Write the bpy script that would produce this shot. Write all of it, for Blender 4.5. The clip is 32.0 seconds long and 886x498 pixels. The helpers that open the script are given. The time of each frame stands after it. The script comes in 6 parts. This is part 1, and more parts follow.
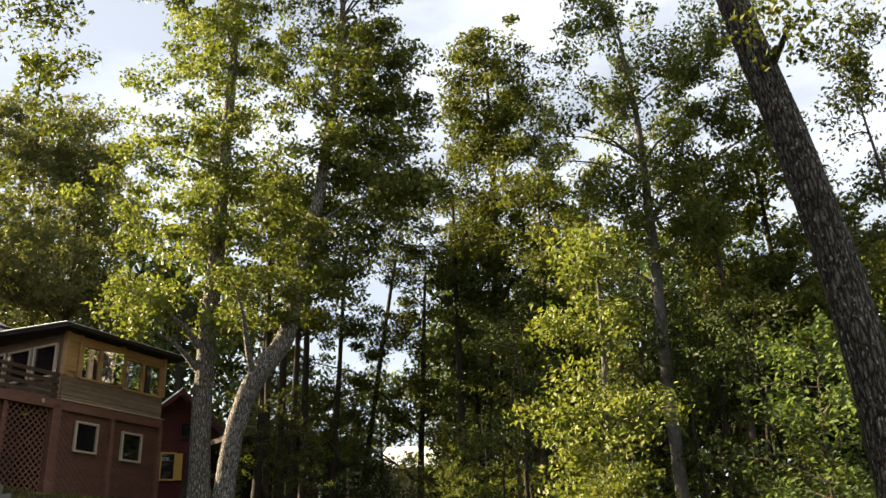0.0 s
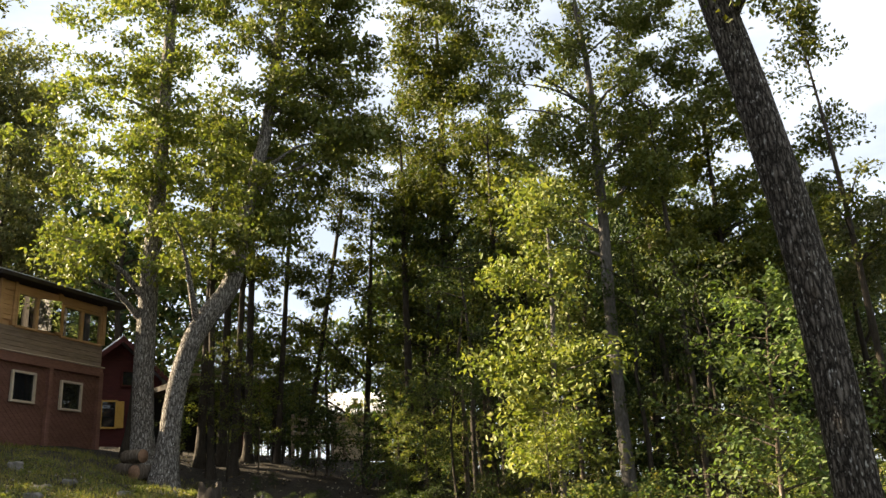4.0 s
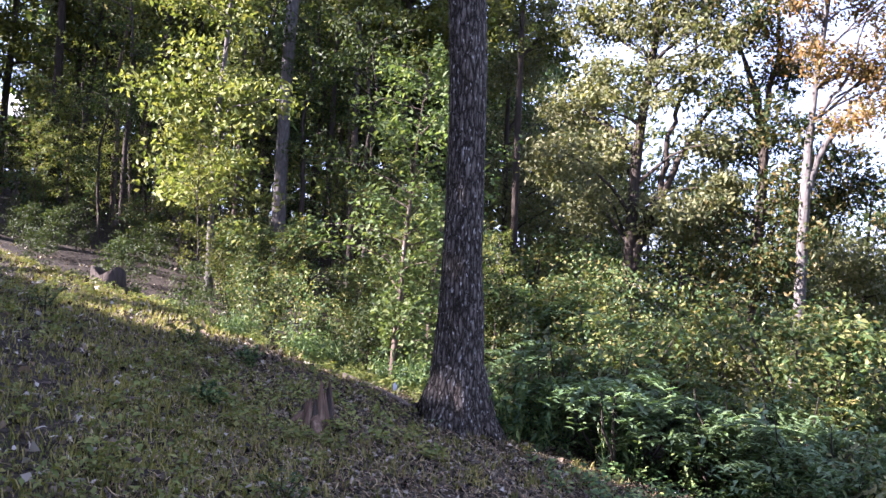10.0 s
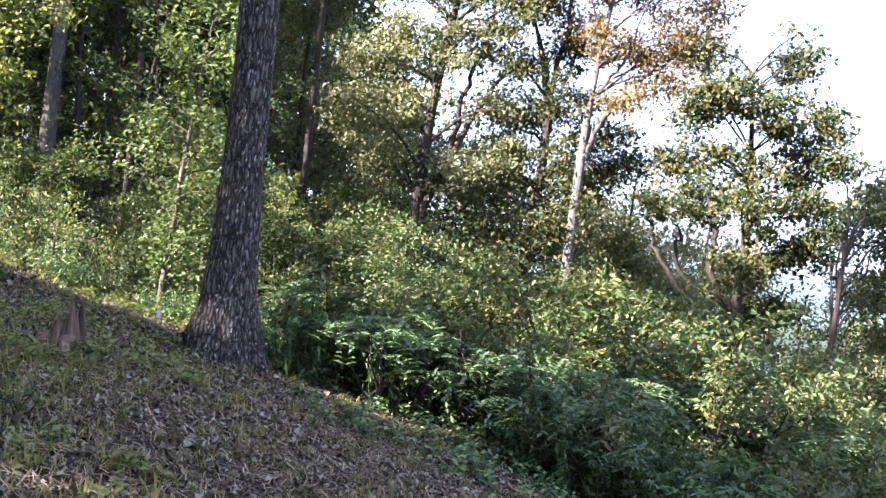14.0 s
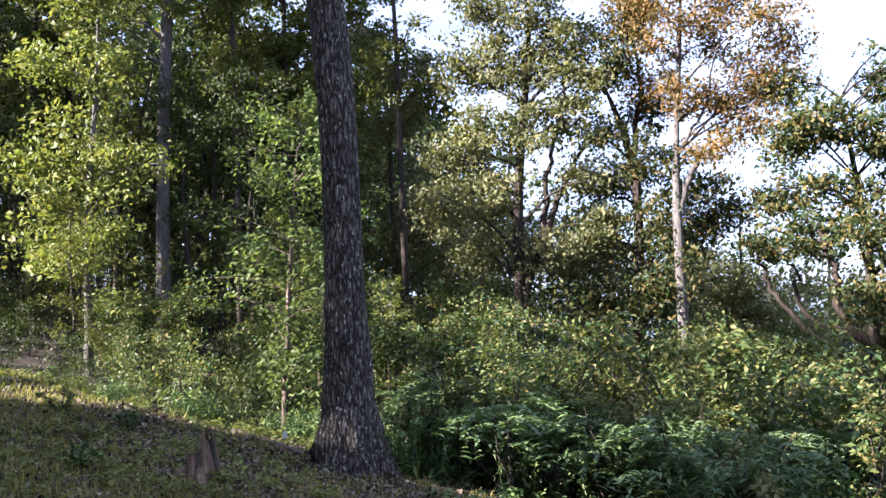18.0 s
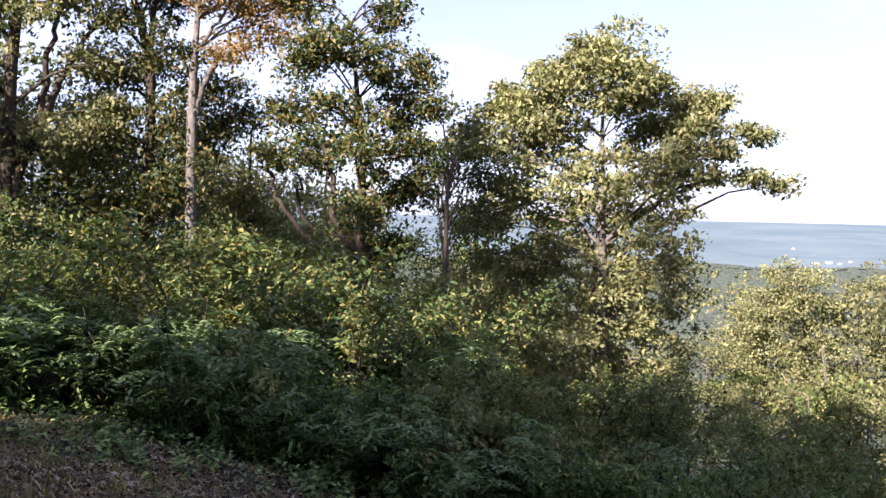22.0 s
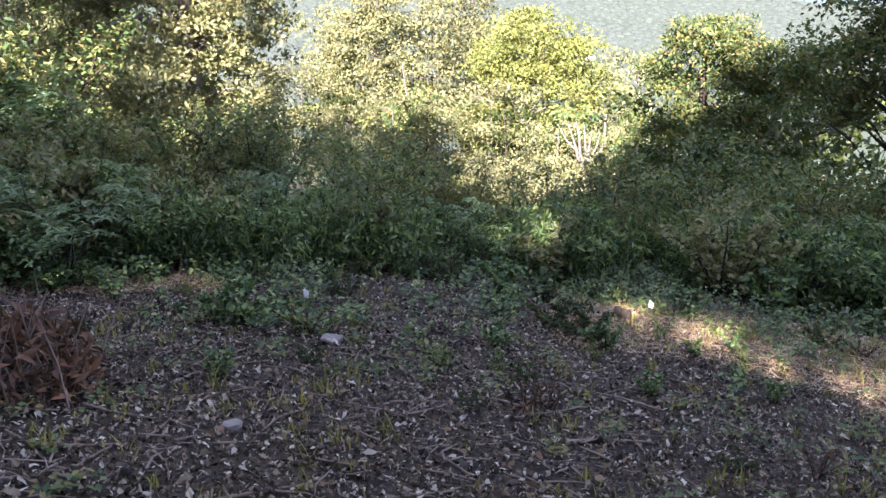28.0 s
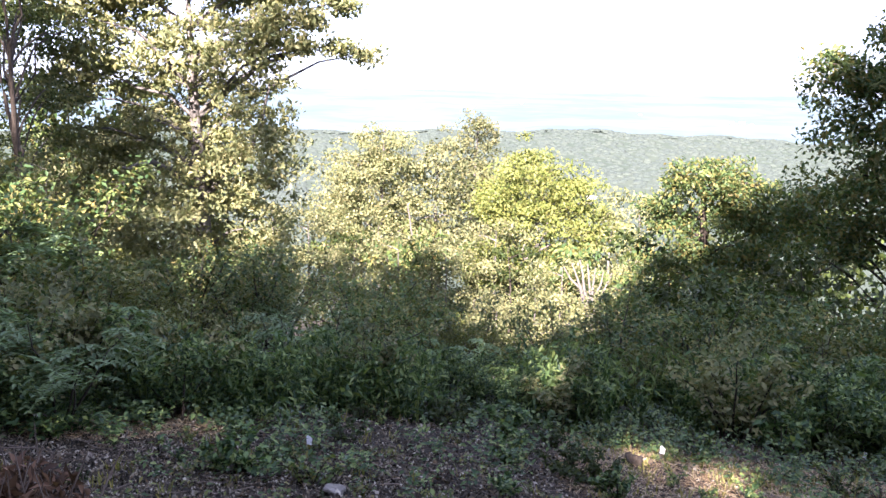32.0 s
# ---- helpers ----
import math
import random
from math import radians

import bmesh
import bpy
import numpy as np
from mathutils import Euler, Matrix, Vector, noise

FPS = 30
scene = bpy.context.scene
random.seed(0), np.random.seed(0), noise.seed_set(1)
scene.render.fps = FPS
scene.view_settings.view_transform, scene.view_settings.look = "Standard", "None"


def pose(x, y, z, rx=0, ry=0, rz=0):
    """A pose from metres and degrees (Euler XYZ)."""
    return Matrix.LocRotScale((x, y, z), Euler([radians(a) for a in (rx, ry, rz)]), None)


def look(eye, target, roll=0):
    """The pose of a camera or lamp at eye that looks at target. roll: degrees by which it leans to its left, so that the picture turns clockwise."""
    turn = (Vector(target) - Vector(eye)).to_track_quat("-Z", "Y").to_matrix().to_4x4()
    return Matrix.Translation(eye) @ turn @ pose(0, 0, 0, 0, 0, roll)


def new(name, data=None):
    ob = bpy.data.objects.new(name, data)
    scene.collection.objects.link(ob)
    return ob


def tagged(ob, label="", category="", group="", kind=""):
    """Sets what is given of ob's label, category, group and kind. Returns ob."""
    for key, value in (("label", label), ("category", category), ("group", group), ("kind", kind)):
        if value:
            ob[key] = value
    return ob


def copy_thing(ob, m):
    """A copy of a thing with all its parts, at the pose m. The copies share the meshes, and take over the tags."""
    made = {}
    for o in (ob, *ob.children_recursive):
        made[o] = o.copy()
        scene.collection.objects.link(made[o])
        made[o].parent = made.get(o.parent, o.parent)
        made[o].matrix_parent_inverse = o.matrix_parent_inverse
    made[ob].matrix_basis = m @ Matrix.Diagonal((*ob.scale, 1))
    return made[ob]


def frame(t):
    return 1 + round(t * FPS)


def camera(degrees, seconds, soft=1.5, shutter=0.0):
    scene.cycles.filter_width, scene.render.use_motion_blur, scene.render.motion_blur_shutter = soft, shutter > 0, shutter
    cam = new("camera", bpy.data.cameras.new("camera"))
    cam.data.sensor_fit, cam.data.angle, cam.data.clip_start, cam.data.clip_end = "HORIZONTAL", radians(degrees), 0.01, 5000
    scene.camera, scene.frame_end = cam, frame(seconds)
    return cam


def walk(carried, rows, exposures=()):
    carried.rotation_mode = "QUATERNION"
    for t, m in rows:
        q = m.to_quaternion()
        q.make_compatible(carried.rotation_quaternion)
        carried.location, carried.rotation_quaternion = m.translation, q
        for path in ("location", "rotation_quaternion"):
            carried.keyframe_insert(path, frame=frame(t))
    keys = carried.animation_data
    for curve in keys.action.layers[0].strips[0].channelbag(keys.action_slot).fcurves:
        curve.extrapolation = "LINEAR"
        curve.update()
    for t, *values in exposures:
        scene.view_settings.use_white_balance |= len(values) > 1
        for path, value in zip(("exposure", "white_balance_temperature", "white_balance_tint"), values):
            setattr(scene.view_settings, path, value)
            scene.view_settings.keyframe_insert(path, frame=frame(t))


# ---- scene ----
EXPOSURES = [(0, 2.5, 7250, 9), (1, 2.5, 7150, 9), (2, 2.27, 7050, 11), (3, 2.5, 7150, 10), (6, 2.68, 7000, 9), (7, 2.7, 6900, 9), (8, 2.97, 6500, 8), (9, 2.9, 6100, 22), (10, 3.28, 5250, 36), (12, 3.54, 5250, 35), (14, 3.5, 5300, 28), (17, 2.98, 5350, 27), (19, 2.85, 5400, 26), (20, 2.5, 5600, 33), (21, 2.6, 5800, 31), (22, 2.5, 5800, 29), (23, 2.43, 5950, 23), (24, 2.16, 5850, 23), (26, 2.07, 6300, 28), (28.5, 3.7, 5500, 32), (30, 3.76, 5500, 33), (31, 3.58, 5550, 32), (32, 3.45, 5600, 31)]
# the camera turns where it stands, on the slope of the clearing: seconds; place; heading, tilt, lean in degrees
EYE = Vector((0.0, 0.0, 1.6))


def heading(yaw, el, d):
    """The point d metres from the eye, yaw degrees clockwise from north (+y), el degrees above the horizon."""
    y, e = radians(yaw), radians(el)
    return Vector((d * math.sin(y), d * math.cos(y), EYE.z + d * math.tan(e)))


TURNS = [
    (0, -0.008, -0.051, 1.660, -40.15, 21.68, 2.74), (0.5, -0.092, -0.087, 1.694, -36.78, 21.39, 5.48),
    (1, -0.158, -0.077, 1.719, -34.79, 20.31, 7.14), (1.5, -0.225, -0.050, 1.755, -34.71, 18.47, 4.19),
    (2, -0.231, -0.045, 1.773, -37.84, 18.91, 5.97), (2.5, -0.239, -0.041, 1.765, -37.12, 19.68, 8.03),
    (3, -0.247, -0.064, 1.766, -37.29, 19.05, 6.77), (3.5, -0.228, -0.023, 1.764, -36.32, 18.23, 5.12),
    (5.5, -0.191, -0.019, 1.781, -38.10, 17.23, 0.54), (6, -0.189, -0.032, 1.781, -38.55, 17.94, 0.93),
    (6.5, -0.227, -0.049, 1.782, -39.43, 17.36, 0.61), (7, -0.272, -0.077, 1.782, -39.52, 14.28, 1.02),
    (7.5, -0.205, -0.127, 1.763, -40.27, 13.47, -1.57), (8, -0.152, -0.088, 1.806, -35.53, 13.55, -0.69),
    (8.5, -0.123, -0.080, 1.806, -30.91, 13.13, -0.35), (9, -0.107, -0.056, 1.797, -25.16, 9.35, -1.46),
    (9.5, -0.085, -0.033, 1.780, -21.10, 4.87, -2.72), (10, -0.056, 0.001, 1.763, -14.11, 0.19, -2.73),
    (10.5, -0.005, 0.029, 1.716, -9.50, -1.55, -5.10), (11, 0.033, 0.070, 1.671, -4.94, -4.56, -3.08),
    (11.5, 0.064, 0.074, 1.621, -1.57, -5.07, -4.29), (12, 0.078, 0.080, 1.562, 0.17, -4.56, -3.86),
    (12.5, 0.079, 0.073, 1.553, 1.33, -5.79, -5.55), (13, 0.069, 0.056, 1.560, 0.00, -3.59, -5.39),
    (13.5, 0.080, 0.048, 1.540, 0.62, -5.34, -5.81), (14, 0.086, 0.050, 1.530, 0.30, -1.36, -7.09),
    (14.5, 0.078, 0.062, 1.511, 0.36, -1.93, -6.80), (16.5, 0.108, 0.126, 1.408, -1.24, 1.31, -0.87),
    (17, 0.100, 0.095, 1.445, -3.80, 1.54, 1.01), (17.5, 0.098, 0.077, 1.478, -5.89, 3.71, 1.92),
    (18, 0.110, 0.057, 1.503, -7.10, 4.45, 2.19), (18.5, 0.168, 0.015, 1.470, -5.68, 7.47, 1.58),
    (19, 0.199, 0.066, 1.395, 2.66, 5.46, 0.73), (19.5, 0.172, 0.103, 1.401, 7.60, -0.80, 1.83),
    (20, 0.025, 0.090, 1.490, 14.80, -3.73, -0.61), (20.5, -0.003, 0.086, 1.521, 19.77, -4.47, -0.98),
    (21, 0.024, 0.080, 1.495, 23.81, -3.56, -1.92), (21.5, 0.046, 0.092, 1.489, 24.60, -2.71, -1.00),
    (22, 0.040, 0.090, 1.501, 25.93, -2.63, -1.18), (22.5, 0.040, 0.060, 1.532, 29.68, -1.83, -1.06),
    (23, 0.025, -0.001, 1.563, 39.21, -1.36, -0.56), (23.5, 0.027, -0.005, 1.514, 47.90, -4.49, 0.33),
    (24, 0.063, 0.026, 1.504, 52.88, -5.88, -0.37), (24.5, 0.060, 0.015, 1.508, 55.31, -6.61, -1.36),
    (25, 0.068, 0.015, 1.503, 56.41, -8.40, -0.88), (25.5, 0.067, 0.021, 1.506, 56.11, -10.56, -1.35),
    (26, 0.064, 0.012, 1.510, 56.24, -12.07, -1.31), (26.5, 0.066, 0.026, 1.509, 55.82, -15.86, -1.68),
    (28.5, 0.062, 0.016, 1.537, 53.34, -20.79, -0.89), (29, 0.065, 0.011, 1.528, 52.98, -20.38, -0.68),
    (29.5, 0.081, -0.001, 1.533, 54.33, -19.98, -1.20), (30, 0.081, 0.014, 1.535, 55.44, -19.21, -1.37),
    (30.5, 0.087, 0.021, 1.543, 54.91, -18.03, -0.46), (31, 0.090, 0.014, 1.552, 55.42, -16.54, -0.38),
    (31.5, 0.082, 0.019, 1.550, 54.14, -15.00, -0.44), (32, 0.067, 0.035, 1.588, 53.14, -11.19, -0.94)]
cam = camera(56.15, 32.0, soft=1.5)
walk(cam, [(t, look(Vector((x, y, z)), Vector((x, y, z)) + heading(yaw, el, 10.0) - EYE, -lean)) for t, x, y, z, yaw, el, lean in TURNS],
     exposures=EXPOSURES)

# ---- light ----
SUN_YAW, SUN_EL = -115.0, 30.0
world = bpy.data.worlds.new("sky")
scene.world = world
world.use_nodes = True
wn = world.node_tree
sky = wn.nodes.new("ShaderNodeTexSky")
sky.sky_type = "NISHITA"
sky.sun_disc = False
sky.sun_elevation = radians(SUN_EL)
sky.sun_rotation = radians(SUN_YAW)
sky.dust_density = 0.8
sky.air_density = 0.85
haze = wn.nodes.new("ShaderNodeHueSaturation")
haze.inputs["Saturation"].default_value = 0.78
wn.links.new(sky.outputs[0], haze.inputs["Color"])
# thin high cloud over the whole sky
way, veil, cover, white = wn.nodes.new("ShaderNodeTexCoord"), wn.nodes.new("ShaderNodeTexNoise"), wn.nodes.new("ShaderNodeMapRange"), wn.nodes.new("ShaderNodeMix")
spread = wn.nodes.new("ShaderNodeMapping")
spread.inputs["Scale"].default_value = (1.6, 1.6, 5.0)
veil.inputs["Scale"].default_value, veil.inputs["Detail"].default_value, veil.inputs["Roughness"].default_value = 1.3, 7, 0.55
cover.inputs["From Min"].default_value, cover.inputs["From Max"].default_value = 0.42, 0.66
cover.inputs["To Min"].default_value, cover.inputs["To Max"].default_value = 0.3, 0.8
white.data_type = "RGBA"
white.inputs["B"].default_value = (7.5, 8.3, 9.7, 1)
wn.links.new(way.outputs["Generated"], spread.inputs[0])
wn.links.new(spread.outputs[0], veil.inputs["Vector"])
wn.links.new(veil.outputs["Fac"], cover.inputs["Value"])
wn.links.new(cover.outputs[0], white.inputs["Factor"])
wn.links.new(haze.outputs[0], white.inputs["A"])
wn.links.new(white.outputs["Result"], wn.nodes["Background"].inputs[0])
wn.nodes["Background"].inputs[1].default_value = 0.034
sun = new("sun", bpy.data.lights.new("sun", "SUN"))
sun.data.energy, sun.data.angle, sun.data.color = 5.0, radians(0.55), (1.0, 0.87, 0.67)
sun.matrix_world = look(Vector((0, 0, 0)), -(heading(SUN_YAW, SUN_EL, 10) - EYE))


# ---- materials ----
def links(m):
    return m.node_tree.links.new


def material(name, rough=0.8, metal=0.0, spec=0.3):
    m = bpy.data.materials.new(name)
    m.use_nodes = True
    b = m.node_tree.nodes["Principled BSDF"]
    b.inputs["Roughness"].default_value, b.inputs["Metallic"].default_value = rough, metal
    b.inputs["Specular IOR Level"].default_value = spec
    return m, m.node_tree.nodes, b


def ramp(nodes, stops):
    r = nodes.new("ShaderNodeValToRGB")
    while len(r.color_ramp.elements) < len(stops):
        r.color_ramp.elements.new(0.5)
    for e, (p, c) in zip(r.color_ramp.elements, stops):
        e.position, e.color = p, (*c, 1)
    return r


def grainy(name, stops, scale=(4, 4, 4), detail=6, rough=0.85, bump=0.3, bump_scale=1.0, spec=0.2, metal=0.0):
    """Colour by noise in object space at two scales, and relief from it."""
    m, n, b = material(name, rough, metal, spec)
    tc, mp = n.new("ShaderNodeTexCoord"), n.new("ShaderNodeMapping")
    mp.inputs["Scale"].default_value = scale
    fine, broad = n.new("ShaderNodeTexNoise"), n.new("ShaderNodeTexNoise")
    fine.inputs["Scale"].default_value, fine.inputs["Detail"].default_value = 3.0, detail
    broad.inputs["Scale"].default_value, broad.inputs["Detail"].default_value = 0.35, 3
    mix = n.new("ShaderNodeMath")
    mix.operation = "MULTIPLY_ADD"
    mix.inputs[1].default_value = 0.65
    half = n.new("ShaderNodeMath")
    half.operation = "MULTIPLY"
    half.inputs[1].default_value = 0.35
    r, bp = ramp(n, stops), n.new("ShaderNodeBump")
    bp.inputs["Strength"].default_value, bp.inputs["Distance"].default_value = bump, 0.02 * bump_scale
    ln = links(m)
    ln(tc.outputs["Object"], mp.inputs[0])
    ln(mp.outputs[0], fine.inputs["Vector"])
    ln(mp.outputs[0], broad.inputs["Vector"])
    ln(broad.outputs["Fac"], half.inputs[0])
    ln(fine.outputs["Fac"], mix.inputs[0])
    ln(half.outputs[0], mix.inputs[2])
    ln(mix.outputs[0], r.inputs[0])
    ln(r.outputs[0], b.inputs["Base Color"])
    ln(fine.outputs["Fac"], bp.inputs["Height"])
    ln(bp.outputs[0], b.inputs["Normal"])
    return m


def leafy(name, colours, through_part=0.33, rough=0.55, clumped=1.0, spec=0.2):
    """Leaves: each its own tint, part of the light passing through."""
    m, n, b = material(name, rough, 0.0, spec)
    geo = n.new("ShaderNodeNewGeometry")
    k = len(colours)
    r = ramp(n, [((i + 0.5) / k, c) for i, c in enumerate(colours)])
    tl, mx = n.new("ShaderNodeBsdfTranslucent"), n.new("ShaderNodeMixShader")
    warm = n.new("ShaderNodeMix")
    warm.data_type, warm.blend_type = "RGBA", "MULTIPLY"
    warm.inputs["Factor"].default_value = 1.0
    warm.inputs["B"].default_value = (1.18, 1.22, 0.55, 1)
    mx.inputs[0].default_value = through_part
    ln = links(m)
    calm, place, drift, swing = n.new("ShaderNodeMapRange"), n.new("ShaderNodeTexCoord"), n.new("ShaderNodeTexNoise"), n.new("ShaderNodeMapRange")
    calm.inputs["To Min"].default_value, calm.inputs["To Max"].default_value = 0.2 * clumped, 1 - 0.2 * clumped
    drift.inputs["Scale"].default_value, drift.inputs["Detail"].default_value = 0.9, 2
    swing.inputs["From Min"].default_value, swing.inputs["From Max"].default_value = 0.35, 0.65
    swing.inputs["To Min"].default_value, swing.inputs["To Max"].default_value = 1 - 0.28 * clumped, 1 + 0.28 * clumped
    grow = n.new("ShaderNodeMath")
    grow.operation = "MULTIPLY"
    ln(geo.outputs["Random Per Island"], calm.inputs["Value"])
    ln(calm.outputs[0], r.inputs[0])
    ln(place.outputs["Object"], drift.inputs["Vector"])
    ln(drift.outputs["Fac"], swing.inputs["Value"])
    own, tone, shade = n.new("ShaderNodeObjectInfo"), n.new("ShaderNodeMapRange"), n.new("ShaderNodeHueSaturation")
    tone.inputs["To Min"].default_value, tone.inputs["To Max"].default_value = 0.8, 1.2
    ln(own.outputs["Random"], tone.inputs["Value"])
    ln(tone.outputs[0], grow.inputs[0])
    ln(swing.outputs[0], grow.inputs[1])
    ln(grow.outputs[0], shade.inputs["Value"])
    ln(r.outputs[0], shade.inputs["Color"])
    ln(shade.outputs[0], b.inputs["Base Color"])
    ln(shade.outputs[0], warm.inputs["A"])
    ln(warm.outputs["Result"], tl.inputs["Color"])
    ln(b.outputs[0], mx.inputs[1])
    ln(tl.outputs[0], mx.inputs[2])
    ln(mx.outputs[0], n["Material Output"].inputs[0])
    return m


LEAF = {
    "green": leafy("leaf_green", [(0.0372, 0.0533, 0.0126), (0.0666, 0.0817, 0.0162), (0.096, 0.103, 0.0198), (0.132, 0.12, 0.0225)]),
    "yellow": leafy("leaf_yellow_green", [(0.062, 0.0873, 0.021), (0.112, 0.138, 0.033), (0.166, 0.182, 0.047), (0.226, 0.206, 0.062)]),
    "dark": leafy("leaf_dark", [(0.018, 0.03, 0.009), (0.027, 0.0413, 0.0105), (0.0405, 0.0562, 0.0135), (0.0585, 0.0675, 0.015)], 0.3),
    "pale": leafy("leaf_pale", [(0.064, 0.08, 0.034), (0.105, 0.118, 0.05), (0.163, 0.162, 0.07), (0.22, 0.2, 0.095)]),
    "orange": leafy("leaf_orange", [(0.072, 0.081, 0.025), (0.126, 0.09, 0.03), (0.18, 0.099, 0.035), (0.099, 0.09, 0.03)]),
    "shrub": leafy("leaf_shrub", [(0.019, 0.042, 0.015), (0.043, 0.083, 0.027), (0.088, 0.138, 0.042), (0.17, 0.215, 0.067)], 0.3, 0.5, 0.3, 0.25),
    "bush": leafy("leaf_bush", [(0.02, 0.042, 0.016), (0.046, 0.084, 0.029), (0.088, 0.136, 0.045), (0.17, 0.214, 0.07)], 0.3, 0.5, 0.3, 0.25),
    "fresh": leafy("leaf_fresh_green", [(0.06, 0.1, 0.033), (0.1, 0.148, 0.048), (0.15, 0.195, 0.068), (0.2, 0.225, 0.085)], 0.4),
    "olive": leafy("leaf_olive", [(0.016, 0.032, 0.012), (0.03, 0.05, 0.016), (0.05, 0.068, 0.02), (0.095, 0.085, 0.025), (0.15, 0.11, 0.035)], 0.3, 0.5, 0.4, 0.22),
    "sumac": leafy("leaf_sumac", [(0.06, 0.1, 0.04), (0.1, 0.15, 0.06), (0.13, 0.18, 0.085)], 0.3, 0.5, 0.3, 0.25),
    "mixed": leafy("leaf_mixed", [(0.033, 0.065, 0.022), (0.05, 0.085, 0.028), (0.073, 0.105, 0.03), (0.1, 0.125, 0.034), (0.14, 0.148, 0.046), (0.19, 0.155, 0.05)], 0.3, 0.5, 0.4, 0.22),
}
BARK = grainy("bark_grey_brown", [(0.3, (0.03, 0.022, 0.016)), (0.55, (0.11, 0.085, 0.062)), (0.75, (0.22, 0.19, 0.155))], (7, 7, 1.4), 8, 0.95, 1.0, 2.5)


def furrowed(name, deep, mid_tone, plate, lichen, fine=1.0):
    """Plates of bark parted by dark furrows, with pale flecks of lichen."""
    m, n, b = material(name, 0.95, 0.0, 0.1)
    tc, mp, mp2 = n.new("ShaderNodeTexCoord"), n.new("ShaderNodeMapping"), n.new("ShaderNodeMapping")
    mp.inputs["Scale"].default_value, mp2.inputs["Scale"].default_value = (26 * fine, 26 * fine, 5.5 * fine), (13 * fine, 13 * fine, 5 * fine)
    wob, cells, fleck = n.new("ShaderNodeTexNoise"), n.new("ShaderNodeTexVoronoi"), n.new("ShaderNodeTexNoise")
    wob.inputs["Scale"].default_value, wob.inputs["Detail"].default_value = 3.0, 5
    cells.feature = "DISTANCE_TO_EDGE"
    cells.inputs["Scale"].default_value = 1.0
    fleck.inputs["Scale"].default_value, fleck.inputs["Detail"].default_value = 3.4, 5
    shift, r, f2, mix, bp = n.new("ShaderNodeVectorMath"), ramp(n, [(0.0, deep), (0.12, mid_tone), (0.4, plate)]), ramp(n, [(0.6, (0, 0, 0)), (0.7, (1, 1, 1))]), n.new("ShaderNodeMix"), n.new("ShaderNodeBump")
    shift.operation = "ADD"
    mix.data_type = "RGBA"
    mix.inputs["B"].default_value = (*lichen, 1)
    bp.inputs["Strength"].default_value, bp.inputs["Distance"].default_value = 1.0, 0.03
    ln = links(m)
    ln(tc.outputs["Object"], mp.inputs[0])
    ln(tc.outputs["Object"], mp2.inputs[0])
    ln(mp.outputs[0], shift.inputs[0])
    ln(mp2.outputs[0], wob.inputs["Vector"])
    ln(wob.outputs["Color"], shift.inputs[1])
    ln(shift.outputs[0], cells.inputs["Vector"])
    ln(mp2.outputs[0], fleck.inputs["Vector"])
    ln(cells.outputs["Distance"], r.inputs[0])
    ln(fleck.outputs["Fac"], f2.inputs[0])
    ln(f2.outputs[0], mix.inputs["Factor"])
    ln(r.outputs[0], mix.inputs["A"])
    ln(mix.outputs["Result"], b.inputs["Base Color"])
    ln(cells.outputs["Distance"], bp.inputs["Height"])
    ln(bp.outputs[0], b.inputs["Normal"])
    return m


BARK_BIG = furrowed("furrowed_bark", (0.011, 0.009, 0.007), (0.05, 0.042, 0.034), (0.15, 0.13, 0.108), (0.38, 0.365, 0.33))
BARK_OAK = furrowed("grey_oak_bark", (0.03, 0.026, 0.022), (0.13, 0.115, 0.1), (0.3, 0.275, 0.245), (0.56, 0.54, 0.5), 0.75)
BARK_PALE = grainy("bark_pale", [(0.3, (0.04, 0.036, 0.031)), (0.55, (0.11, 0.1, 0.088)), (0.75, (0.22, 0.205, 0.185))], (6, 6, 2), 8, 0.95, 0.8, 1.5)
BARK_DARK = grainy("bark_dark", [(0.3, (0.018, 0.014, 0.011)), (0.6, (0.05, 0.04, 0.03)), (0.8, (0.1, 0.085, 0.065))], (7, 7, 1.5), 7, 0.95, 0.8, 2)
SOIL = grainy("soil_and_litter", [(0.3, (0.008, 0.006, 0.004)), (0.47, (0.022, 0.017, 0.011)), (0.6, (0.05, 0.039, 0.026)), (0.75, (0.135, 0.106, 0.072))], (9, 9, 9), 12, 0.95, 1.0, 2)


# ---- mesh helpers ----
def part(name, data, mat, parent=None, label=""):
    """Links a bmesh or a mesh as ONE object, under parent if that is given."""
    me = data
    if isinstance(data, bmesh.types.BMesh):
        me = bpy.data.meshes.new(name)
        data.to_mesh(me)
        data.free()
    if mat and not me.materials:
        me.materials.append(mat)
    ob = new(name, me)
    if parent:
        ob.parent = parent
    if label:
        ob["label"] = label
    return ob


def empty(name, place=(0, 0, 0), label="", category="", group="", kind=""):
    ob = new(name)
    ob.location = place
    ob.empty_display_size = 0.2
    return tagged(ob, label, category, group, kind)


def mesh_of(name, verts, faces):
    """A mesh from an array of vertices and an array of equal faces."""
    verts, faces = np.asarray(verts, np.float32), np.asarray(faces, np.int32)
    me = bpy.data.meshes.new(name)
    n, k = faces.shape
    me.vertices.add(len(verts))
    me.vertices.foreach_set("co", verts.ravel())
    me.loops.add(n * k)
    me.loops.foreach_set("vertex_index", faces.ravel())
    me.polygons.add(n)
    me.polygons.foreach_set("loop_start", np.arange(0, n * k, k, dtype=np.int32))
    me.polygons.foreach_set("loop_total", np.full(n, k, np.int32))
    me.update(calc_edges=True)
    return me


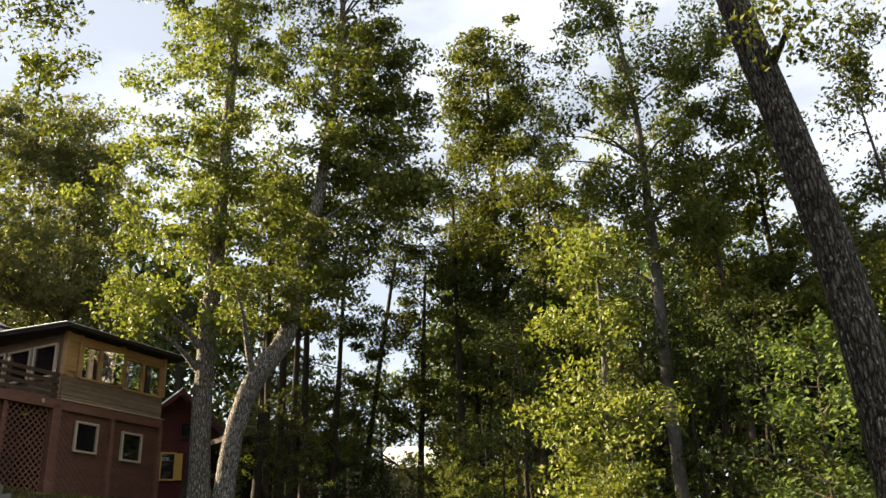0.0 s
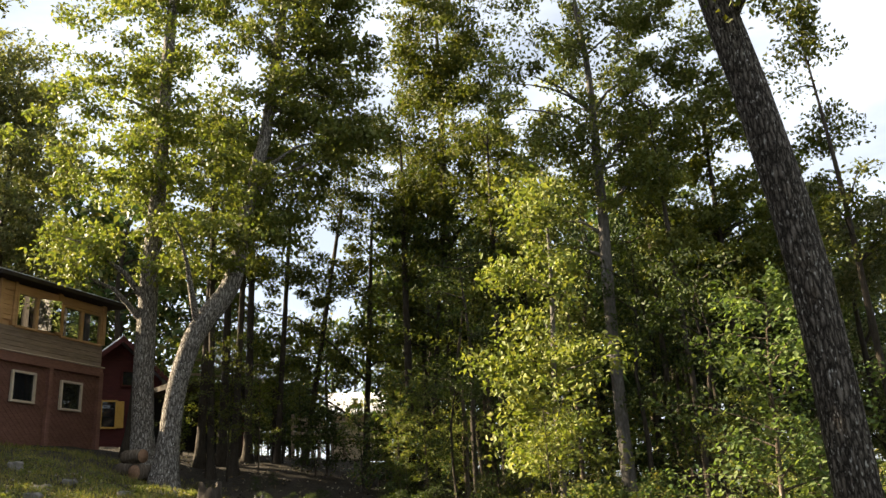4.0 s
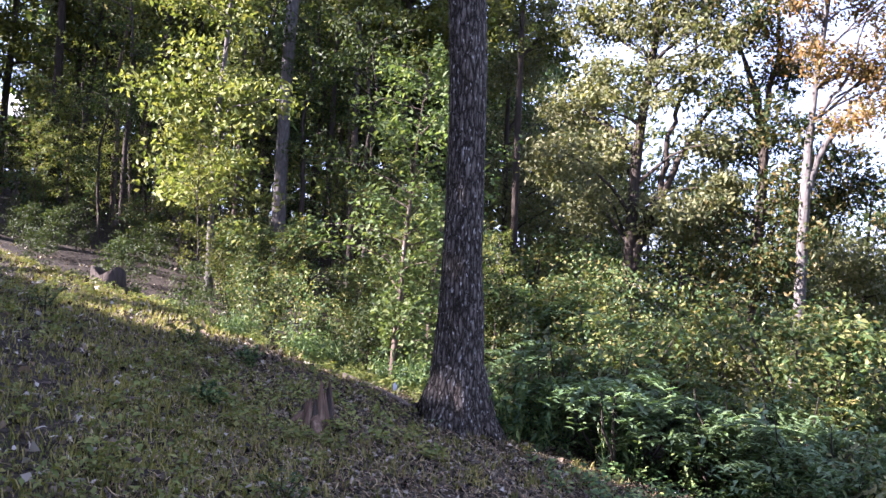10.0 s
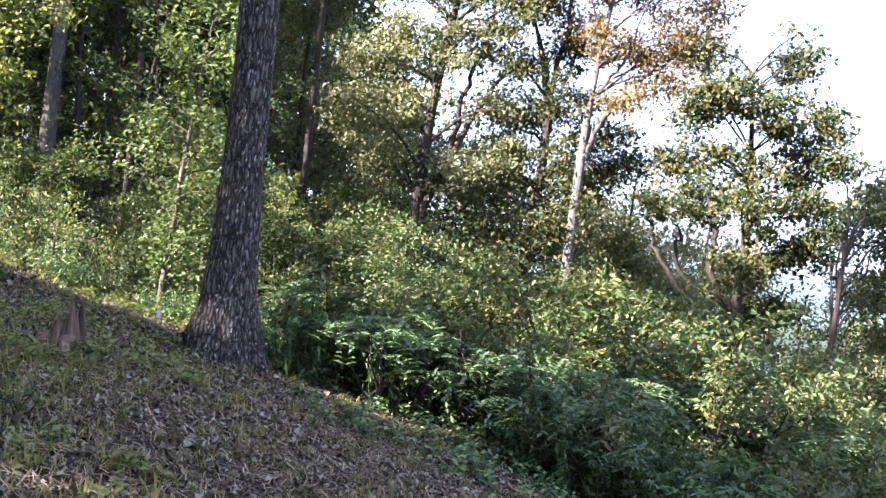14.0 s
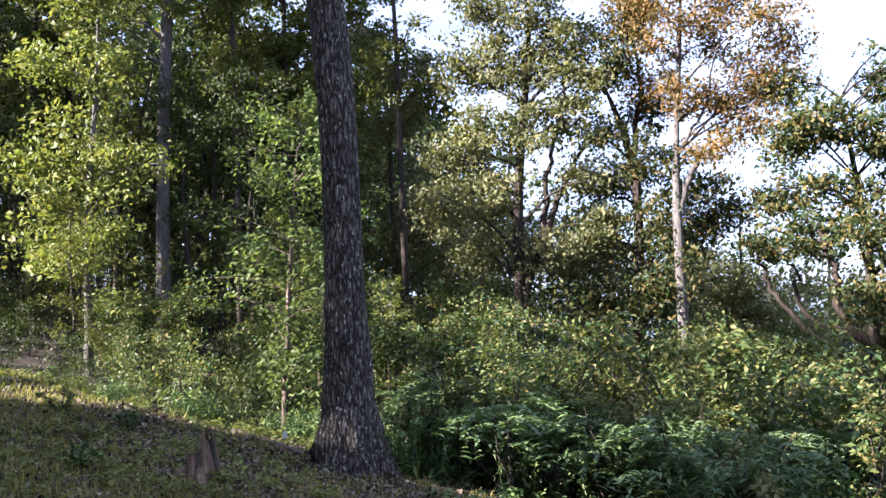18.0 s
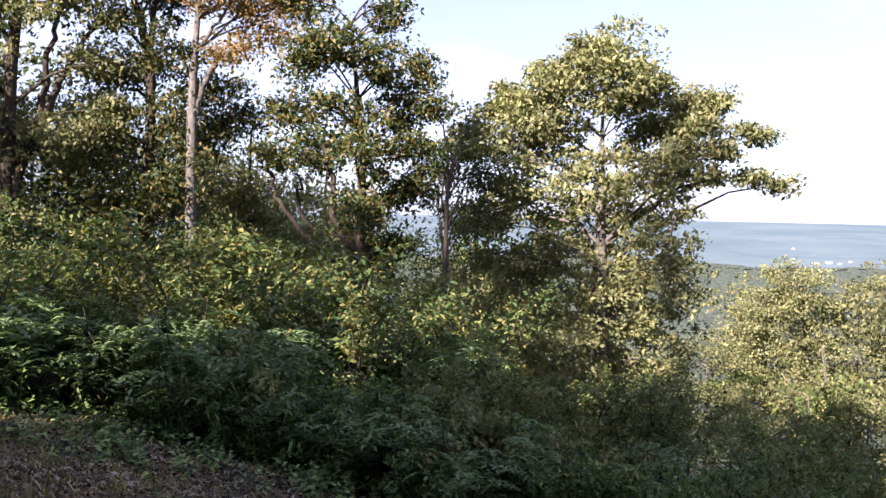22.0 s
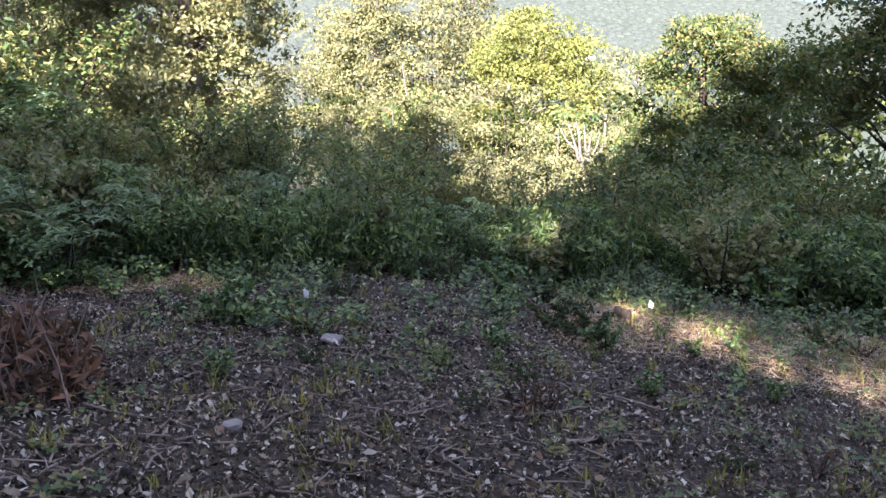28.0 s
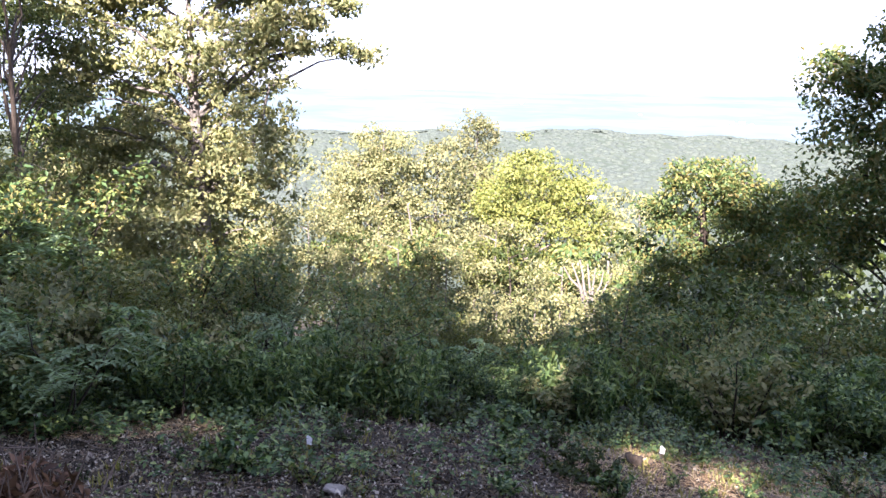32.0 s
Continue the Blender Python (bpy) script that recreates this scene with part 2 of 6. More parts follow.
def box(bm, size, m=Matrix(), bevel=0.0):
    """A box of that size with its middle at m's origin."""
    r = bmesh.ops.create_cube(bm, size=1.0, matrix=m @ Matrix.Diagonal((*size, 1)))
    if bevel:
        edges = list({e for v in r["verts"] for e in v.link_edges})
        bmesh.ops.bevel(bm, geom=edges, offset=bevel, segments=1, affect="EDGES")
    return bm


def slab(size, x, y, z, m=Matrix(), turn=(0, 0, 0), bevel=0.006):
    bm = bmesh.new()
    return box(bm, size, m @ pose(x, y, z, *turn), bevel)


def tube_arrays(points, radii, sides=8, rough=0.0, rng=None, start=0):
    """Vertices and quads of a tapered, slightly uneven tube along points."""
    pts, v = [np.array(p, float) for p in points], []
    ring = np.linspace(0, 2 * math.pi, sides, endpoint=False)
    for i, p in enumerate(pts):
        ahead = pts[min(i + 1, len(pts) - 1)] - pts[max(i - 1, 0)]
        ahead = ahead / (np.linalg.norm(ahead) + 1e-9)
        side = np.cross(ahead, (0.3, 0.9, 0.1) if abs(ahead[2]) > 0.7 else (0, 0, 1))
        side /= np.linalg.norm(side) + 1e-9
        other = np.cross(ahead, side)
        rr = radii[i] * (1 + (rng.uniform(-rough, rough, sides) if rough else 0))
        v.append(p + np.outer(np.cos(ring) * rr, side) + np.outer(np.sin(ring) * rr, other))
    v = np.concatenate(v)
    k = np.arange(sides)
    f = [np.stack([i * sides + k, i * sides + (k + 1) % sides, (i + 1) * sides + (k + 1) % sides, (i + 1) * sides + k], -1) for i in range(len(pts) - 1)]
    return v, np.concatenate(f) + start


def tubes(name, specs, sides=8, rough=0.0, rng=None):
    vs, fs, n = [], [], 0
    for points, radii in specs:
        v, f = tube_arrays(points, radii, sides, rough, rng, n)
        vs.append(v), fs.append(f)
        n += len(v)
    me = mesh_of(name, np.concatenate(vs), np.concatenate(fs))
    me.polygons.foreach_set("use_smooth", np.ones(len(me.polygons), bool))
    return me


def unit(rng, n):
    a = rng.normal(size=(n, 3))
    return a / (np.linalg.norm(a, axis=1, keepdims=True) + 1e-9)


def leaf_arrays(centres, sizes, rng, flat=0.5, width=0.55, start=0, down=0.25):
    """A folded, kite-shaped leaf (two triangles) at every centre; flat: how level they hang."""
    n = len(centres)
    normal = unit(rng, n) * (1 - flat) + np.array([0, 0, 1.0]) * flat
    normal /= np.linalg.norm(normal, axis=1, keepdims=True) + 1e-9
    ahead = np.cross(normal, unit(rng, n))
    ahead /= np.linalg.norm(ahead, axis=1, keepdims=True) + 1e-9
    ahead[:, 2] -= down
    side = np.cross(ahead, normal)
    side /= np.linalg.norm(side, axis=1, keepdims=True) + 1e-9
    s = np.asarray(sizes).reshape(-1, 1)
    base, tip = centres - ahead * s * 0.5, centres + ahead * s * 0.5
    lift = normal * s * 0.13
    left, right = centres + side * s * width * 0.5 + lift, centres - side * s * width * 0.5 + lift
    v = np.stack([base, left, tip, right], 1).reshape(-1, 3)
    i = np.arange(n)[:, None] * 4 + start
    f = np.concatenate([i + np.array([[0, 1, 2]]), i + np.array([[0, 2, 3]])], 1).reshape(-1, 3)
    return v, f


def leaves(name, centres, sizes, rng, flat=0.4, width=0.55):
    return mesh_of(name, *leaf_arrays(np.asarray(centres), sizes, rng, flat, width))


# ---- the ground ----
DOWN = (math.sin(radians(78)), math.cos(radians(78)))


def slope(u):
    """The hillside's height along its line of fall."""
    return np.interp(u, [-400, -120, -45, -24, 0, 11, 60, 220, 400], [11.5, 11, 7.6, 4.8, 0, -2.75, -23, -84, -100])


def wave(x, y):
    return 0.5 * np.sin(x * 0.9 + 1.3 * np.sin(y * 0.7)) * np.sin(y * 0.8 + 0.5) + 0.3 * np.sin(x * 2.3 + y * 1.7) * np.sin(y * 2.9 - x)


def ground_z(x, y):
    x, y = np.asarray(x, float), np.asarray(y, float)
    r = np.hypot(x, y)
    near = slope(x * DOWN[0] + y * DOWN[1]) + 0.045 * wave(x, y) * np.clip(r / 4, 0.3, 3)
    yaw = np.degrees(np.arctan2(x, y))
    # a shallow hollow behind the crest of the clearing, where the woods begin
    past = r - edge_at(yaw)
    near = near - 0.6 * np.interp(yaw, [-60, -53, -20, -9], [0, 1, 1, 0]) * np.clip((past - 0.2) / 2.6, 0, 1) * np.clip((16 - past) / 9, 0, 1)
    far = np.interp(r, [0, 300, 520, 850, 1150, 1500, 1950, 2600, 4950], [-95, -97, -100, -104, -101, -79, -116, -105, -27])
    far = far + np.clip((r - 900) / 600, 0, 1) * (4 * np.sin(yaw * 0.21 + 1) + 2.5 * np.sin(yaw * 0.63) + 1.2 * np.sin(yaw * 1.7)) * np.clip((4300 - r) / 2000, 0, 1)
    t = np.clip((r - 220) / 260, 0, 1)
    t = t * t * (3 - 2 * t)
    return near * (1 - t) + far * t


def on_ground(yaw, d, sink=0.0):
    x, y = d * math.sin(radians(yaw)), d * math.cos(radians(yaw))
    return Vector((x, y, float(ground_z(x, y)) - sink))


def edge_at(yaw):
    """How far the mown clearing reaches."""
    return np.interp(yaw, [-75, -54, -40, -29, -13, 1, 15, 27, 41, 57, 74, 90], [24, 18.5, 13.4, 10.0, 9.3, 8.5, 7.9, 7.1, 7.7, 8.7, 10.0, 11])


def build_ground():
    rings = np.concatenate([[0.0], np.geomspace(0.4, 4950, 170)])
    turns = np.linspace(0, 2 * math.pi, 320, endpoint=False)
    rr, aa = np.meshgrid(rings, turns, indexing="ij")
    x, y = rr * np.sin(aa), rr * np.cos(aa)
    v = np.stack([x, y, ground_z(x, y)], -1).reshape(-1, 3)
    k, m = np.arange(len(turns)), len(turns)
    f = np.concatenate([np.stack([i * m + k, i * m + (k + 1) % m, (i + 1) * m + (k + 1) % m, (i + 1) * m + k], -1) for i in range(len(rings) - 1)])[:, ::-1]
    me = mesh_of("ground", v, f)
    me.polygons.foreach_set("use_smooth", np.ones(len(me.polygons), bool))
    me.materials.append(SOIL)
    me.materials.append(HAZED_LAND)
    me.materials.append(HAZED_DISTANCE)
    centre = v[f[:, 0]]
    # the two outer materials have air haze painted into their colours
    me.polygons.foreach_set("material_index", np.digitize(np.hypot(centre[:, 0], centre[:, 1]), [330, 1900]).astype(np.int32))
    return tagged(part("ground", me, None), "hillside of soil and leaf litter running down to a wooded valley", "ground", kind="structure")


def far_land(name, stops, big_scale, small_scale, field):
    """Woods seen from afar, with a few pale fields; the stops come already tinted by haze."""
    m, n, b = material(name, 1.0, 0.0, 0.0)
    tc = n.new("ShaderNodeTexCoord")
    big, small, open_land = (n.new("ShaderNodeTexNoise") for _ in range(3))
    big.inputs["Scale"].default_value, big.inputs["Detail"].default_value = big_scale, 5
    small.inputs["Scale"].default_value, small.inputs["Detail"].default_value = small_scale, 3
    open_land.inputs["Scale"].default_value, open_land.inputs["Detail"].default_value = big_scale * 2.3, 2
    r, bare = ramp(n, stops), ramp(n, [(0.76, (0, 0, 0)), (0.79, (1, 1, 1))])
    add, mix = n.new("ShaderNodeMath"), n.new("ShaderNodeMix")
    add.operation, mix.data_type = "MULTIPLY_ADD", "RGBA"
    add.inputs[1].default_value = 0.4
    mix.inputs["B"].default_value = (*field, 1)
    ln = links(m)
    for t in (big, small, open_land):
        ln(tc.outputs["Object"], t.inputs["Vector"])
    ln(small.outputs["Fac"], add.inputs[0])
    ln(big.outputs["Fac"], add.inputs[2])
    ln(add.outputs[0], r.inputs[0])
    ln(open_land.outputs["Fac"], bare.inputs[0])
    ln(bare.outputs[0], mix.inputs["Factor"])
    ln(r.outputs[0], mix.inputs["A"])
    ln(mix.outputs["Result"], b.inputs["Base Color"])
    return m


# woodland greens greyed in the base colour to suggest hazy air
HAZED_LAND = far_land("hazed_valley_woods", [(0.4, (0.042, 0.054, 0.044)), (0.65, (0.052, 0.066, 0.051)), (0.9, (0.066, 0.079, 0.06))], 0.006, 0.09, (0.26, 0.24, 0.13))
# plain beyond the ridge: blue air haze mixed into the base colour
HAZED_DISTANCE = far_land("haze_tinted_plain", [(0.4, (0.07, 0.1, 0.12)), (0.65, (0.086, 0.119, 0.139)), (0.9, (0.108, 0.14, 0.155))], 0.0022, 0.012, (0.24, 0.25, 0.24))
build_ground()


# ---- trees ----
def bough(a, b, r0, r1, rng, sag=0.12, steps=5):
    a, b = np.array(a, float), np.array(b, float)
    t = np.linspace(0, 1, steps)[:, None]
    length = np.linalg.norm(b - a)
    p = a + (b - a) * t + np.sin(t * math.pi) * np.array([0, 0, 1]) * sag * length + rng.normal(0, 0.025 * length, (steps, 3)) * np.sin(t * math.pi)
    return p, r0 + (r1 - r0) * t[:, 0] ** 0.8


def crown_clumps(blobs, rng, density):
    """Middles of leaf clumps, in the outer parts of each blob (middle, radii)."""
    out = []
    for mid, radii in blobs:
        mid, radii = np.array(mid), np.array(radii)
        n = 2 + int(0.62 * density * (9.0 * radii[0] * radii[2] + 5.0 * radii[0] + min(3.0, 6.0 * radii[0])))
        p = unit(rng, n) * rng.uniform(0.2, 1.0, (n, 1)) ** 0.5 * np.where(rng.uniform(0, 1, (n, 1)) < 0.34, rng.uniform(1.0, 1.75, (n, 1)), 1.0)
        out.append(mid + p * radii)
    return np.concatenate(out)


def tree(name, stem, stem_r, blobs, leaf, bark, label, seed, density=1.0, leaf_size=0.17, per_clump=125, clump_r=0.52, limbs=14, forks=(), group="", sides=12, roots=0, flare=(0.9, 0.3), smooth=3):
    """stem: points from the root up, with radii; blobs: (middle, radii) of the crown's lobes."""
    rng = np.random.default_rng(seed)
    base = Vector(stem[0])
    thing = empty(name, base, label, "tree", group)
    b = np.array(base)
    # a smooth, flared stem
    pts = np.array([np.array(p) for p in stem])
    s = np.concatenate([[0], np.cumsum(np.linalg.norm(np.diff(pts, axis=0), axis=1))])
    q = np.concatenate([[0, 0.12, 0.3, 0.6, 1.0], np.arange(1.6, s[-1], 0.7 if smooth > 1 else 0.4), [s[-1]]])
    q = q[q <= s[-1]]
    path = np.stack([np.interp(q, s, pts[:, i]) for i in range(3)], -1)
    for _ in range(smooth):
        path[2:-1] = (path[1:-2] + 2 * path[2:-1] + path[3:]) / 4
    rad = np.interp(q, s, stem_r) * (1 + flare[0] * np.exp(-q / flare[1]))
    path[0, 2] -= 0.25
    part("trunk", tubes("trunk", [(path - b, rad)], sides, 0.07, rng), bark, thing)
    for i in range(roots):
        a = 2.4 * i + 0.4 + rng.uniform(-0.25, 0.25)
        out = np.array([math.cos(a), math.sin(a), 0.0])
        ends = [out * k * rad[3] + np.array([0, 0, z]) for k, z in ((0.55, 0.75), (0.8, 0.42), (1.15, 0.16), (1.7, 0.0), (2.3, -0.1))]
        for e in ends[2:]:
            e[2] += float(ground_z(b[0] + e[0], b[1] + e[1])) - b[2]
        part("root", tubes("root", [(np.array(ends), rad[3] * np.array([0.3, 0.42, 0.4, 0.3, 0.12]))], 10, 0.08, rng), bark, thing, "flared root under furrowed bark")
    for fork in forks:
        fp = np.array([np.array(p) for p, _ in fork])
        fp[0] = path[np.argmin(np.linalg.norm(path - fp[0], axis=1))]
        ks = np.linspace(0, len(fp) - 1, 4 * len(fp))
        line = np.stack([np.interp(ks, np.arange(len(fp)), fp[:, i]) for i in range(3)], -1)
        for _ in range(2):
            line[1:-1] = (line[:-2] + 2 * line[1:-1] + line[2:]) / 4 + rng.normal(0, 0.035, (len(line) - 2, 3))
        part("limb", tubes("limb", [(line - b, np.interp(ks, np.arange(len(fp)), [r for _, r in fork]))], 8, 0.05, rng), bark, thing)
    if not blobs:
        return thing
    clumps = crown_clumps(blobs, rng, density)
    # limbs reach from the stem to some of the clumps
    for c in clumps[rng.permutation(len(clumps))[:limbs]]:
        z = c[2] - 0.55 * np.hypot(*(c[:2] - pts[-1][:2])) - 0.3
        i = int(np.clip(np.searchsorted(path[:, 2], z), 2, len(path) - 1))
        r0 = rad[i] * 0.45
        part("branch", tubes("branch", [bough(path[i] - b, c - b, max(r0, 0.025), 0.012, rng)], 5), bark, thing)
    n = len(clumps) * per_clump
    around = np.repeat(clumps, per_clump, axis=0) + unit(rng, n) * (rng.uniform(0, 1, (n, 1)) ** 0.5) * clump_r * np.array([1.2, 1.2, 0.66]) * np.repeat(rng.uniform(0.6, 1.4, (len(clumps), 1)), per_clump, axis=0)
    part("crown", leaves("crown", around - b, rng.uniform(0.6, 1.3, n) * leaf_size * 0.84, rng), leaf, thing)
    return thing


def lobes(d, *specs):
    """Crown lobes from heading, elevation and half-sizes in degrees, at the distance d."""
    k = d * math.pi / 180
    out = []
    for i, (yaw, el, a, b, *off) in enumerate(specs):
        out.append((heading(yaw, el, d + (off[0] if off else ((i * 37) % 5 - 2) * 0.35)), (1.12 * a * k, (a + b) * 0.6 * k, 1.12 * b * k)))
    return out


def stem_to(d, *points):
    """A stem from the ground upwards through (heading, elevation)."""
    first = on_ground(points[0][0], d)
    return [first] + [heading(y, e, d) for y, e in points[1:]]


tree("oak_tree", stem_to(27, (-56.72, 5.4), (-56.99, 8.37), (-57.01, 12.47), (-56.88, 16.22), (-56.71, 19.97), (-56.57, 23.67), (-56.6, 27.4), (-56.28, 32.57), (-56.2, 40)), [0.36, 0.315, 0.305, 0.29, 0.27, 0.25, 0.23, 0.18, 0.1],
     lobes(27, (-60.41, 24.01, 3, 5), (-58.71, 31.05, 3.4, 5), (-55.46, 34.13, 3.5, 4), (-54.59, 25.14, 2.5, 5), (-58.54, 38.07, 5, 4), (-55.39, 18.13, 2.0, 2.5), (-61.28, 18, 1.8, 2), (-57.5, 44, 5.5, 4), (-54.5, 41, 4, 3.5), (-59.5, 47.5, 5, 3)),
     LEAF["yellow"], BARK_OAK, "tall oak with sunlit yellow-green leaves beside the cabin", 11, 1.3, 0.2, limbs=22, flare=(0.5, 0.3))
tree("oak_tree", stem_to(24, (-55.54, 3.7), (-55.3, 6.29), (-54.93, 9.3), (-54.24, 12.17), (-53.06, 14.16), (-51.73, 15.41), (-51.18, 17.55), (-50.74, 20.24), (-50.19, 23.29), (-49.41, 25.59), (-49.06, 27.8), (-48.5, 31.8), (-47.85, 35.37), (-47.5, 40)), [0.34, 0.28, 0.27, 0.28, 0.32, 0.29, 0.24, 0.22, 0.2, 0.19, 0.17, 0.15, 0.13, 0.07],
     lobes(24, (-49.62, 33.3, 4, 4), (-45.43, 31.42, 3.4, 4), (-45.35, 25.42, 3.4, 3), (-50.76, 26.26, 2.5, 4), (-47.18, 21.87, 2.5, 2), (-52.81, 19.71, 2.2, 3.5), (-47.97, 38.38, 5, 3), (-43.6, 30.5, 2.4, 3.6), (-42.8, 26, 2.2, 2.4), (-48.5, 19.5, 2.2, 2.0), (-44.6, 35, 2.8, 3), (-46, 28.4, 3, 3), (-47, 44, 5.5, 3.5), (-44.5, 41, 3.5, 3), (-50.5, 43, 4, 3)),
     LEAF["yellow"], BARK_OAK, "bent oak leaning over a knee in its grey trunk", 12, 1.3, 0.19, limbs=22, flare=(0.5, 0.3), smooth=1)
for i, (yaw, d, lean, r) in enumerate(((-57.7, 29.5, 1.1, 0.17), (-53.3, 31, 0.5, 0.16), (-52.6, 29, -0.3, 0.12), (-51.9, 32, 0.3, 0.17), (-51.2, 30, 0.6, 0.13), (-50.3, 33, 0.2, 0.16), (-48.4, 34, 0.9, 0.12), (-46.6, 36, 2.6, 0.13), (-39.6, 30, 0.2, 0.15), (-38.2, 33, -0.4, 0.12), (-33.4, 27, 0.4, 0.12), (-31.2, 30, 0.1, 0.14), (-22.3, 27, 0.3, 0.1), (-20.6, 24, -0.2, 0.1))):
    tree("woodland_tree", stem_to(d, (yaw, 4), (yaw + 0.3 * lean, 9), (yaw + 0.6 * lean, 14), (yaw + lean, 20), (yaw + 1.5 * lean, 26)), [r, 0.92 * r, 0.8 * r, 0.6 * r, 0.2 * r],
         lobes(d, (yaw + lean, 21, 1.5, 1.6), (yaw + 1.4 * lean + 1.2, 24, 1.4, 1.5), (yaw + 1.4 * lean - 1.3, 25.5, 1.4, 1.5), (yaw + 0.8 * lean + 0.9, 17, 1.0, 0.9)),
         LEAF["yellow" if i in (0, 2, 5, 11) else "green"], BARK_DARK, "dark straight-trunked tree with high leaves behind the crest", 160 + i, 0.9, 0.18, limbs=8, sides=9, group="woodland trees")
tree("woodland_tree", stem_to(35, (-42.6, 4), (-42, 14), (-41.5, 22)), [0.14, 0.11, 0.03],
     lobes(35, (-42.5, 20.5, 2.2, 1.8), (-40.3, 15.5, 2.4, 2.6), (-44.6, 15.5, 2.4, 2.2), (-42.5, 11, 3, 2.4), (-46.5, 11.5, 2.2, 2.2), (-49, 15, 2, 2.5), (-50, 9.5, 2.4, 2.4)),
     LEAF["green"], BARK_DARK, "dark woodland tree behind the bent oak", 31, 0.9, 0.2, limbs=12)
tree("woodland_tree", stem_to(31, (-36.1, 2.683), (-36.51, 15.17), (-36.08, 27.7), (-36.03, 34.75)), [0.24, 0.2, 0.13, 0.04],
     lobes(31, (-35.6, 34.2, 2.6, 2.6), (-37.5, 30, 2.2, 3), (-33.6, 30, 2.4, 3.2), (-35.83, 31.74, 2.8, 3.4), (-35.8, 26.2, 4.0, 4), (-34.27, 20.77, 4, 3.5), (-38.21, 20.6, 2.5, 2.5), (-36.18, 14.18, 4, 3.5), (-32.94, 11.84, 3, 3)),
     LEAF["green"], BARK_DARK, "tall dense dark green woodland tree", 13, 1.5, 0.2, limbs=18)
tree("woodland_tree", stem_to(25, (-25.5, -1.2), (-25.5, 4.5), (-25.48, 9.31), (-25.37, 14.19), (-25.05, 19.04), (-25.0, 22.7), (-24.75, 28.85), (-25.4, 36)), [0.21, 0.19, 0.185, 0.18, 0.17, 0.15, 0.1, 0.03],
     lobes(25, (-27.11, 35.18, 3.6, 4), (-28.36, 29.08, 3, 4), (-23.52, 30.32, 4, 4), (-19.84, 26.98, 3, 2.5), (-24.62, 24.24, 3.4, 2.5), (-27.5, 23, 2.4, 3), (-22.3, 20.5, 2.4, 2.4), (-28, 18, 2, 2.4), (-17.47, 28.61, 2.2, 2.4), (-17.2, 33.5, 2.4, 2.5), (-20.8, 32.5, 2.8, 2.6), (-15.6, 25.5, 1.8, 2)),
     LEAF["yellow"], BARK_PALE, "slender tree with a pale lit trunk and yellow-green crown", 14, 1.1, 0.18, limbs=20)
tree("young_tree", stem_to(18, (-29.91, -0.7571), (-29.99, 8.202), (-29.25, 15.21), (-29.23, 23.15)), [0.07, 0.06, 0.045, 0.015],
     lobes(18, (-29.27, 20.19, 1.6, 2.5), (-30.48, 16.14, 2.6, 2), (-31.08, 11.12, 3, 2.6), (-28.84, 9.752, 2.4, 2.4), (-31.9, 6.099, 2.2, 2.2), (-29.36, 4.248, 2.4, 2)),
     LEAF["yellow"], BARK_PALE, "young understorey tree with sunlit yellow-green leaves", 15, 1.2, 0.16, limbs=14)
tree("big_tree", stem_to(8.4, (-13.0, -11.5), (-13.04, -8.62), (-13.09, -4.79), (-13.05, -0.96), (-13.1, 4.71), (-13.15, 10), (-13.4, 16.1), (-13.95, 22.74), (-14.75, 26.4), (-15.61, 31.17), (-16.5, 34), (-18.2, 44), (-19.3, 55)), [0.3, 0.25, 0.225, 0.205, 0.2, 0.195, 0.19, 0.185, 0.175, 0.165, 0.16, 0.13, 0.06],
     lobes(8.4, (-21.02, 56.5, 16, 7), (-11.09, 52, 12, 5), (-32.49, 49, 8, 4), (-13.4, 32.6, 1.3, 1.7)), LEAF["green"], BARK_BIG, "big oak with furrowed grey bark at the clearing's edge", 16, 1.3, 0.095, limbs=12, sides=28, roots=6, flare=(0.45, 0.4))
tree("woodland_tree", stem_to(27, (-17.3, 0.5), (-17.5, 12), (-17.2, 27)), [0.15, 0.12, 0.03],
     lobes(27, (-17.5, 24, 2.4, 2.4), (-14.6, 20, 2.4, 2.6), (-19.8, 20, 2.6, 3), (-17, 16, 3.4, 3), (-12.2, 15.5, 2.2, 2.6), (-14, 13, 3, 3), (-20, 14, 2.4, 2.6)),
     LEAF["green"], BARK_DARK, "green woodland tree behind the big oak", 33, 1.3, 0.2, limbs=14)
tree("slender_tree", stem_to(22, (-9.361, -2.701), (-9.534, 11.28), (-9.526, 19.2), (-10.03, 28.03)), [0.1, 0.08, 0.06, 0.015],
     lobes(22, (-9.8, 31, 1.8, 2.0), (-10.11, 26.53, 1.6, 2.6), (-9.171, 21.65, 1.7, 2), (-10.13, 17.21, 1.5, 2), (-7.252, 14.89, 1.3, 1.2)),
     LEAF["green"], BARK_DARK, "slender thin-crowned tree against the sky", 17, 1.2, 0.15, limbs=12)
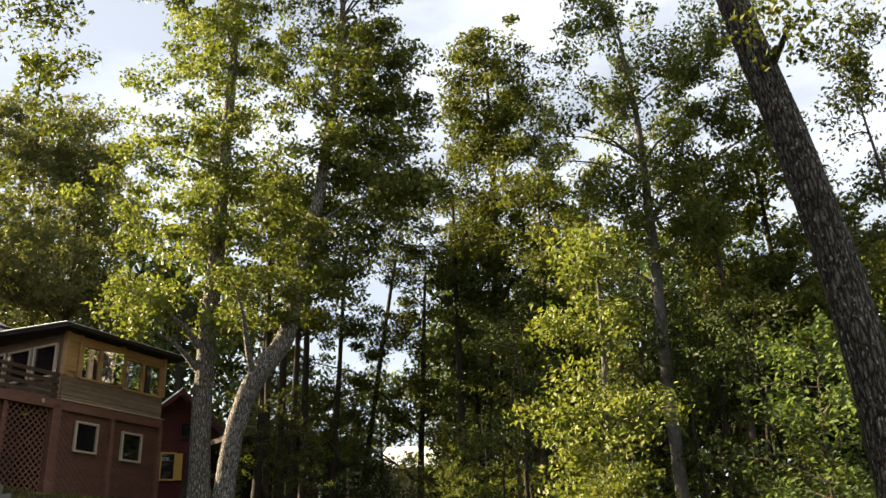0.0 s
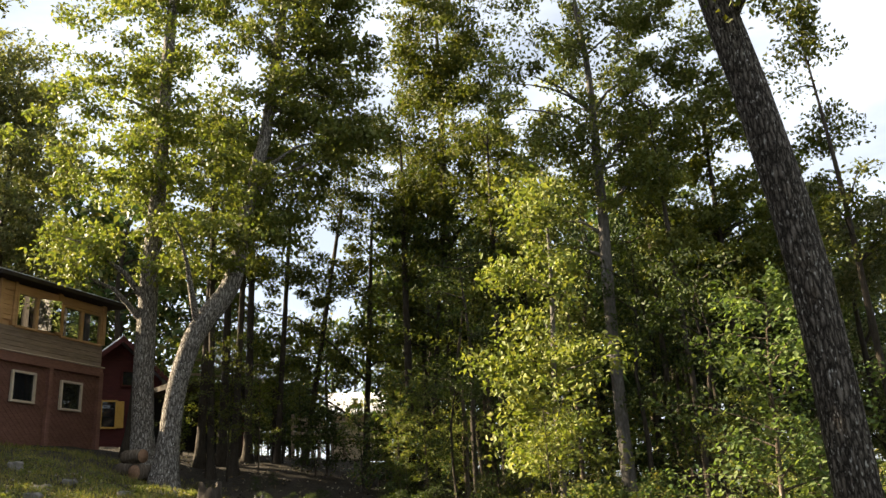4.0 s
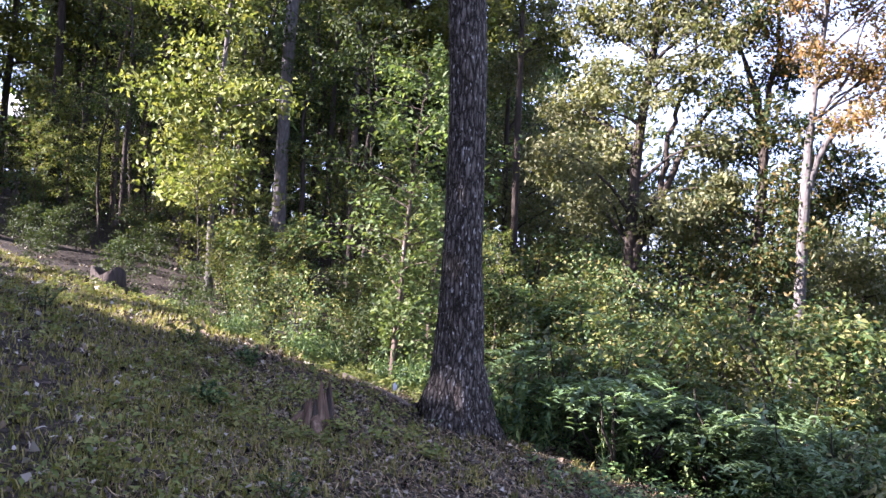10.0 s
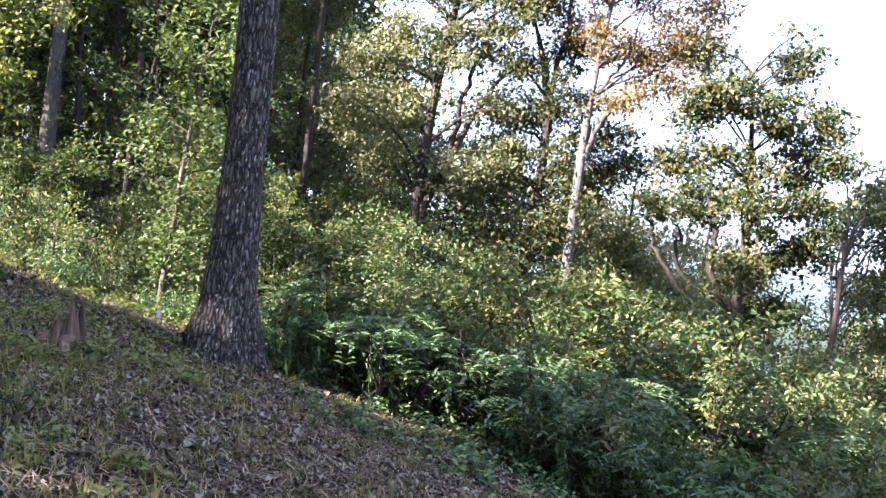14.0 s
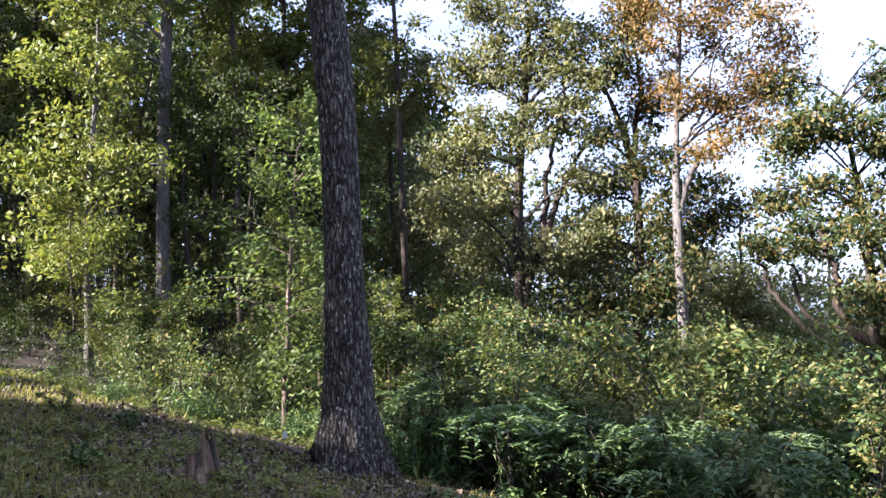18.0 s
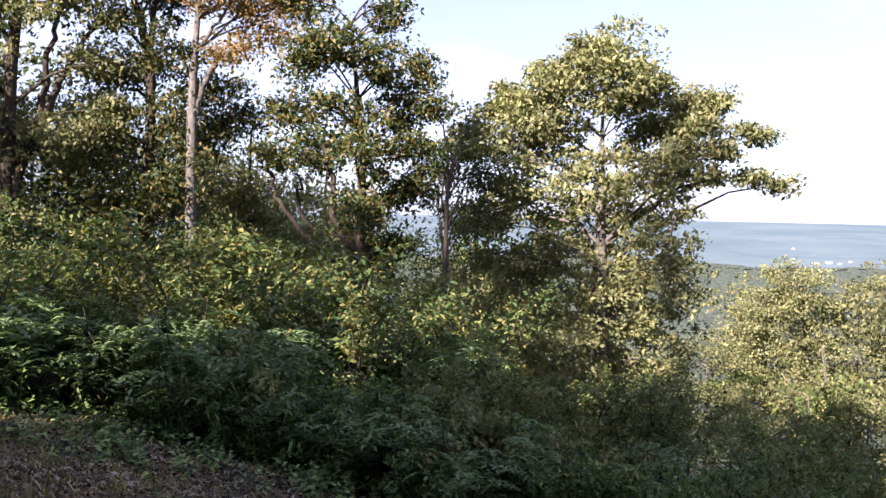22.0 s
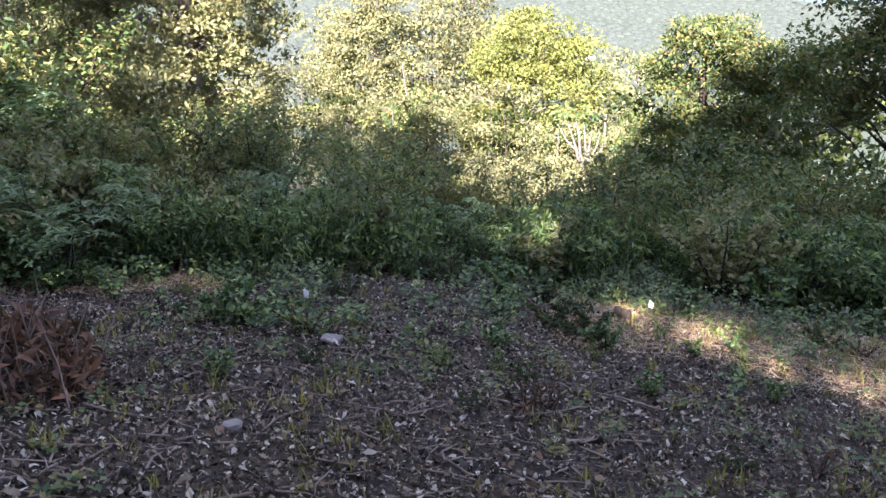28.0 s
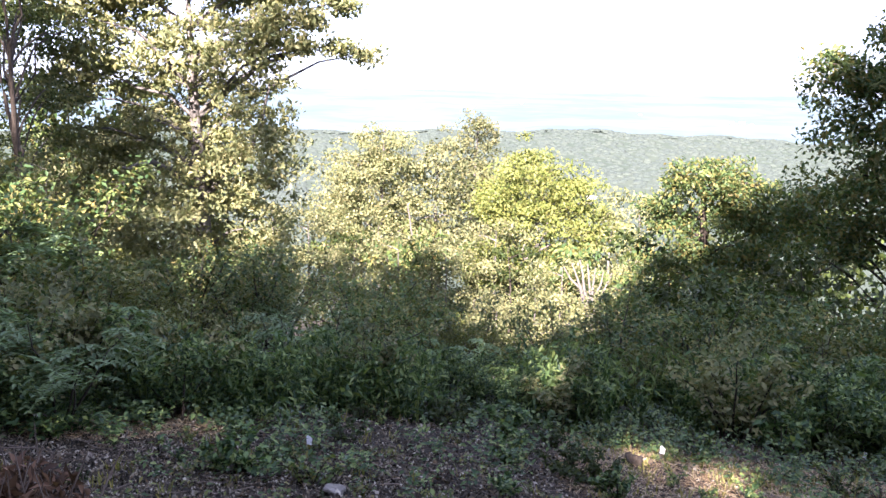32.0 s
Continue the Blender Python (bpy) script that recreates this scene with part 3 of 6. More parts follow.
tree("hedge_tree", stem_to(20, (-1.7, -7), (-1.62, 1.84), (-1.53, 5.72), (-1.39, 9.21), (-0.78, 13.05), (-0.15, 17.95), (0.08, 21.6)), [0.16, 0.14, 0.13, 0.12, 0.09, 0.06, 0.02],
     lobes(20, (-0.3, 20.5, 1.9, 1.8), (-3.6, 19, 1.7, 1.8), (-5.0, 15.6, 1.5, 1.6), (2.2, 18, 1.7, 1.7), (-1.6, 16, 2.4, 1.8), (3.2, 14.4, 1.7, 1.5), (-3.4, 12.2, 2.0, 1.5), (-5.6, 10.6, 1.6, 1.4), (0.6, 12, 1.8, 1.3), (-4.2, 7.6, 2.2, 1.7), (-6.6, 7, 1.5, 1.5), (3.6, 8.6, 1.4, 1.1), (-3.0, 3.6, 2.2, 1.8), (1.6, 3.4, 2.0, 1.7), (4.0, 5.2, 1.6, 1.4)),
     LEAF["pale"], BARK_DARK, "grey-green tree with several dark stems", 18, 3.2, 0.145, per_clump=85, clump_r=0.44, limbs=36,
     forks=([(heading(-0.8, -1, 20), 0.12), (heading(-0.06, 3.77, 20), 0.1), (heading(1.33, 6.86, 20), 0.075), (heading(2.74, 9.95, 20), 0.05), (heading(4.73, 11.85, 20), 0.02)], [(heading(-0.3, 1.5, 20), 0.1), (heading(0.14, 4.93, 20), 0.08), (heading(0.76, 9.2, 20), 0.06), (heading(1.78, 12.66, 20), 0.04), (heading(2.43, 17.19, 20), 0.015)]))
tree("hedge_tree", stem_to(24, (-9.9, -4), (-10.2, 6), (-10.3, 11), (-9.9, 16)), [0.09, 0.08, 0.06, 0.02],
     lobes(24, (-10.4, 12.4, 1.5, 1.2), (-9.8, 16.2, 1.4, 1.0), (-7.9, 17, 0.9, 0.6), (-8.6, 13.8, 1.0, 0.8), (-9.4, 8.4, 2.0, 1.6), (-7.4, 6.5, 1.8, 1.6), (-10.6, 4.5, 2, 1.6), (-7.8, 2.8, 2.2, 1.6), (-11.4, 18.5, 1.1, 0.9)),
     LEAF["pale"], BARK_DARK, "slight grey-green tree with open crown beside the oak", 34, 1.7, 0.14, limbs=18,
     forks=([(heading(-10.2, 8, 24), 0.05), (heading(-9.0, 13, 24), 0.035), (heading(-7.4, 17.2, 24), 0.01)],))
tree("hedge_tree", stem_to(20, (6.0, -8), (6.12, -3.24), (6.45, 2.52), (6.69, 7.17), (6.59, 10.27), (5.53, 12.6), (4.77, 14.52)), [0.15, 0.13, 0.12, 0.11, 0.1, 0.07, 0.03],
     lobes(20, (5.4, 15.8, 1.7, 1.5), (7.0, 18.4, 1.5, 1.6), (5.2, 8.2, 1.6, 1.3), (7.6, 5.4, 1.9, 1.5), (4.6, 3.0, 2.0, 1.6), (7.8, 1.4, 2.0, 1.5), (9.6, 3.8, 1.3, 1.1), (11.0, 4.6, 1.0, 0.8), (5.6, -0.8, 2.4, 1.6), (2.6, 0.2, 2.2, 1.6), (8.0, 9.4, 1.4, 1.2), (10.6, 7.2, 1.2, 1.0), (7.9, 12.6, 1.4, 1.2), (4.2, 11.2, 1.3, 1.1), (12.4, 5.6, 1.0, 0.8)),
     LEAF["olive"], BARK_DARK, "dark olive tree in the thick growth at the clearing's edge", 35, 1.9, 0.13, limbs=30,
     forks=([(heading(6.67, 9.6, 20), 0.08), (heading(7.06, 14.08, 20), 0.06), (heading(6.82, 17.84, 20), 0.02)],))
tree("turning_tree", stem_to(19, (9.0, -9), (9.06, -2.92), (9.08, 1.67), (9.13, 5.53), (9.13, 9.0), (9.5, 12.82), (9.99, 16.93), (10.3, 21.29)), [0.13, 0.12, 0.115, 0.11, 0.08, 0.06, 0.045, 0.02],
     lobes(19, (10.4, 21, 2.2, 1.8), (7.2, 20, 1.6, 1.6), (13.2, 19.6, 2.0, 1.6), (8.6, 17.2, 1.8, 1.4), (11.6, 16.8, 2.0, 1.3), (15.6, 17.4, 1.2, 1.2), (14.4, 14.6, 1.4, 1.1), (7.2, 14.2, 1.3, 1.2), (9.8, 13.6, 1.3, 0.9), (12.4, 12.8, 1.0, 0.7), (12.2, 22.4, 1.8, 1.2), (13.6, 11.2, 1.3, 0.9), (15.2, 13.2, 1.2, 0.8), (11.6, 9.4, 0.9, 0.7), (16.2, 15.6, 1.0, 0.9)),
     LEAF["orange"], BARK_PALE, "grey-trunked forked tree whose leaves turn orange brown", 19, 1.5, 0.12, limbs=30,
     forks=([(heading(9.25, 5.53, 19), 0.085), (heading(10.07, 7.82, 19), 0.07), (heading(10.9, 10.09, 19), 0.055), (heading(12.36, 11.37, 19), 0.035), (heading(15.28, 13.09, 19), 0.012)], [(heading(10.7, 9.6, 19), 0.04), (heading(11.4, 12.5, 19), 0.03), (heading(12.6, 17, 19), 0.012)]))
tree("leaning_tree", stem_to(19, (20.1, -9), (20.19, -4.77), (20.22, -1.51), (20.43, 1.06), (20.28, 4.39), (19.73, 8.51), (19.4, 12)), [0.13, 0.12, 0.11, 0.1, 0.08, 0.05, 0.02],
     lobes(19, (18.4, 11, 1.7, 1.3), (16.4, 12.8, 0.9, 0.9), (22.2, 12.4, 1.2, 1.2), (20.4, 9.4, 2.0, 1.4), (23.6, 9.2, 1.4, 1.2), (16.2, 9.2, 1.2, 1.0), (25.2, 7.0, 1.0, 0.9), (22.6, 6.4, 1.8, 1.3), (18.6, 6.2, 1.9, 1.2), (15.2, 6.0, 1.2, 0.9), (20.6, 3.4, 1.7, 1.3), (23.8, 4.0, 1.5, 1.0), (17.4, 3.4, 1.3, 0.8), (14.6, 3.2, 1.0, 0.8), (22.6, 0.6, 1.7, 1.1), (20.4, -0.6, 1.6, 1.2), (24.2, 1.4, 1.1, 0.7), (21.6, -3, 2, 1.2)),
     LEAF["olive"], BARK_DARK, "bushy olive-green tree with dark forking stems", 20, 3.0, 0.14, per_clump=80, clump_r=0.42, limbs=40,
     forks=([(heading(20.2, -3.5, 19), 0.08), (heading(18.28, -1.12, 19), 0.08), (heading(18.47, 1.1, 19), 0.07), (heading(17.89, 2.99, 19), 0.05), (heading(17.43, 5.26, 19), 0.025)], [(heading(20.1, -4.4, 19), 0.06), (heading(15.37, -1.09, 19), 0.055), (heading(14.51, 0.81, 19), 0.045), (heading(14.0, 2.33, 19), 0.035), (heading(13.93, 3.86, 19), 0.015)], [(heading(20.1, -4.2, 19), 0.06), (heading(15.86, -0.72, 19), 0.05), (heading(16.28, 0.77, 19), 0.04), (heading(15.6, 2.3, 19), 0.015)]))
tree("young_tree", stem_to(25, (12.6, -6), (12.8, 1), (12.9, 5)), [0.06, 0.05, 0.02],
     lobes(25, (11.2, 1.2, 2.2, 1.6), (12.8, 1.0, 1.8, 1.4), (11.5, -1.5, 2.2, 1.6), (14.2, -1.8, 2.2, 1.6), (17.5, -3, 2, 1.6)), LEAF["pale"], BARK_DARK, "small pale green tree on the slope behind", 32, 1.3, 0.16, limbs=8)
tree("thin_tree", stem_to(17, (26.0, -12), (26.03, -5.11), (26.16, -1.27), (26.15, 1.91), (26.09, 4.77)), [0.06, 0.05, 0.042, 0.03, 0.01],
     lobes(19, (26.48, 3.438, 1.1, 2), (27.3, -1.065, 1.3, 1.6), (25.4, 1.5, 1.3, 1.8), (27.8, 3, 1.2, 1.6), (26.3, -3.5, 1.8, 1.6)), LEAF["dark"], BARK_DARK, "thin half-bare tree with dark forked stem", 21, 1.2, 0.1, limbs=18,
     forks=([(heading(26.15, 1.6, 17), 0.03), (heading(26.8, 4.2, 17), 0.02), (heading(27.7, 6.4, 17), 0.008)], [(heading(26.1, 3.6, 17), 0.02), (heading(25.6, 5.6, 17), 0.014), (heading(25.2, 7.2, 17), 0.006)], [(heading(26.32, -3.058, 19), 0.05), (heading(25.6, -0.05358, 19), 0.03), (heading(25.18, 2.949, 19), 0.012)],))
tree("white_oak_tree", stem_to(22, (37.04, -14.08), (36.83, -6.081), (36.52, -0.07302), (36.5, 8.2)), [0.2, 0.18, 0.12, 0.02],
     lobes(22, (36.59, 8.845, 2.8, 2.3), (30.97, 5.957, 2.6, 2.2), (40.22, 6.138, 1.9, 1.9), (36.2, 10.2, 1.8, 1.2), (33.3, 8.8, 1.5, 1.3), (39.3, 8.2, 1.2, 1.2), (30.4, 6.9, 1.2, 0.9), (42.6, 6.7, 0.8, 0.7), (41.6, 3.4, 1.0, 1.2), (47.7, 1.7, 0.3, 0.25), (43.6, 2.2, 0.4, 0.3), (46.0, 2.2, 0.35, 0.25), (46.7, 4.7, 0.25, 0.25), (43.1, 5.4, 0.5, 0.5), (42.2, 5.6, 0.9, 0.9), (28, 4.4, 1.4, 1.4), (33, 6.2, 2.2, 1.8), (33.5, 1.938, 4, 2.8), (39.03, 1.425, 3.2, 2.8), (44.02, 6.945, 0.5, 0.4), (44.23, 3.9, 0.5, 0.4), (45.6, 5.2, 0.35, 0.35), (35.02, -4.075, 4.4, 3), (40.24, -4.582, 2.6, 3), (39.55, -9.588, 2.8, 2.6), (34.03, -9.077, 4, 2.4), (38.5, -13.5, 3.4, 2.2), (33, -13, 3.4, 2), (28.8, 0.5, 1.8, 2.6), (29.5, -5, 2.4, 2.6)),
     LEAF["pale"], BARK_PALE, "broad sunlit oak with pale limbs reaching over the valley", 22, 4.2, 0.165, per_clump=74, clump_r=0.42, limbs=60,
     forks=([(heading(37.04, -8.086, 22), 0.1), (heading(34.63, -5.38, 21.4), 0.07), (heading(32.03, -5.574, 21), 0.03)], [(heading(36.62, -2.076, 22), 0.1), (heading(40.53, 0.9231, 22), 0.06), (heading(43.4, 1.9, 22), 0.03), (heading(45.4, 2.3, 22), 0.018), (heading(47.4, 1.8, 22), 0.008)], [(heading(40.53, 0.9231, 22), 0.05), (heading(42.4, 3.4, 22), 0.03), (heading(44.0, 6.6, 22), 0.01)], [(heading(42.4, 3.4, 22), 0.03), (heading(44.8, 4.2, 22), 0.018), (heading(46.9, 4.8, 22), 0.008)], [(heading(38.64, -7.085, 22), 0.09), (heading(40.54, -3.584, 21.6), 0.06), (heading(41.53, -0.07739, 21.6), 0.03)]))
tree("slope_tree", stem_to(58, (48.53, -20.04), (48.65, -12.03), (49.04, -3.003)), [0.26, 0.2, 0.05],
     lobes(58, (49.14, -4.609, 1.8, 1.6), (47.04, -6.615, 1.7, 1.7), (51.05, -7.217, 1.8, 2), (48.25, -10.23, 2.6, 2), (51.35, -11.23, 2, 2), (45.64, -10.02, 1.4, 2.4)),
     LEAF["pale"], BARK_PALE, "sunlit grey-green tree on the falling slope", 23, 2.3, 0.27, limbs=20, clump_r=0.8, per_clump=62,
     forks=([(heading(51.25, -15.04, 55), 0.1), (heading(51.05, -11.04, 55), 0.08), (heading(50.65, -8.026, 55), 0.04)],))
tree("slope_tree", stem_to(68, (54.94, -20.03), (55.05, -10.01), (55.45, -2.178)), [0.26, 0.2, 0.05],
     lobes(68, (55.45, -3.584, 1.2, 1.5), (54.65, -6.597, 1.6, 1.6), (56.26, -6.797, 1.5, 1.5), (55.05, -10.51, 2, 2)), LEAF["pale"], BARK_PALE, "yellowing pointed tree on the falling slope", 24, 2.0, 0.28, limbs=14, clump_r=0.8, per_clump=55)
tree("slope_tree", stem_to(50, (57.66, -19.06), (58.47, -12.24), (59.37, -9.039), (59.47, -5.025)), [0.24, 0.2, 0.14, 0.05],
     lobes(50, (59.07, -6.03, 2.0, 1.6), (62.08, -7.236, 1.4, 1.2), (56.77, -8.037, 1.7, 1.5), (59.68, -9.039, 2.4, 1.4), (63.38, -9.342, 1.4, 1.4), (56.57, -12.54, 1.8, 1.6), (61.58, -12.24, 2, 1.3)),
     LEAF["yellow"], BARK_PALE, "round bright yellow-green tree with leaning pale stems", 25, 2.6, 0.25, limbs=18, clump_r=0.7, per_clump=62,
     forks=([(heading(58.47, -12.24, 50), 0.1), (heading(60.28, -10.04, 50), 0.06), (heading(61.68, -7.636, 50), 0.03)],))
tree("shade_tree", stem_to(26, (71.09, -16.07), (70.89, -10.07), (70.39, -5.062)), [0.16, 0.13, 0.04],
     lobes(26, (70.09, -6.267, 1.9, 1.4), (72.69, -6.471, 1.6, 1.3), (68.39, -8.469, 1.7, 1.8), (72.09, -9.675, 3, 2.2), (75.4, -7.675, 2, 2), (69.59, -12.07, 2.6, 1.8)), LEAF["mixed"], BARK_DARK, "dark green tree in shade on the falling slope", 26, 2.4, 0.16, limbs=16)
tree("tall_edge_tree", stem_to(20, (82.6, -13.13), (82.6, -5.135), (82.2, 0.4), (83.2, 6.0)), [0.11, 0.1, 0.08, 0.03],
     lobes(20, (77.5, 0.9, 1.1, 1.0), (78.7, -1.4, 1.7, 1.4), (81.3, 2.9, 1.3, 1.2), (79.5, 0.8, 1.2, 1.0), (83.7, 4.9, 1.4, 1.3), (82.5, 0.6, 2.2, 1.7), (85.9, 4.4, 1.8, 2.0), (85.6, 0.4, 2.4, 2.2), (84.6, 7.0, 1.1, 1.0), (88, 6, 2.2, 2.2), (80.69, -4.735, 3, 2.2), (85.59, -5.139, 3, 3), (78.4, -8.2, 2.6, 2), (82, -9, 3, 2.5), (79.8, -6.3, 2.2, 2), (86, -9.5, 3, 3), (83, -3, 2.6, 2.2)), LEAF["mixed"], BARK_DARK, "tall dark green tree at the far edge of the view", 27, 2.2, 0.15, per_clump=95, clump_r=0.46, limbs=34)
tree("pale_tree", stem_to(42, (-65.96, 6.86), (-65.88, 16.86), (-65.81, 28.87)), [0.2, 0.15, 0.04],
     lobes(42, (-65.78, 27.87, 2.6, 2.6), (-68.21, 24.34, 2.8, 2.6), (-63.71, 22.89, 2.2, 2.6), (-67.08, 18.85, 3, 2.4), (-63.23, 17.4, 2, 2), (-70.51, 19.82, 2.5, 3), (-70.62, 27.81, 1.6, 2)), LEAF["pale"], BARK_DARK, "pale backlit tree behind the cabin", 28, 2.0, 0.22, limbs=20, clump_r=0.65)
tree("overhanging_tree", stem_to(20, (-77.52, 6.986), (-76.54, 21.9), (-73.94, 36.86)), [0.25, 0.2, 0.08],
     lobes(20, (-71.39, 32.89, 3.5, 4), (-75.9, 38.86, 5, 4), (-72.66, 23.91, 1.6, 3), (-79.5, 30.85, 4, 5)), LEAF["green"], BARK_DARK, "green tree overhanging the cabin's deck", 29, 0.8, 0.17, limbs=14)
def sprays(name, h, leaf, bark, label, seed, place, group="", boughs=26, reach=1.3, leaf_size=0.12, low=0.15, per=34, stem_r=0.035, lean=0.0):
    """A sapling whose thin boughs hold their leaves in level, drooping sprays."""
    rng = np.random.default_rng(seed)
    thing = empty(name, place, label, "tree", group)
    z = np.linspace(0, 1, 8)
    bend = np.cumsum(rng.normal(0, 0.012 * h, (8, 2)), axis=0) * z[:, None]
    stem = np.column_stack([bend[:, 0] + lean * z * h, bend[:, 1], z * h])
    stem[0, 2] = -0.15
    part("trunk", tubes("trunk", [(stem, stem_r * (1.15 - z))], 7, 0.06, rng), bark, thing)
    specs, c = [], []
    for i in range(boughs):
        f = low + (1 - low) * (i + rng.uniform(0, 1)) / boughs
        a = i * 2.4 + rng.uniform(-0.5, 0.5)
        root = np.array([np.interp(f, z, stem[:, k]) for k in range(3)])
        n = reach * (1.1 - abs(f - 0.55) * 1.3) * rng.uniform(0.35, 1.15)
        tip = root + np.array([math.cos(a) * n, math.sin(a) * n, n * rng.uniform(-0.05, 0.75)])
        p, r = bough(root, tip, max(stem_r * 0.3, 0.008), 0.003, rng, 0.09)
        specs.append((p, r))
        along = rng.uniform(0.2, 1.05, per)
        q = np.stack([np.interp(along, np.linspace(0, 1, 5), p[:, k]) for k in range(3)], -1)
        side = np.array([-math.sin(a), math.cos(a), 0.0])
        q += side * (rng.normal(0, 0.17, (per, 1)) * n * (1.1 - 0.7 * along[:, None]) * 1.5) + np.column_stack([np.zeros((per, 2)), rng.normal(-0.03, 0.09, per)])
        c.append(q)
    tagged(part("twiggery", tubes("twiggery", specs, 4), bark, thing), kind="stuff")
    c = np.concatenate(c)
    part("crown", leaves("crown", c, rng.uniform(0.65, 1.25, len(c)) * leaf_size, rng, 0.55, 0.6), leaf, thing)
    return thing


sprays("sapling", 4.1, LEAF["fresh"], BARK, "sunlit sapling with layered light green leaves", 30, on_ground(-17.6, 10.3), boughs=46, reach=1.25, leaf_size=0.075, low=0.1, per=120, stem_r=0.04, lean=0.05)
sprays("sapling", 2.6, LEAF["fresh"], BARK, "low layered sapling behind the big oak", 31, on_ground(-15.2, 10.8), boughs=26, reach=0.9, leaf_size=0.085, low=0.12, per=64)
UNDER = [sprays("understorey_sapling", 5.5, LEAF["yellow"], BARK, "slim sunlit sapling in the understorey of the woods", 141, (0, 0, -400), "woodland saplings", 34, 1.5, 0.105, 0.22, 66, 0.04),
         sprays("understorey_sapling", 7.5, LEAF["green"], BARK_DARK, "taller slim sapling with open level sprays", 142, (0, 0, -400), "woodland saplings", 40, 1.8, 0.115, 0.25, 66, 0.055, 0.03),
         sprays("understorey_sapling", 3.2, LEAF["mixed"], BARK_DARK, "low sapling with some yellowing leaves", 143, (0, 0, -400), "woodland saplings", 24, 1.2, 0.12, 0.1, 40, 0.03)]


# ---- woods: a few kinds of tree and shrub, repeated ----
def wood_tree(name, h, crown_from, spread, leaf, bark, label, seed, place, group, n_leaf=2100, leaf_size=0.235, stem_r=0.15):
    """A forest tree, its limbs part of the trunk's mesh."""
    rng = np.random.default_rng(seed)
    thing = empty(name, place, label, "tree", group)
    z = np.array([-0.3, 0.3, 1.0, h * 0.3, h * 0.55, h * 0.75, h * 0.9])
    bend = rng.normal(0, 0.018 * h, (7, 2)) * np.array([0, 0.1, 0.2, 0.6, 1, 1, 1])[:, None]
    stem = np.column_stack([bend, z])
    specs = [(stem, stem_r * np.array([1.5, 1.1, 1.0, 0.85, 0.65, 0.4, 0.08]))]
    clumps = []
    for i in range(26):
        f = rng.uniform(crown_from, 1.0)
        reach = spread * (1.1 - abs(f - crown_from - 0.3) / (1.05 - crown_from)) * rng.uniform(0.4, 1.1)
        a = rng.uniform(0, 2 * math.pi)
        root = np.array([np.interp(f * h * 0.93, z, stem[:, 0]), np.interp(f * h * 0.93, z, stem[:, 1]), f * h * 0.93])
        tip = root + np.array([math.cos(a) * reach, math.sin(a) * reach, rng.uniform(0.05, 0.35) * reach])
        if i < 7:
            p, r = bough(root, tip, stem_r * 0.32, 0.01, rng, 0.05)
            specs.append((p, r))
        for t in (0.55, 0.8, 1.0):
            clumps.append(root + (tip - root) * t + rng.normal(0, 0.25, 3))
    part("trunk", tubes("trunk", specs, 5, 0.06, rng), bark, thing)
    clumps = np.array(clumps)
    k = n_leaf // len(clumps)
    n = k * len(clumps)
    c = np.repeat(clumps, k, axis=0) + unit(rng, n) * rng.uniform(0, 1, (n, 1)) ** 0.5 * np.array([0.9, 0.9, 0.5]) * np.repeat(rng.uniform(0.6, 1.3, (len(clumps), 1)), k, axis=0)
    part("crown", leaves("crown", c, rng.uniform(0.65, 1.25, n) * leaf_size, rng), leaf, thing)
    return thing


def shrub(name, h, leaf, label, seed, place, group, n_leaf=860, leaf_size=0.118, wide=0.55, stems=10):
    rng = np.random.default_rng(seed)
    thing = empty(name, place, label, "shrub", group)
    specs, tips = [], []
    for i in range(stems):
        a, r = rng.uniform(0, 2 * math.pi), rng.uniform(0.25, 1.0) * wide * h
        tip = np.array([math.cos(a) * r, math.sin(a) * r, h * rng.uniform(0.6, 1.0) * (1 - 0.25 * r / (wide * h))])
        p, rr = bough((rng.normal(0, 0.05), rng.normal(0, 0.05), -0.1), tip, 0.014 * h + 0.004, 0.004, rng, 0.12)
        specs.append((p, rr))
        for t in (0.35, 0.55, 0.75, 0.9, 1.0):
            tips.append(np.array([np.interp(t, np.linspace(0, 1, 5), p[:, j]) for j in range(3)]))
    tagged(part("woody_frame", tubes("woody_frame", specs, 3), BARK_DARK, thing), kind="stuff")
    tips = np.array(tips)
    k = n_leaf // len(tips)
    n = k * len(tips)
    c = np.repeat(tips, k, axis=0) + unit(rng, n) * rng.uniform(0, 1, (n, 1)) ** 0.6 * h * np.array([0.13, 0.13, 0.085])
    c[:, 2] = np.maximum(c[:, 2], 0.05)
    part("foliage", leaves("foliage", c, rng.uniform(0.6, 1.3, n) * leaf_size, rng, 0.55, 0.5), leaf, thing)
    return thing


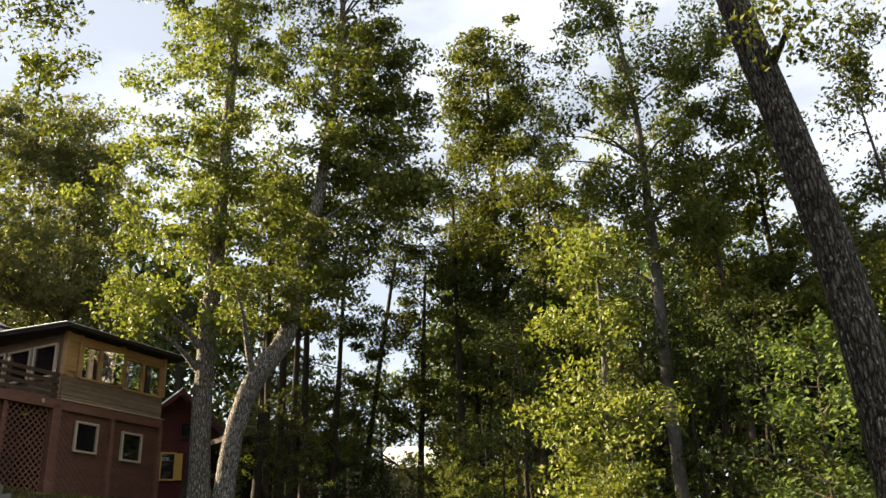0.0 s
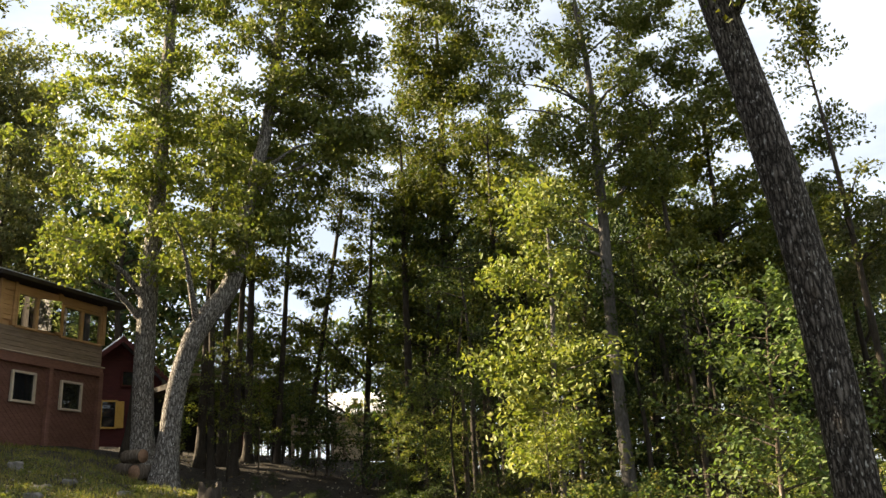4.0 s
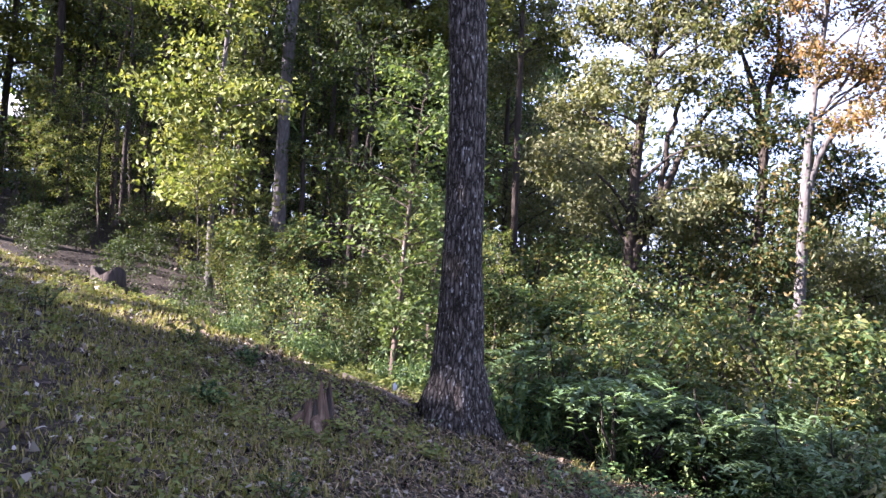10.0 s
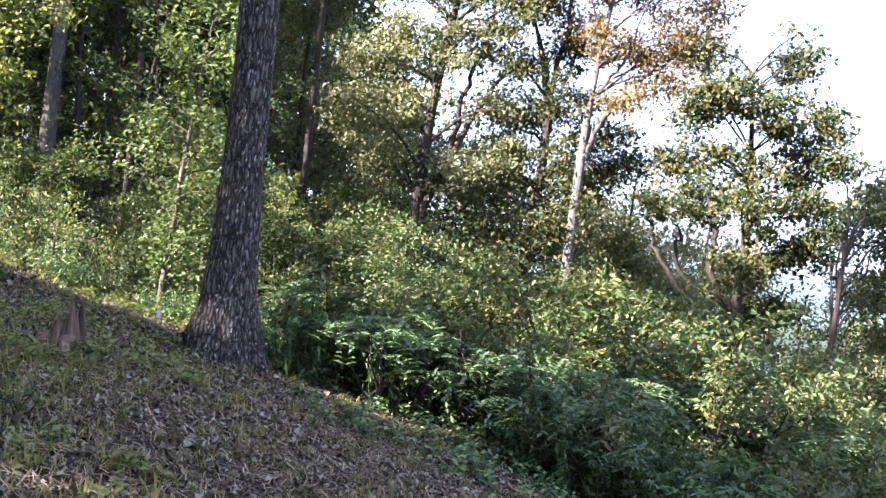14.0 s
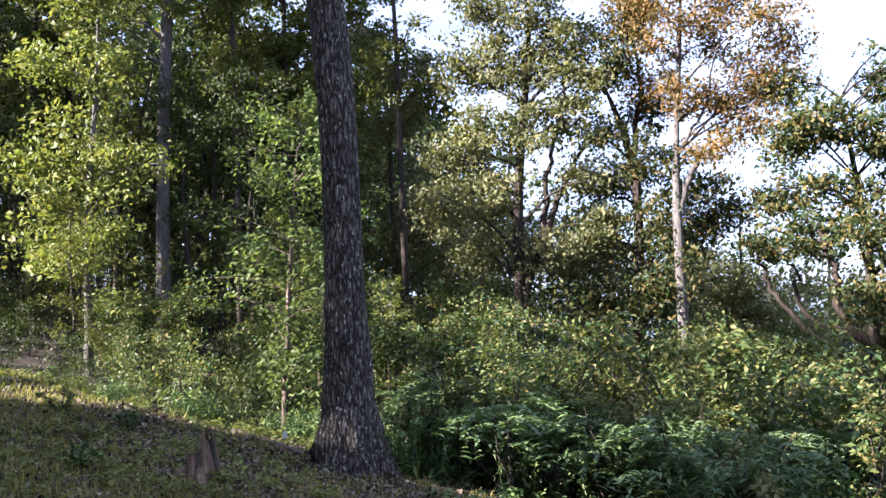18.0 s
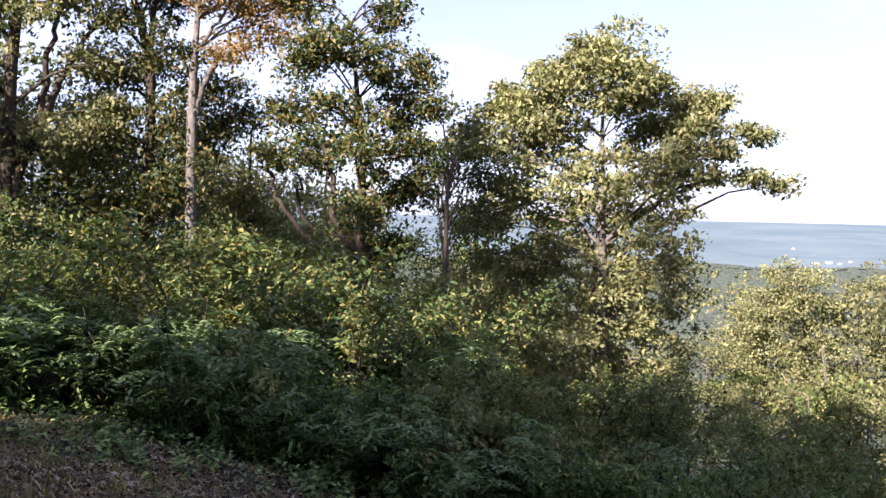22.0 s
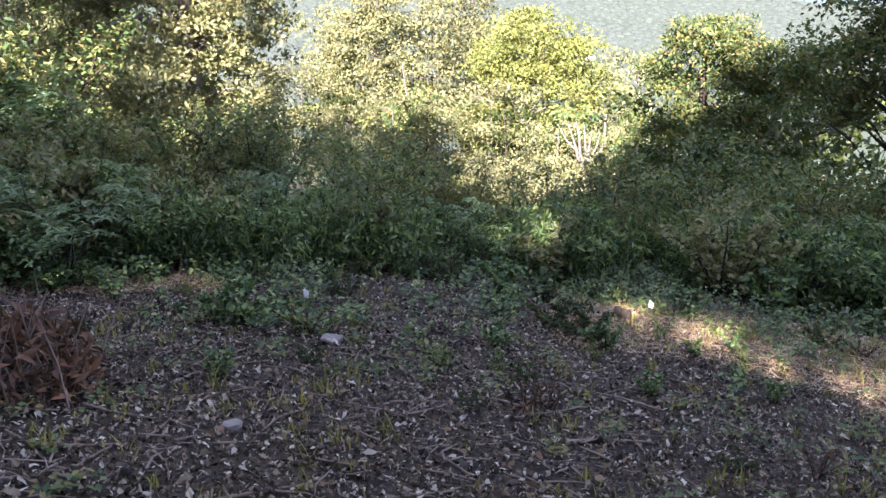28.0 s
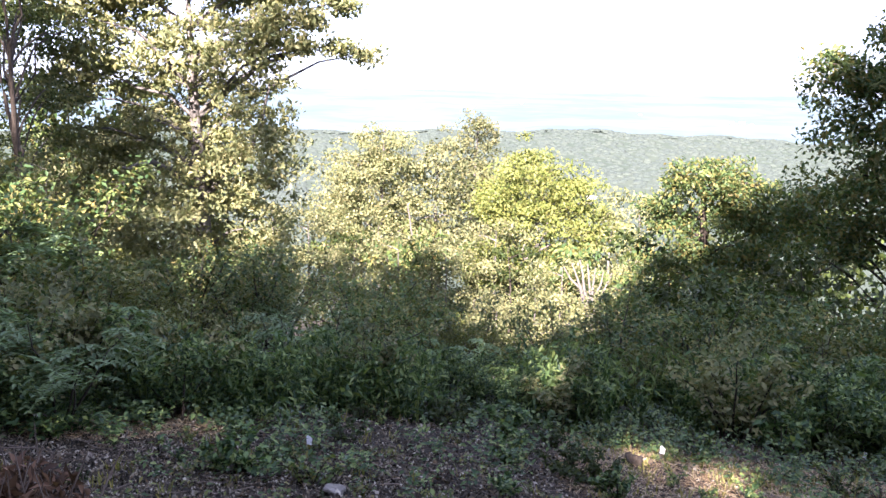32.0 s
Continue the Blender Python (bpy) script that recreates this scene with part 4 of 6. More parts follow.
def sumac(name, h, label, seed, place, group):
    """Arching stems with fronds of paired leaflets."""
    rng = np.random.default_rng(seed)
    thing = empty(name, place, label, "shrub", group)
    specs, c, s = [], [], []
    for i in range(5):
        a, r = rng.uniform(0, 2 * math.pi), rng.uniform(0.1, 0.5) * h
        top = np.array([math.cos(a) * r, math.sin(a) * r, h * rng.uniform(0.6, 1.0)])
        p, rr = bough((0, 0, -0.1), top, 0.016 * h, 0.006, rng, 0.08)
        specs.append((p, rr))
        for j in range(9):
            b = rng.uniform(0, 2 * math.pi)
            out = np.array([math.cos(b), math.sin(b), 0.0])
            root = p[3] + (p[4] - p[3]) * rng.uniform(-0.8, 1.0)
            length = rng.uniform(0.3, 0.5) * h ** 0.5
            t = np.linspace(0.15, 1, 9)
            rib = root + np.outer(t, out) * length + np.outer(0.45 * t - 0.62 * t * t, (0, 0, 1)) * length
            side = np.array([-out[1], out[0], 0])
            for sg in (-1, 1):
                c.append(rib + side * sg * 0.065 + np.array([0, 0, -0.015]))
                s.append(np.full(9, 0.13))
    tagged(part("woody_frame", tubes("woody_frame", specs, 3), BARK_DARK, thing), kind="stuff")
    c, s = np.concatenate(c), np.concatenate(s)
    part("foliage", leaves("foliage", c, s, rng, 0.85, 0.36), LEAF["sumac"], thing)
    return thing


def weeds(name, h, leaf, label, seed, place, group, stems=26):
    """Upright stalks with narrow leaves."""
    rng = np.random.default_rng(seed)
    thing = empty(name, place, label, "shrub", group)
    specs, c = [], []
    for i in range(stems):
        a, r = rng.uniform(0, 2 * math.pi), rng.uniform(0, 0.45)
        foot = np.array([math.cos(a) * r, math.sin(a) * r, -0.06])
        top = foot * 1.5 + np.array([rng.normal(0, 0.06), rng.normal(0, 0.06), h * rng.uniform(0.55, 1.0)])
        specs.append((np.array([foot, (foot + top) / 2 + rng.normal(0, 0.02, 3), top]), [0.006, 0.005, 0.002]))
        t = rng.uniform(0.2, 1.0, 24)[:, None]
        c.append(foot + (top - foot) * t + rng.normal(0, 0.05, (24, 3)))
    tagged(part("woody_frame", tubes("woody_frame", specs, 4), LEAF["shrub"], thing), kind="stuff")
    c = np.concatenate(c)
    part("foliage", leaves("foliage", c, rng.uniform(0.6, 1.3, len(c)) * 0.11, rng, 0.4, 0.3), leaf, thing)
    return thing


def skyline(yaw):
    """Highest elevation at which the background woods may end."""
    return np.interp(yaw, [-80, -62, -56, -52, -48, -43, -40, -38, -36, -30, -24, -16, -11.5, -9.5, -6, -3, 5, 12, 16, 20, 26, 33, 42, 50, 60, 66, 72, 80, 92],
                     [25, 23, 24, 15, 12, 13, 15, 24, 30, 30, 31, 29, 22, 15, 13, 12, 11, 3, 5, 3, -3, 0, -9, -10, -11, -12, -9, -5, 0])


def shrub_top(yaw):
    return np.interp(yaw, [-60, -45, -25, -12, -7, -4, -1.5, 3, 7, 10, 15, 20, 25, 31, 37, 44, 50, 57, 63, 70, 80, 95], [7, 6, 3, 2.5, 4.5, 3.4, 1.2, 0, -2, 0, -2, -5, -5, -9, -13, -15, -16.5, -17, -16, -13.5, -11.5, -10])


rng = np.random.default_rng(5)
HOME = (0, 0, -400)
tall = [
    (wood_tree("woodland_tree", 16, 0.35, 3.6, LEAF["dark"], BARK_DARK, "tall dark green woodland tree with a straight trunk", 41, HOME, "woodland trees"), 16),
    (wood_tree("woodland_tree", 15, 0.22, 3.2, LEAF["yellow"], BARK, "yellow-green woodland tree lit by low sun", 42, HOME, "woodland trees"), 15),
    (wood_tree("woodland_tree", 17, 0.45, 3.4, LEAF["dark"], BARK_DARK, "dark woodland tree with a high crown", 43, HOME, "woodland trees", stem_r=0.19), 17),
    (wood_tree("woodland_tree", 11, 0.15, 2.8, LEAF["mixed"], BARK, "lower woodland tree with some turning leaves", 44, HOME, "woodland trees", stem_r=0.1), 11),
    (wood_tree("woodland_tree", 9, 0.12, 3.0, LEAF["pale"], BARK_PALE, "pale grey-green broad slope tree", 45, HOME, "woodland trees", stem_r=0.11), 9),
    (wood_tree("woodland_tree", 15, 0.25, 3.6, LEAF["dark"], BARK_DARK, "green tree deep in the woods", 46, HOME, "woodland trees", 950, 0.43), 15),
    (wood_tree("woodland_tree", 12, 0.12, 3.4, LEAF["mixed"], BARK_DARK, "olive tree deep in the woods", 47, HOME, "woodland trees", 950, 0.43), 12),
    (wood_tree("undergrowth_tree", 5, 0.04, 2.6, LEAF["dark"], BARK_DARK, "dark bushy undergrowth tree in the woods", 48, HOME, "woodland undergrowth", 1300, 0.23, 0.06), 5),
    (wood_tree("undergrowth_tree", 5, 0.04, 2.6, LEAF["mixed"], BARK_DARK, "olive bushy undergrowth tree", 49, HOME, "woodland undergrowth", 1700, 0.18, 0.06), 5),
    (wood_tree("slope_tree", 9, 0.1, 2.9, LEAF["pale"], BARK_PALE, "sunlit yellow-green tree down the slope", 58, HOME, "slope trees", 4200, 0.17, 0.12), 9),
]
used = set()


def plant(kind, place, scale, turn):
    """Puts the kind's first tree there, and copies of it after that."""
    m = Matrix.Translation(place) @ Matrix.Rotation(turn, 4, "Z") @ Matrix.Scale(scale, 4)
    if kind.name in used:
        return copy_thing(kind, m)
    used.add(kind.name)
    kind.matrix_basis = m
    return kind


def fill(count, yaws, ds, kinds, least=0.45, most=1.25, clear=None):
    rng = np.random.default_rng(int(abs(count * 7 + yaws[0] * 3 + ds[1] + sum(kinds))))
    for _ in range(count):
        yaw = rng.uniform(*yaws)
        d = math.sqrt(rng.uniform(ds[0] ** 2, ds[1] ** 2))
        kind, h = tall[kinds[rng.integers(len(kinds))] if d < 44 or kinds[0] > 6 else 5 + rng.integers(2)]
        place = on_ground(yaw, d)
        top = EYE.z + d * math.tan(radians(float(skyline(yaw)) * rng.uniform(0.8, 1.0) if skyline(yaw) > 0 else float(skyline(yaw)) - rng.uniform(0, 2.5)))
        scale = (top - place.z) / h
        turn = rng.uniform(0, 6.28)
        if scale < least or (clear and clear(yaw, d)) or (-44.4 < yaw < -41.4 and d < 64):
            continue
        plant(kind, place, min(scale, most * rng.uniform(0.8, 1.0)), turn)


def low_fill(count, yaws, ds, k):
    """Bushy growth behind the edge shrubs, no higher than they look."""
    rng = np.random.default_rng(int(abs(count * 5 + yaws[0] + ds[1])))
    for _ in range(count):
        yaw, d = rng.uniform(*yaws), rng.uniform(*ds)
        place = on_ground(yaw, d, 0.1)
        top = EYE.z + d * math.tan(radians(float(shrub_top(yaw)) + rng.uniform(-2.0, 1.0)))
        plant(tall[k][0], place, float(np.clip((top - place.z) / tall[k][1], 0.3, 1.3)), rng.uniform(0, 6.28))


fill(84, (-55, -4), (24, 62), (0, 0, 0, 1, 2, 2, 2), clear=lambda y, d: (y < -42 and d < 48) or (abs(y + 25.5) < 2.5 and d < 30))
fill(26, (-54, -5), (18, 36), (3, 0), 0.2, 0.4, clear=lambda y, d: (y < -46 and d < 32) or abs(y + 25.5) < 3.0)
fill(26, (-54, -2), (60, 95), (3, 0, 1), 0.3, 1.3)
fill(28, (-54, -3), (40, 62), (3,), 0.2, 0.5)
fill(26, (-8, 28), (24, 48), (3, 4, 0, 3))
fill(18, (-76, -56), (46, 70), (0, 1, 3, 4))
fill(70, (24, 100), (16, 60), (3, 4, 4, 1), least=0.35, clear=lambda y, d: 44 < y < 66 and d < 24)

fill(30, (-39, -11.5), (25, 37), (1, 2, 1, 1), 0.8, 1.7, clear=lambda y, d: abs(y + 25.5) < 2.0)
fill(16, (-24, -10), (27, 40), (0, 2, 0, 1), 0.5, 1.5, clear=lambda y, d: abs(y + 25.5) < 2)
fill(14, (-47, -9), (19, 30), (2, 2, 0), 0.5, 1.1, clear=lambda y, d: abs(y + 25.5) < 1.5 or (y < -42 and d < 26))
fill(16, (-7, 12), (24, 40), (4, 3, 4), 0.3, 1.2)
fill(12, (18, 34), (24, 40), (4, 3), 0.3, 1.2)
fill(36, (-56, -3), (36, 66), (7, 7, 8), 0.2, 0.95)
fill(20, (-46, -6), (22, 36), (7, 7, 8), 0.2, 0.6)
fill(46, (38, 78), (15, 32), (8, 8, 7), 0.2, 1.2, clear=lambda y, d: 41 < y < 65)
fill(16, (-8, 38), (17, 30), (8, 8, 7), 0.2, 0.9)
fill(10, (-42, -30), (18, 25), (7,), 0.12, 0.28)
fill(12, (-57, -44.5), (44, 52), (7, 7, 7), 0.2, 1.0)
fill(8, (-41, -34), (33, 42), (7, 7, 8), 0.2, 0.6)
low_fill(70, (-8, 97), (14.5, 22), 8)

# sunlit trees down the slope, their tops at the heights that the valley view leaves open
for i, (yaw, d, el) in enumerate(((43.8, 33, -6.5), (45.5, 25, -11), (47.5, 38, -4.6), (50, 27, -10), (52.5, 36, -3.8), (53.5, 26, -11), (56.8, 28, -9), (57.8, 38, -4.6), (60.5, 34, -6), (61.5, 25, -11.5), (64.6, 30, -8.4), (66.8, 36, -6.8),
                                  (68.8, 30, -6.2), (73.5, 34, -5), (77, 29, -5.5), (80, 34, -4), (66, 24, -12), (72, 25, -10), (48, 22, -14), (57, 22, -14.5), (41.5, 28, -8), (30, 28, -4), (25, 30, -5))):
    d *= 1.65 if yaw < 68 else 1.0
    p = on_ground(yaw, d)
    plant(tall[9 if yaw < 68 else 7][0], p, (EYE.z + d * math.tan(radians(el)) - p.z) / (10.2 if yaw < 68 else 5.3), i * 2.1)
for i, (yaw, d, el) in enumerate(((62, 15, -14.5), (68, 15, -12.5), (74, 16, -10.5), (79, 15, -10), (85, 16, -8.5), (91, 16, -7), (33, 14, -11), (27, 13.5, -10), (21, 14, -7.5))):
    p = on_ground(yaw, d)
    plant(tall[8][0], p, (EYE.z + d * math.tan(radians(el)) - p.z) / 5.2, i * 1.3)

# unseen trees added uphill and behind to keep the clearing in shade: across the sun's line, towards the sun, height,
# spread
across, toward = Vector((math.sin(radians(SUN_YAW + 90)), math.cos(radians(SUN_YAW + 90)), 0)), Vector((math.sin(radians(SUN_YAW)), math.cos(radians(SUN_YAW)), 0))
# openings cut through the crowns so sun flecks land on chosen spots
SUN_GAPS = [((-2.5, 1.75), (-0.3, 2.65), 0.22), ((3.25, 2.28), (3.95, 2.1), 0.13), ((3.7, 0.1), (4.1, 0.35), 0.1), ((0.75, 3.65), (1.45, 4.0), 0.26)]


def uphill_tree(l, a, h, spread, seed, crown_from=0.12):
    """A tall tree added out of view as a sun screen; leaves are left out where sun should pass."""
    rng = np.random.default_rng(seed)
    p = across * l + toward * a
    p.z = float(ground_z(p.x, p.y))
    thing = empty("uphill_tree", p, "unseen tree added uphill to screen the sun", "tree", "uphill trees")
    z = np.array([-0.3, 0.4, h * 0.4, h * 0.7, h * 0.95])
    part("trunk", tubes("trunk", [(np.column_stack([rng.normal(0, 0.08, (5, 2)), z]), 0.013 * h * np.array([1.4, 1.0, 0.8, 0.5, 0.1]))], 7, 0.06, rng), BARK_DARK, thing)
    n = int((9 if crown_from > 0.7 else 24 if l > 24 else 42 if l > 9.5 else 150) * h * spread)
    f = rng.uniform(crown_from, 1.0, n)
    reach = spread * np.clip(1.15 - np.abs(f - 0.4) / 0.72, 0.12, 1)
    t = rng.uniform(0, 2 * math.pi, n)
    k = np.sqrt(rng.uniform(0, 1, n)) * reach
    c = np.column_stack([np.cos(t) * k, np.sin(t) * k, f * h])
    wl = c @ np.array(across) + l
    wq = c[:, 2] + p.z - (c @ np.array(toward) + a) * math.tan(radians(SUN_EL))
    # leaves stay only where their shadow is wanted along the sun's line
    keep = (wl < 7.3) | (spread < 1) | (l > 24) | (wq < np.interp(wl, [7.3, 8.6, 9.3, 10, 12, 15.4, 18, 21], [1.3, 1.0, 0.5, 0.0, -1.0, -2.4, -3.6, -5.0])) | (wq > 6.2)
    for (l0, q0), (l1, q1), r in SUN_GAPS:
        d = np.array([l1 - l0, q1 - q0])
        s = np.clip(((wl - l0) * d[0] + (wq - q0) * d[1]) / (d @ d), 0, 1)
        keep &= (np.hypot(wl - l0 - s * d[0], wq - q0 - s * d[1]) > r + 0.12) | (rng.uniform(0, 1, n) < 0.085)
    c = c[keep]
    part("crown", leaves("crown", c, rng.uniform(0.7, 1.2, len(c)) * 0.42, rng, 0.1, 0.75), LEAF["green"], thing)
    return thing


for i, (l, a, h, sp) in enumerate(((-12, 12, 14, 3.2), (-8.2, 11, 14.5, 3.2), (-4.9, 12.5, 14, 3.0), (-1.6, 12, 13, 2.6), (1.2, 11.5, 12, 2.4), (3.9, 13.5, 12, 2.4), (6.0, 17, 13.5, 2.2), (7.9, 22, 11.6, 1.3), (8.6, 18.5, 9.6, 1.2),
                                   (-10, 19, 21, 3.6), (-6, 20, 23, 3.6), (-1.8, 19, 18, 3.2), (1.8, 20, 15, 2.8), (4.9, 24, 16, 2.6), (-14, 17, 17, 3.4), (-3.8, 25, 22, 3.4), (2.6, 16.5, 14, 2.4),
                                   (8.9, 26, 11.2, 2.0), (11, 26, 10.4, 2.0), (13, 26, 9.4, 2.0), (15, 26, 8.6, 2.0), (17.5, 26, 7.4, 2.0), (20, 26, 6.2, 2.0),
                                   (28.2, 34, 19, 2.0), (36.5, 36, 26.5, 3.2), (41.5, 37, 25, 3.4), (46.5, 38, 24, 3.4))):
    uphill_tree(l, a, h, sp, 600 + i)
# two more screens: one shades the big oak's trunk, one the white oak
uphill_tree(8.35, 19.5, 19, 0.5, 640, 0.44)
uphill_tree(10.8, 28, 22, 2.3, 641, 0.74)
# unseen copies added behind the eye to hold back sky light
for yaw, d, k, sc in ((-160, 9, 3, 1.35), (175, 8, 3, 1.2), (152, 9, 4, 1.4), (-168, 14, 0, 1.2), (-152, 25, 0, 1.3), (165, 15, 1, 1.1), (130, 14, 3, 1.0), (140, 20, 0, 1.0), (112, 17, 4, 1.1)):
    plant(tall[k][0], on_ground(yaw, d), sc, radians(yaw * 7))

bushes = [
    (shrub("shrub", 1.6, LEAF["shrub"], "dense dark green shrub at the clearing's edge", 51, HOME, "edge shrubs", 1900, 0.092), 1.6),
    (shrub("shrub", 1.8, LEAF["mixed"], "shrub with some yellowing leaves", 52, HOME, "edge shrubs", 2400, 0.066), 1.8),
    (shrub("shrub", 2.2, LEAF["green"], "tall loose green shrub", 53, HOME, "edge shrubs", 2100, 0.09, 0.45, 13), 2.2),
    (sumac("sumac_shrub", 1.5, "sumac shrub with arching paired leaflets", 54, HOME, "edge shrubs"), 1.5),
    (weeds("weed_clump", 1.1, LEAF["shrub"], "clump of tall narrow-leaved green weeds", 55, HOME, "edge weeds"), 1.1),
    (shrub("shrub", 1.3, LEAF["pale"], "pale green low shrub", 56, HOME, "edge shrubs", 1200, 0.085), 1.3),
    (weeds("weed_clump", 0.9, LEAF["yellow"], "clump of yellowing narrow-leaved weeds", 57, HOME, "edge weeds", 20), 0.9),
    (shrub("shrub", 1.7, LEAF["bush"], "full leafy bush at the clearing's edge", 60, HOME, "edge shrubs", 2300, 0.092, 0.42, 16), 1.7),
]


def front_top(yaw):
    return np.interp(yaw, [-50, -30, -12, 0, 14, 25, 37, 57, 70, 80, 95], [2, -1, -3.5, -6, -9, -13, -15.2, -16.8, -16, -14.5, -13])


def thicket(count, yaws, offs, kinds, lo=0.8, hi=1.1, least=0.4, most=2.6):
    """Shrubs from the clearing's edge outwards, taller the farther in they stand."""
    rng = np.random.default_rng(int(abs(count * 11 + yaws[0] * 2 + offs[1] * 10)))
    for _ in range(count):
        yaw = rng.uniform(*yaws)
        off = rng.uniform(*offs)
        d = float(edge_at(yaw)) + off
        kind, h = bushes[kinds[rng.integers(len(kinds))]]
        place = on_ground(yaw, d, 0.05)
        k = min(max(off - 0.8, 0) / 5, 1.0)
        el = float(front_top(yaw)) * (1 - k) + float(shrub_top(yaw)) * k
        full = EYE.z + d * math.tan(radians(el)) - place.z
        scale = np.clip(full * rng.uniform(lo, hi) / h, least, most)
        plant(kind, place, float(scale), rng.uniform(0, 6.28))


for i, (yaw, d, el) in enumerate(((29, 7.6, -13), (36, 8.0, -14.3), (40, 8.3, -15), (47, 8.8, -16.3), (52.5, 9.2, -17.5), (58, 9.8, -16.8), (64, 10.2, -16.2), (70, 10.8, -15.3), (76, 11.2, -14.6), (82, 11.8, -13.6), (88, 12, -12.5), (23, 8.1, -11.5), (16, 8.6, -9), (9, 9.2, -7), (2, 9.6, -5.5), (44, 10.5, -14.5), (61, 12, -14.8), (67.5, 12.5, -13.4))):
    p = on_ground(yaw, d, 0.05)
    plant(bushes[7][0], p, (EYE.z + d * math.tan(radians(el)) - p.z) / 1.75, i * 2.3)
thicket(85, (-9, 30), (-0.3, 1.6), (3, 3, 3, 5, 0, 4), 0.6, 1.3, 0.45, 1.2)
thicket(105, (26, 97), (-0.3, 1.6), (4, 4, 0, 0, 5, 0, 4), 0.65, 1.35, 0.45, 1.4)
thicket(130, (-10, 97), (1.2, 6.0), (0, 1, 2, 5, 3, 7, 2), 0.75, 1.3, 0.7, 1.5)
thicket(40, (-8, 97), (5, 10), (1, 2, 2, 0), 0.8, 1.1, 0.9, 1.5)
thicket(34, (-31, -8), (3, 14), (1, 2, 2, 1), 0.3, 0.9, 0.35, 1.5)
thicket(46, (-33, -9), (-0.1, 1.4), (4, 6, 6, 6, 4), 0.4, 0.8, 0.3, 0.7)
rng = np.random.default_rng(79)
for i in range(76):
    yaw = rng.uniform(-50, -9)
    d = float(edge_at(yaw)) + 1.6 + 11 * rng.uniform(0, 1)
    place = on_ground(yaw, d, 0.05)
    top = EYE.z + d * math.tan(radians(float(np.interp(yaw, [-50, -46, -38, -26, -12], [5.0, 4.4, 2.6, 2.0, 1.0])) - rng.uniform(0, 5)))
    plant(tall[7 if i % 3 or yaw < -30 else 8][0], place, float(np.clip((top - place.z) / 5.2, 0.12, 0.5)), rng.uniform(0, 6.28))
for i, (yaw, d, sc) in enumerate(((-54.6, 27.5, 0.75), (-51.6, 28.5, 0.62), (-49.6, 30, 0.85), (-46.8, 31, 0.75), (-53.0, 35, 1.15), (-48.0, 37, 1.1), (-45.2, 34, 0.8), (-40.6, 29, 0.9))):
    plant(UNDER[i % 2], on_ground(yaw, d, 0.05), sc, i * 1.9)
rng = np.random.default_rng(77)
for i in range(34):
    yaw = rng.uniform(-43, -10)
    d = float(edge_at(yaw)) + 4.0 + 15 * rng.uniform(0, 1) ** 0.8
    kind, h = UNDER[(0, 1, 2, 0, 1)[i % 5]], (5.5, 7.5, 3.2, 5.5, 7.5)[i % 5]
    place = on_ground(yaw, d, 0.05)
    room = (EYE.z + d * math.tan(radians(float(np.interp(yaw, [-43, -30, -20, -14, -9], [11, 15, 12, 8, 5])))) - place.z) / h
    if abs(yaw + 25.4) > 2.2 or d > 25:
        plant(kind, place, min(room, 1.15) * rng.uniform(0.7, 1.0), rng.uniform(0, 6.28))


# ---- the cabin with the sunroom ----
RED_WOOD = grainy("brown_red_stained_wood", [(0.3, (0.13, 0.062, 0.045)), (0.6, (0.22, 0.108, 0.08)), (0.8, (0.3, 0.155, 0.115))], (2, 2, 9), 6, 0.7, 0.25)
GREY_BOARD = grainy("weathered_boards", [(0.3, (0.13, 0.092, 0.07)), (0.6, (0.27, 0.2, 0.15)), (0.8, (0.4, 0.315, 0.245))], (1, 1, 14), 8, 0.85, 0.4)
TAN_WOOD = grainy("tan_wood", [(0.3, (0.36, 0.2, 0.095)), (0.6, (0.5, 0.3, 0.15)), (0.8, (0.6, 0.39, 0.22))], (1, 1, 12), 8, 0.65, 0.3)
FRAME_PALE = grainy("pale_window_frame", [(0.3, (0.45, 0.36, 0.28)), (0.7, (0.6, 0.5, 0.4))], (3, 3, 3), 4, 0.6, 0.1)
DARK_ROOF = grainy("dark_fascia", [(0.3, (0.018, 0.014, 0.012)), (0.7, (0.04, 0.032, 0.028))], (2, 2, 2), 5, 0.8, 0.3)
METAL_ROOF = grainy("blue_grey_metal_roof", [(0.3, (0.3, 0.34, 0.4)), (0.7, (0.42, 0.46, 0.52))], (0.6, 0.6, 0.6), 4, 0.4, 0.1, 1, 0.5, 0.3)
STONE = grainy("grey_stone", [(0.3, (0.1, 0.092, 0.08)), (0.55, (0.19, 0.175, 0.155)), (0.8, (0.32, 0.3, 0.27))], (3, 3, 3), 9, 0.95, 0.7, 2)
DARK_RAIL = grainy("dark_brown_rail", [(0.3, (0.05, 0.032, 0.024)), (0.7, (0.11, 0.075, 0.055))], (1, 1, 9), 6, 0.8, 0.3)
# near-black colour for sheets that stand in for unlit depth
PAINTED_SHADE = grainy("painted_shade_sheet", [(0.3, (0.012, 0.011, 0.01)), (0.8, (0.03, 0.027, 0.024))], (1, 1, 1), 3, 0.9, 0.0)
DARK_RED = grainy("dark_red_logs", [(0.3, (0.04, 0.01, 0.01)), (0.6, (0.075, 0.018, 0.016)), (0.8, (0.11, 0.03, 0.025))], (1, 1, 8), 6, 0.7, 0.3)
OCHRE = grainy("ochre_paint", [(0.3, (0.42, 0.24, 0.05)), (0.7, (0.55, 0.34, 0.09))], (3, 3, 3), 4, 0.6, 0.1)


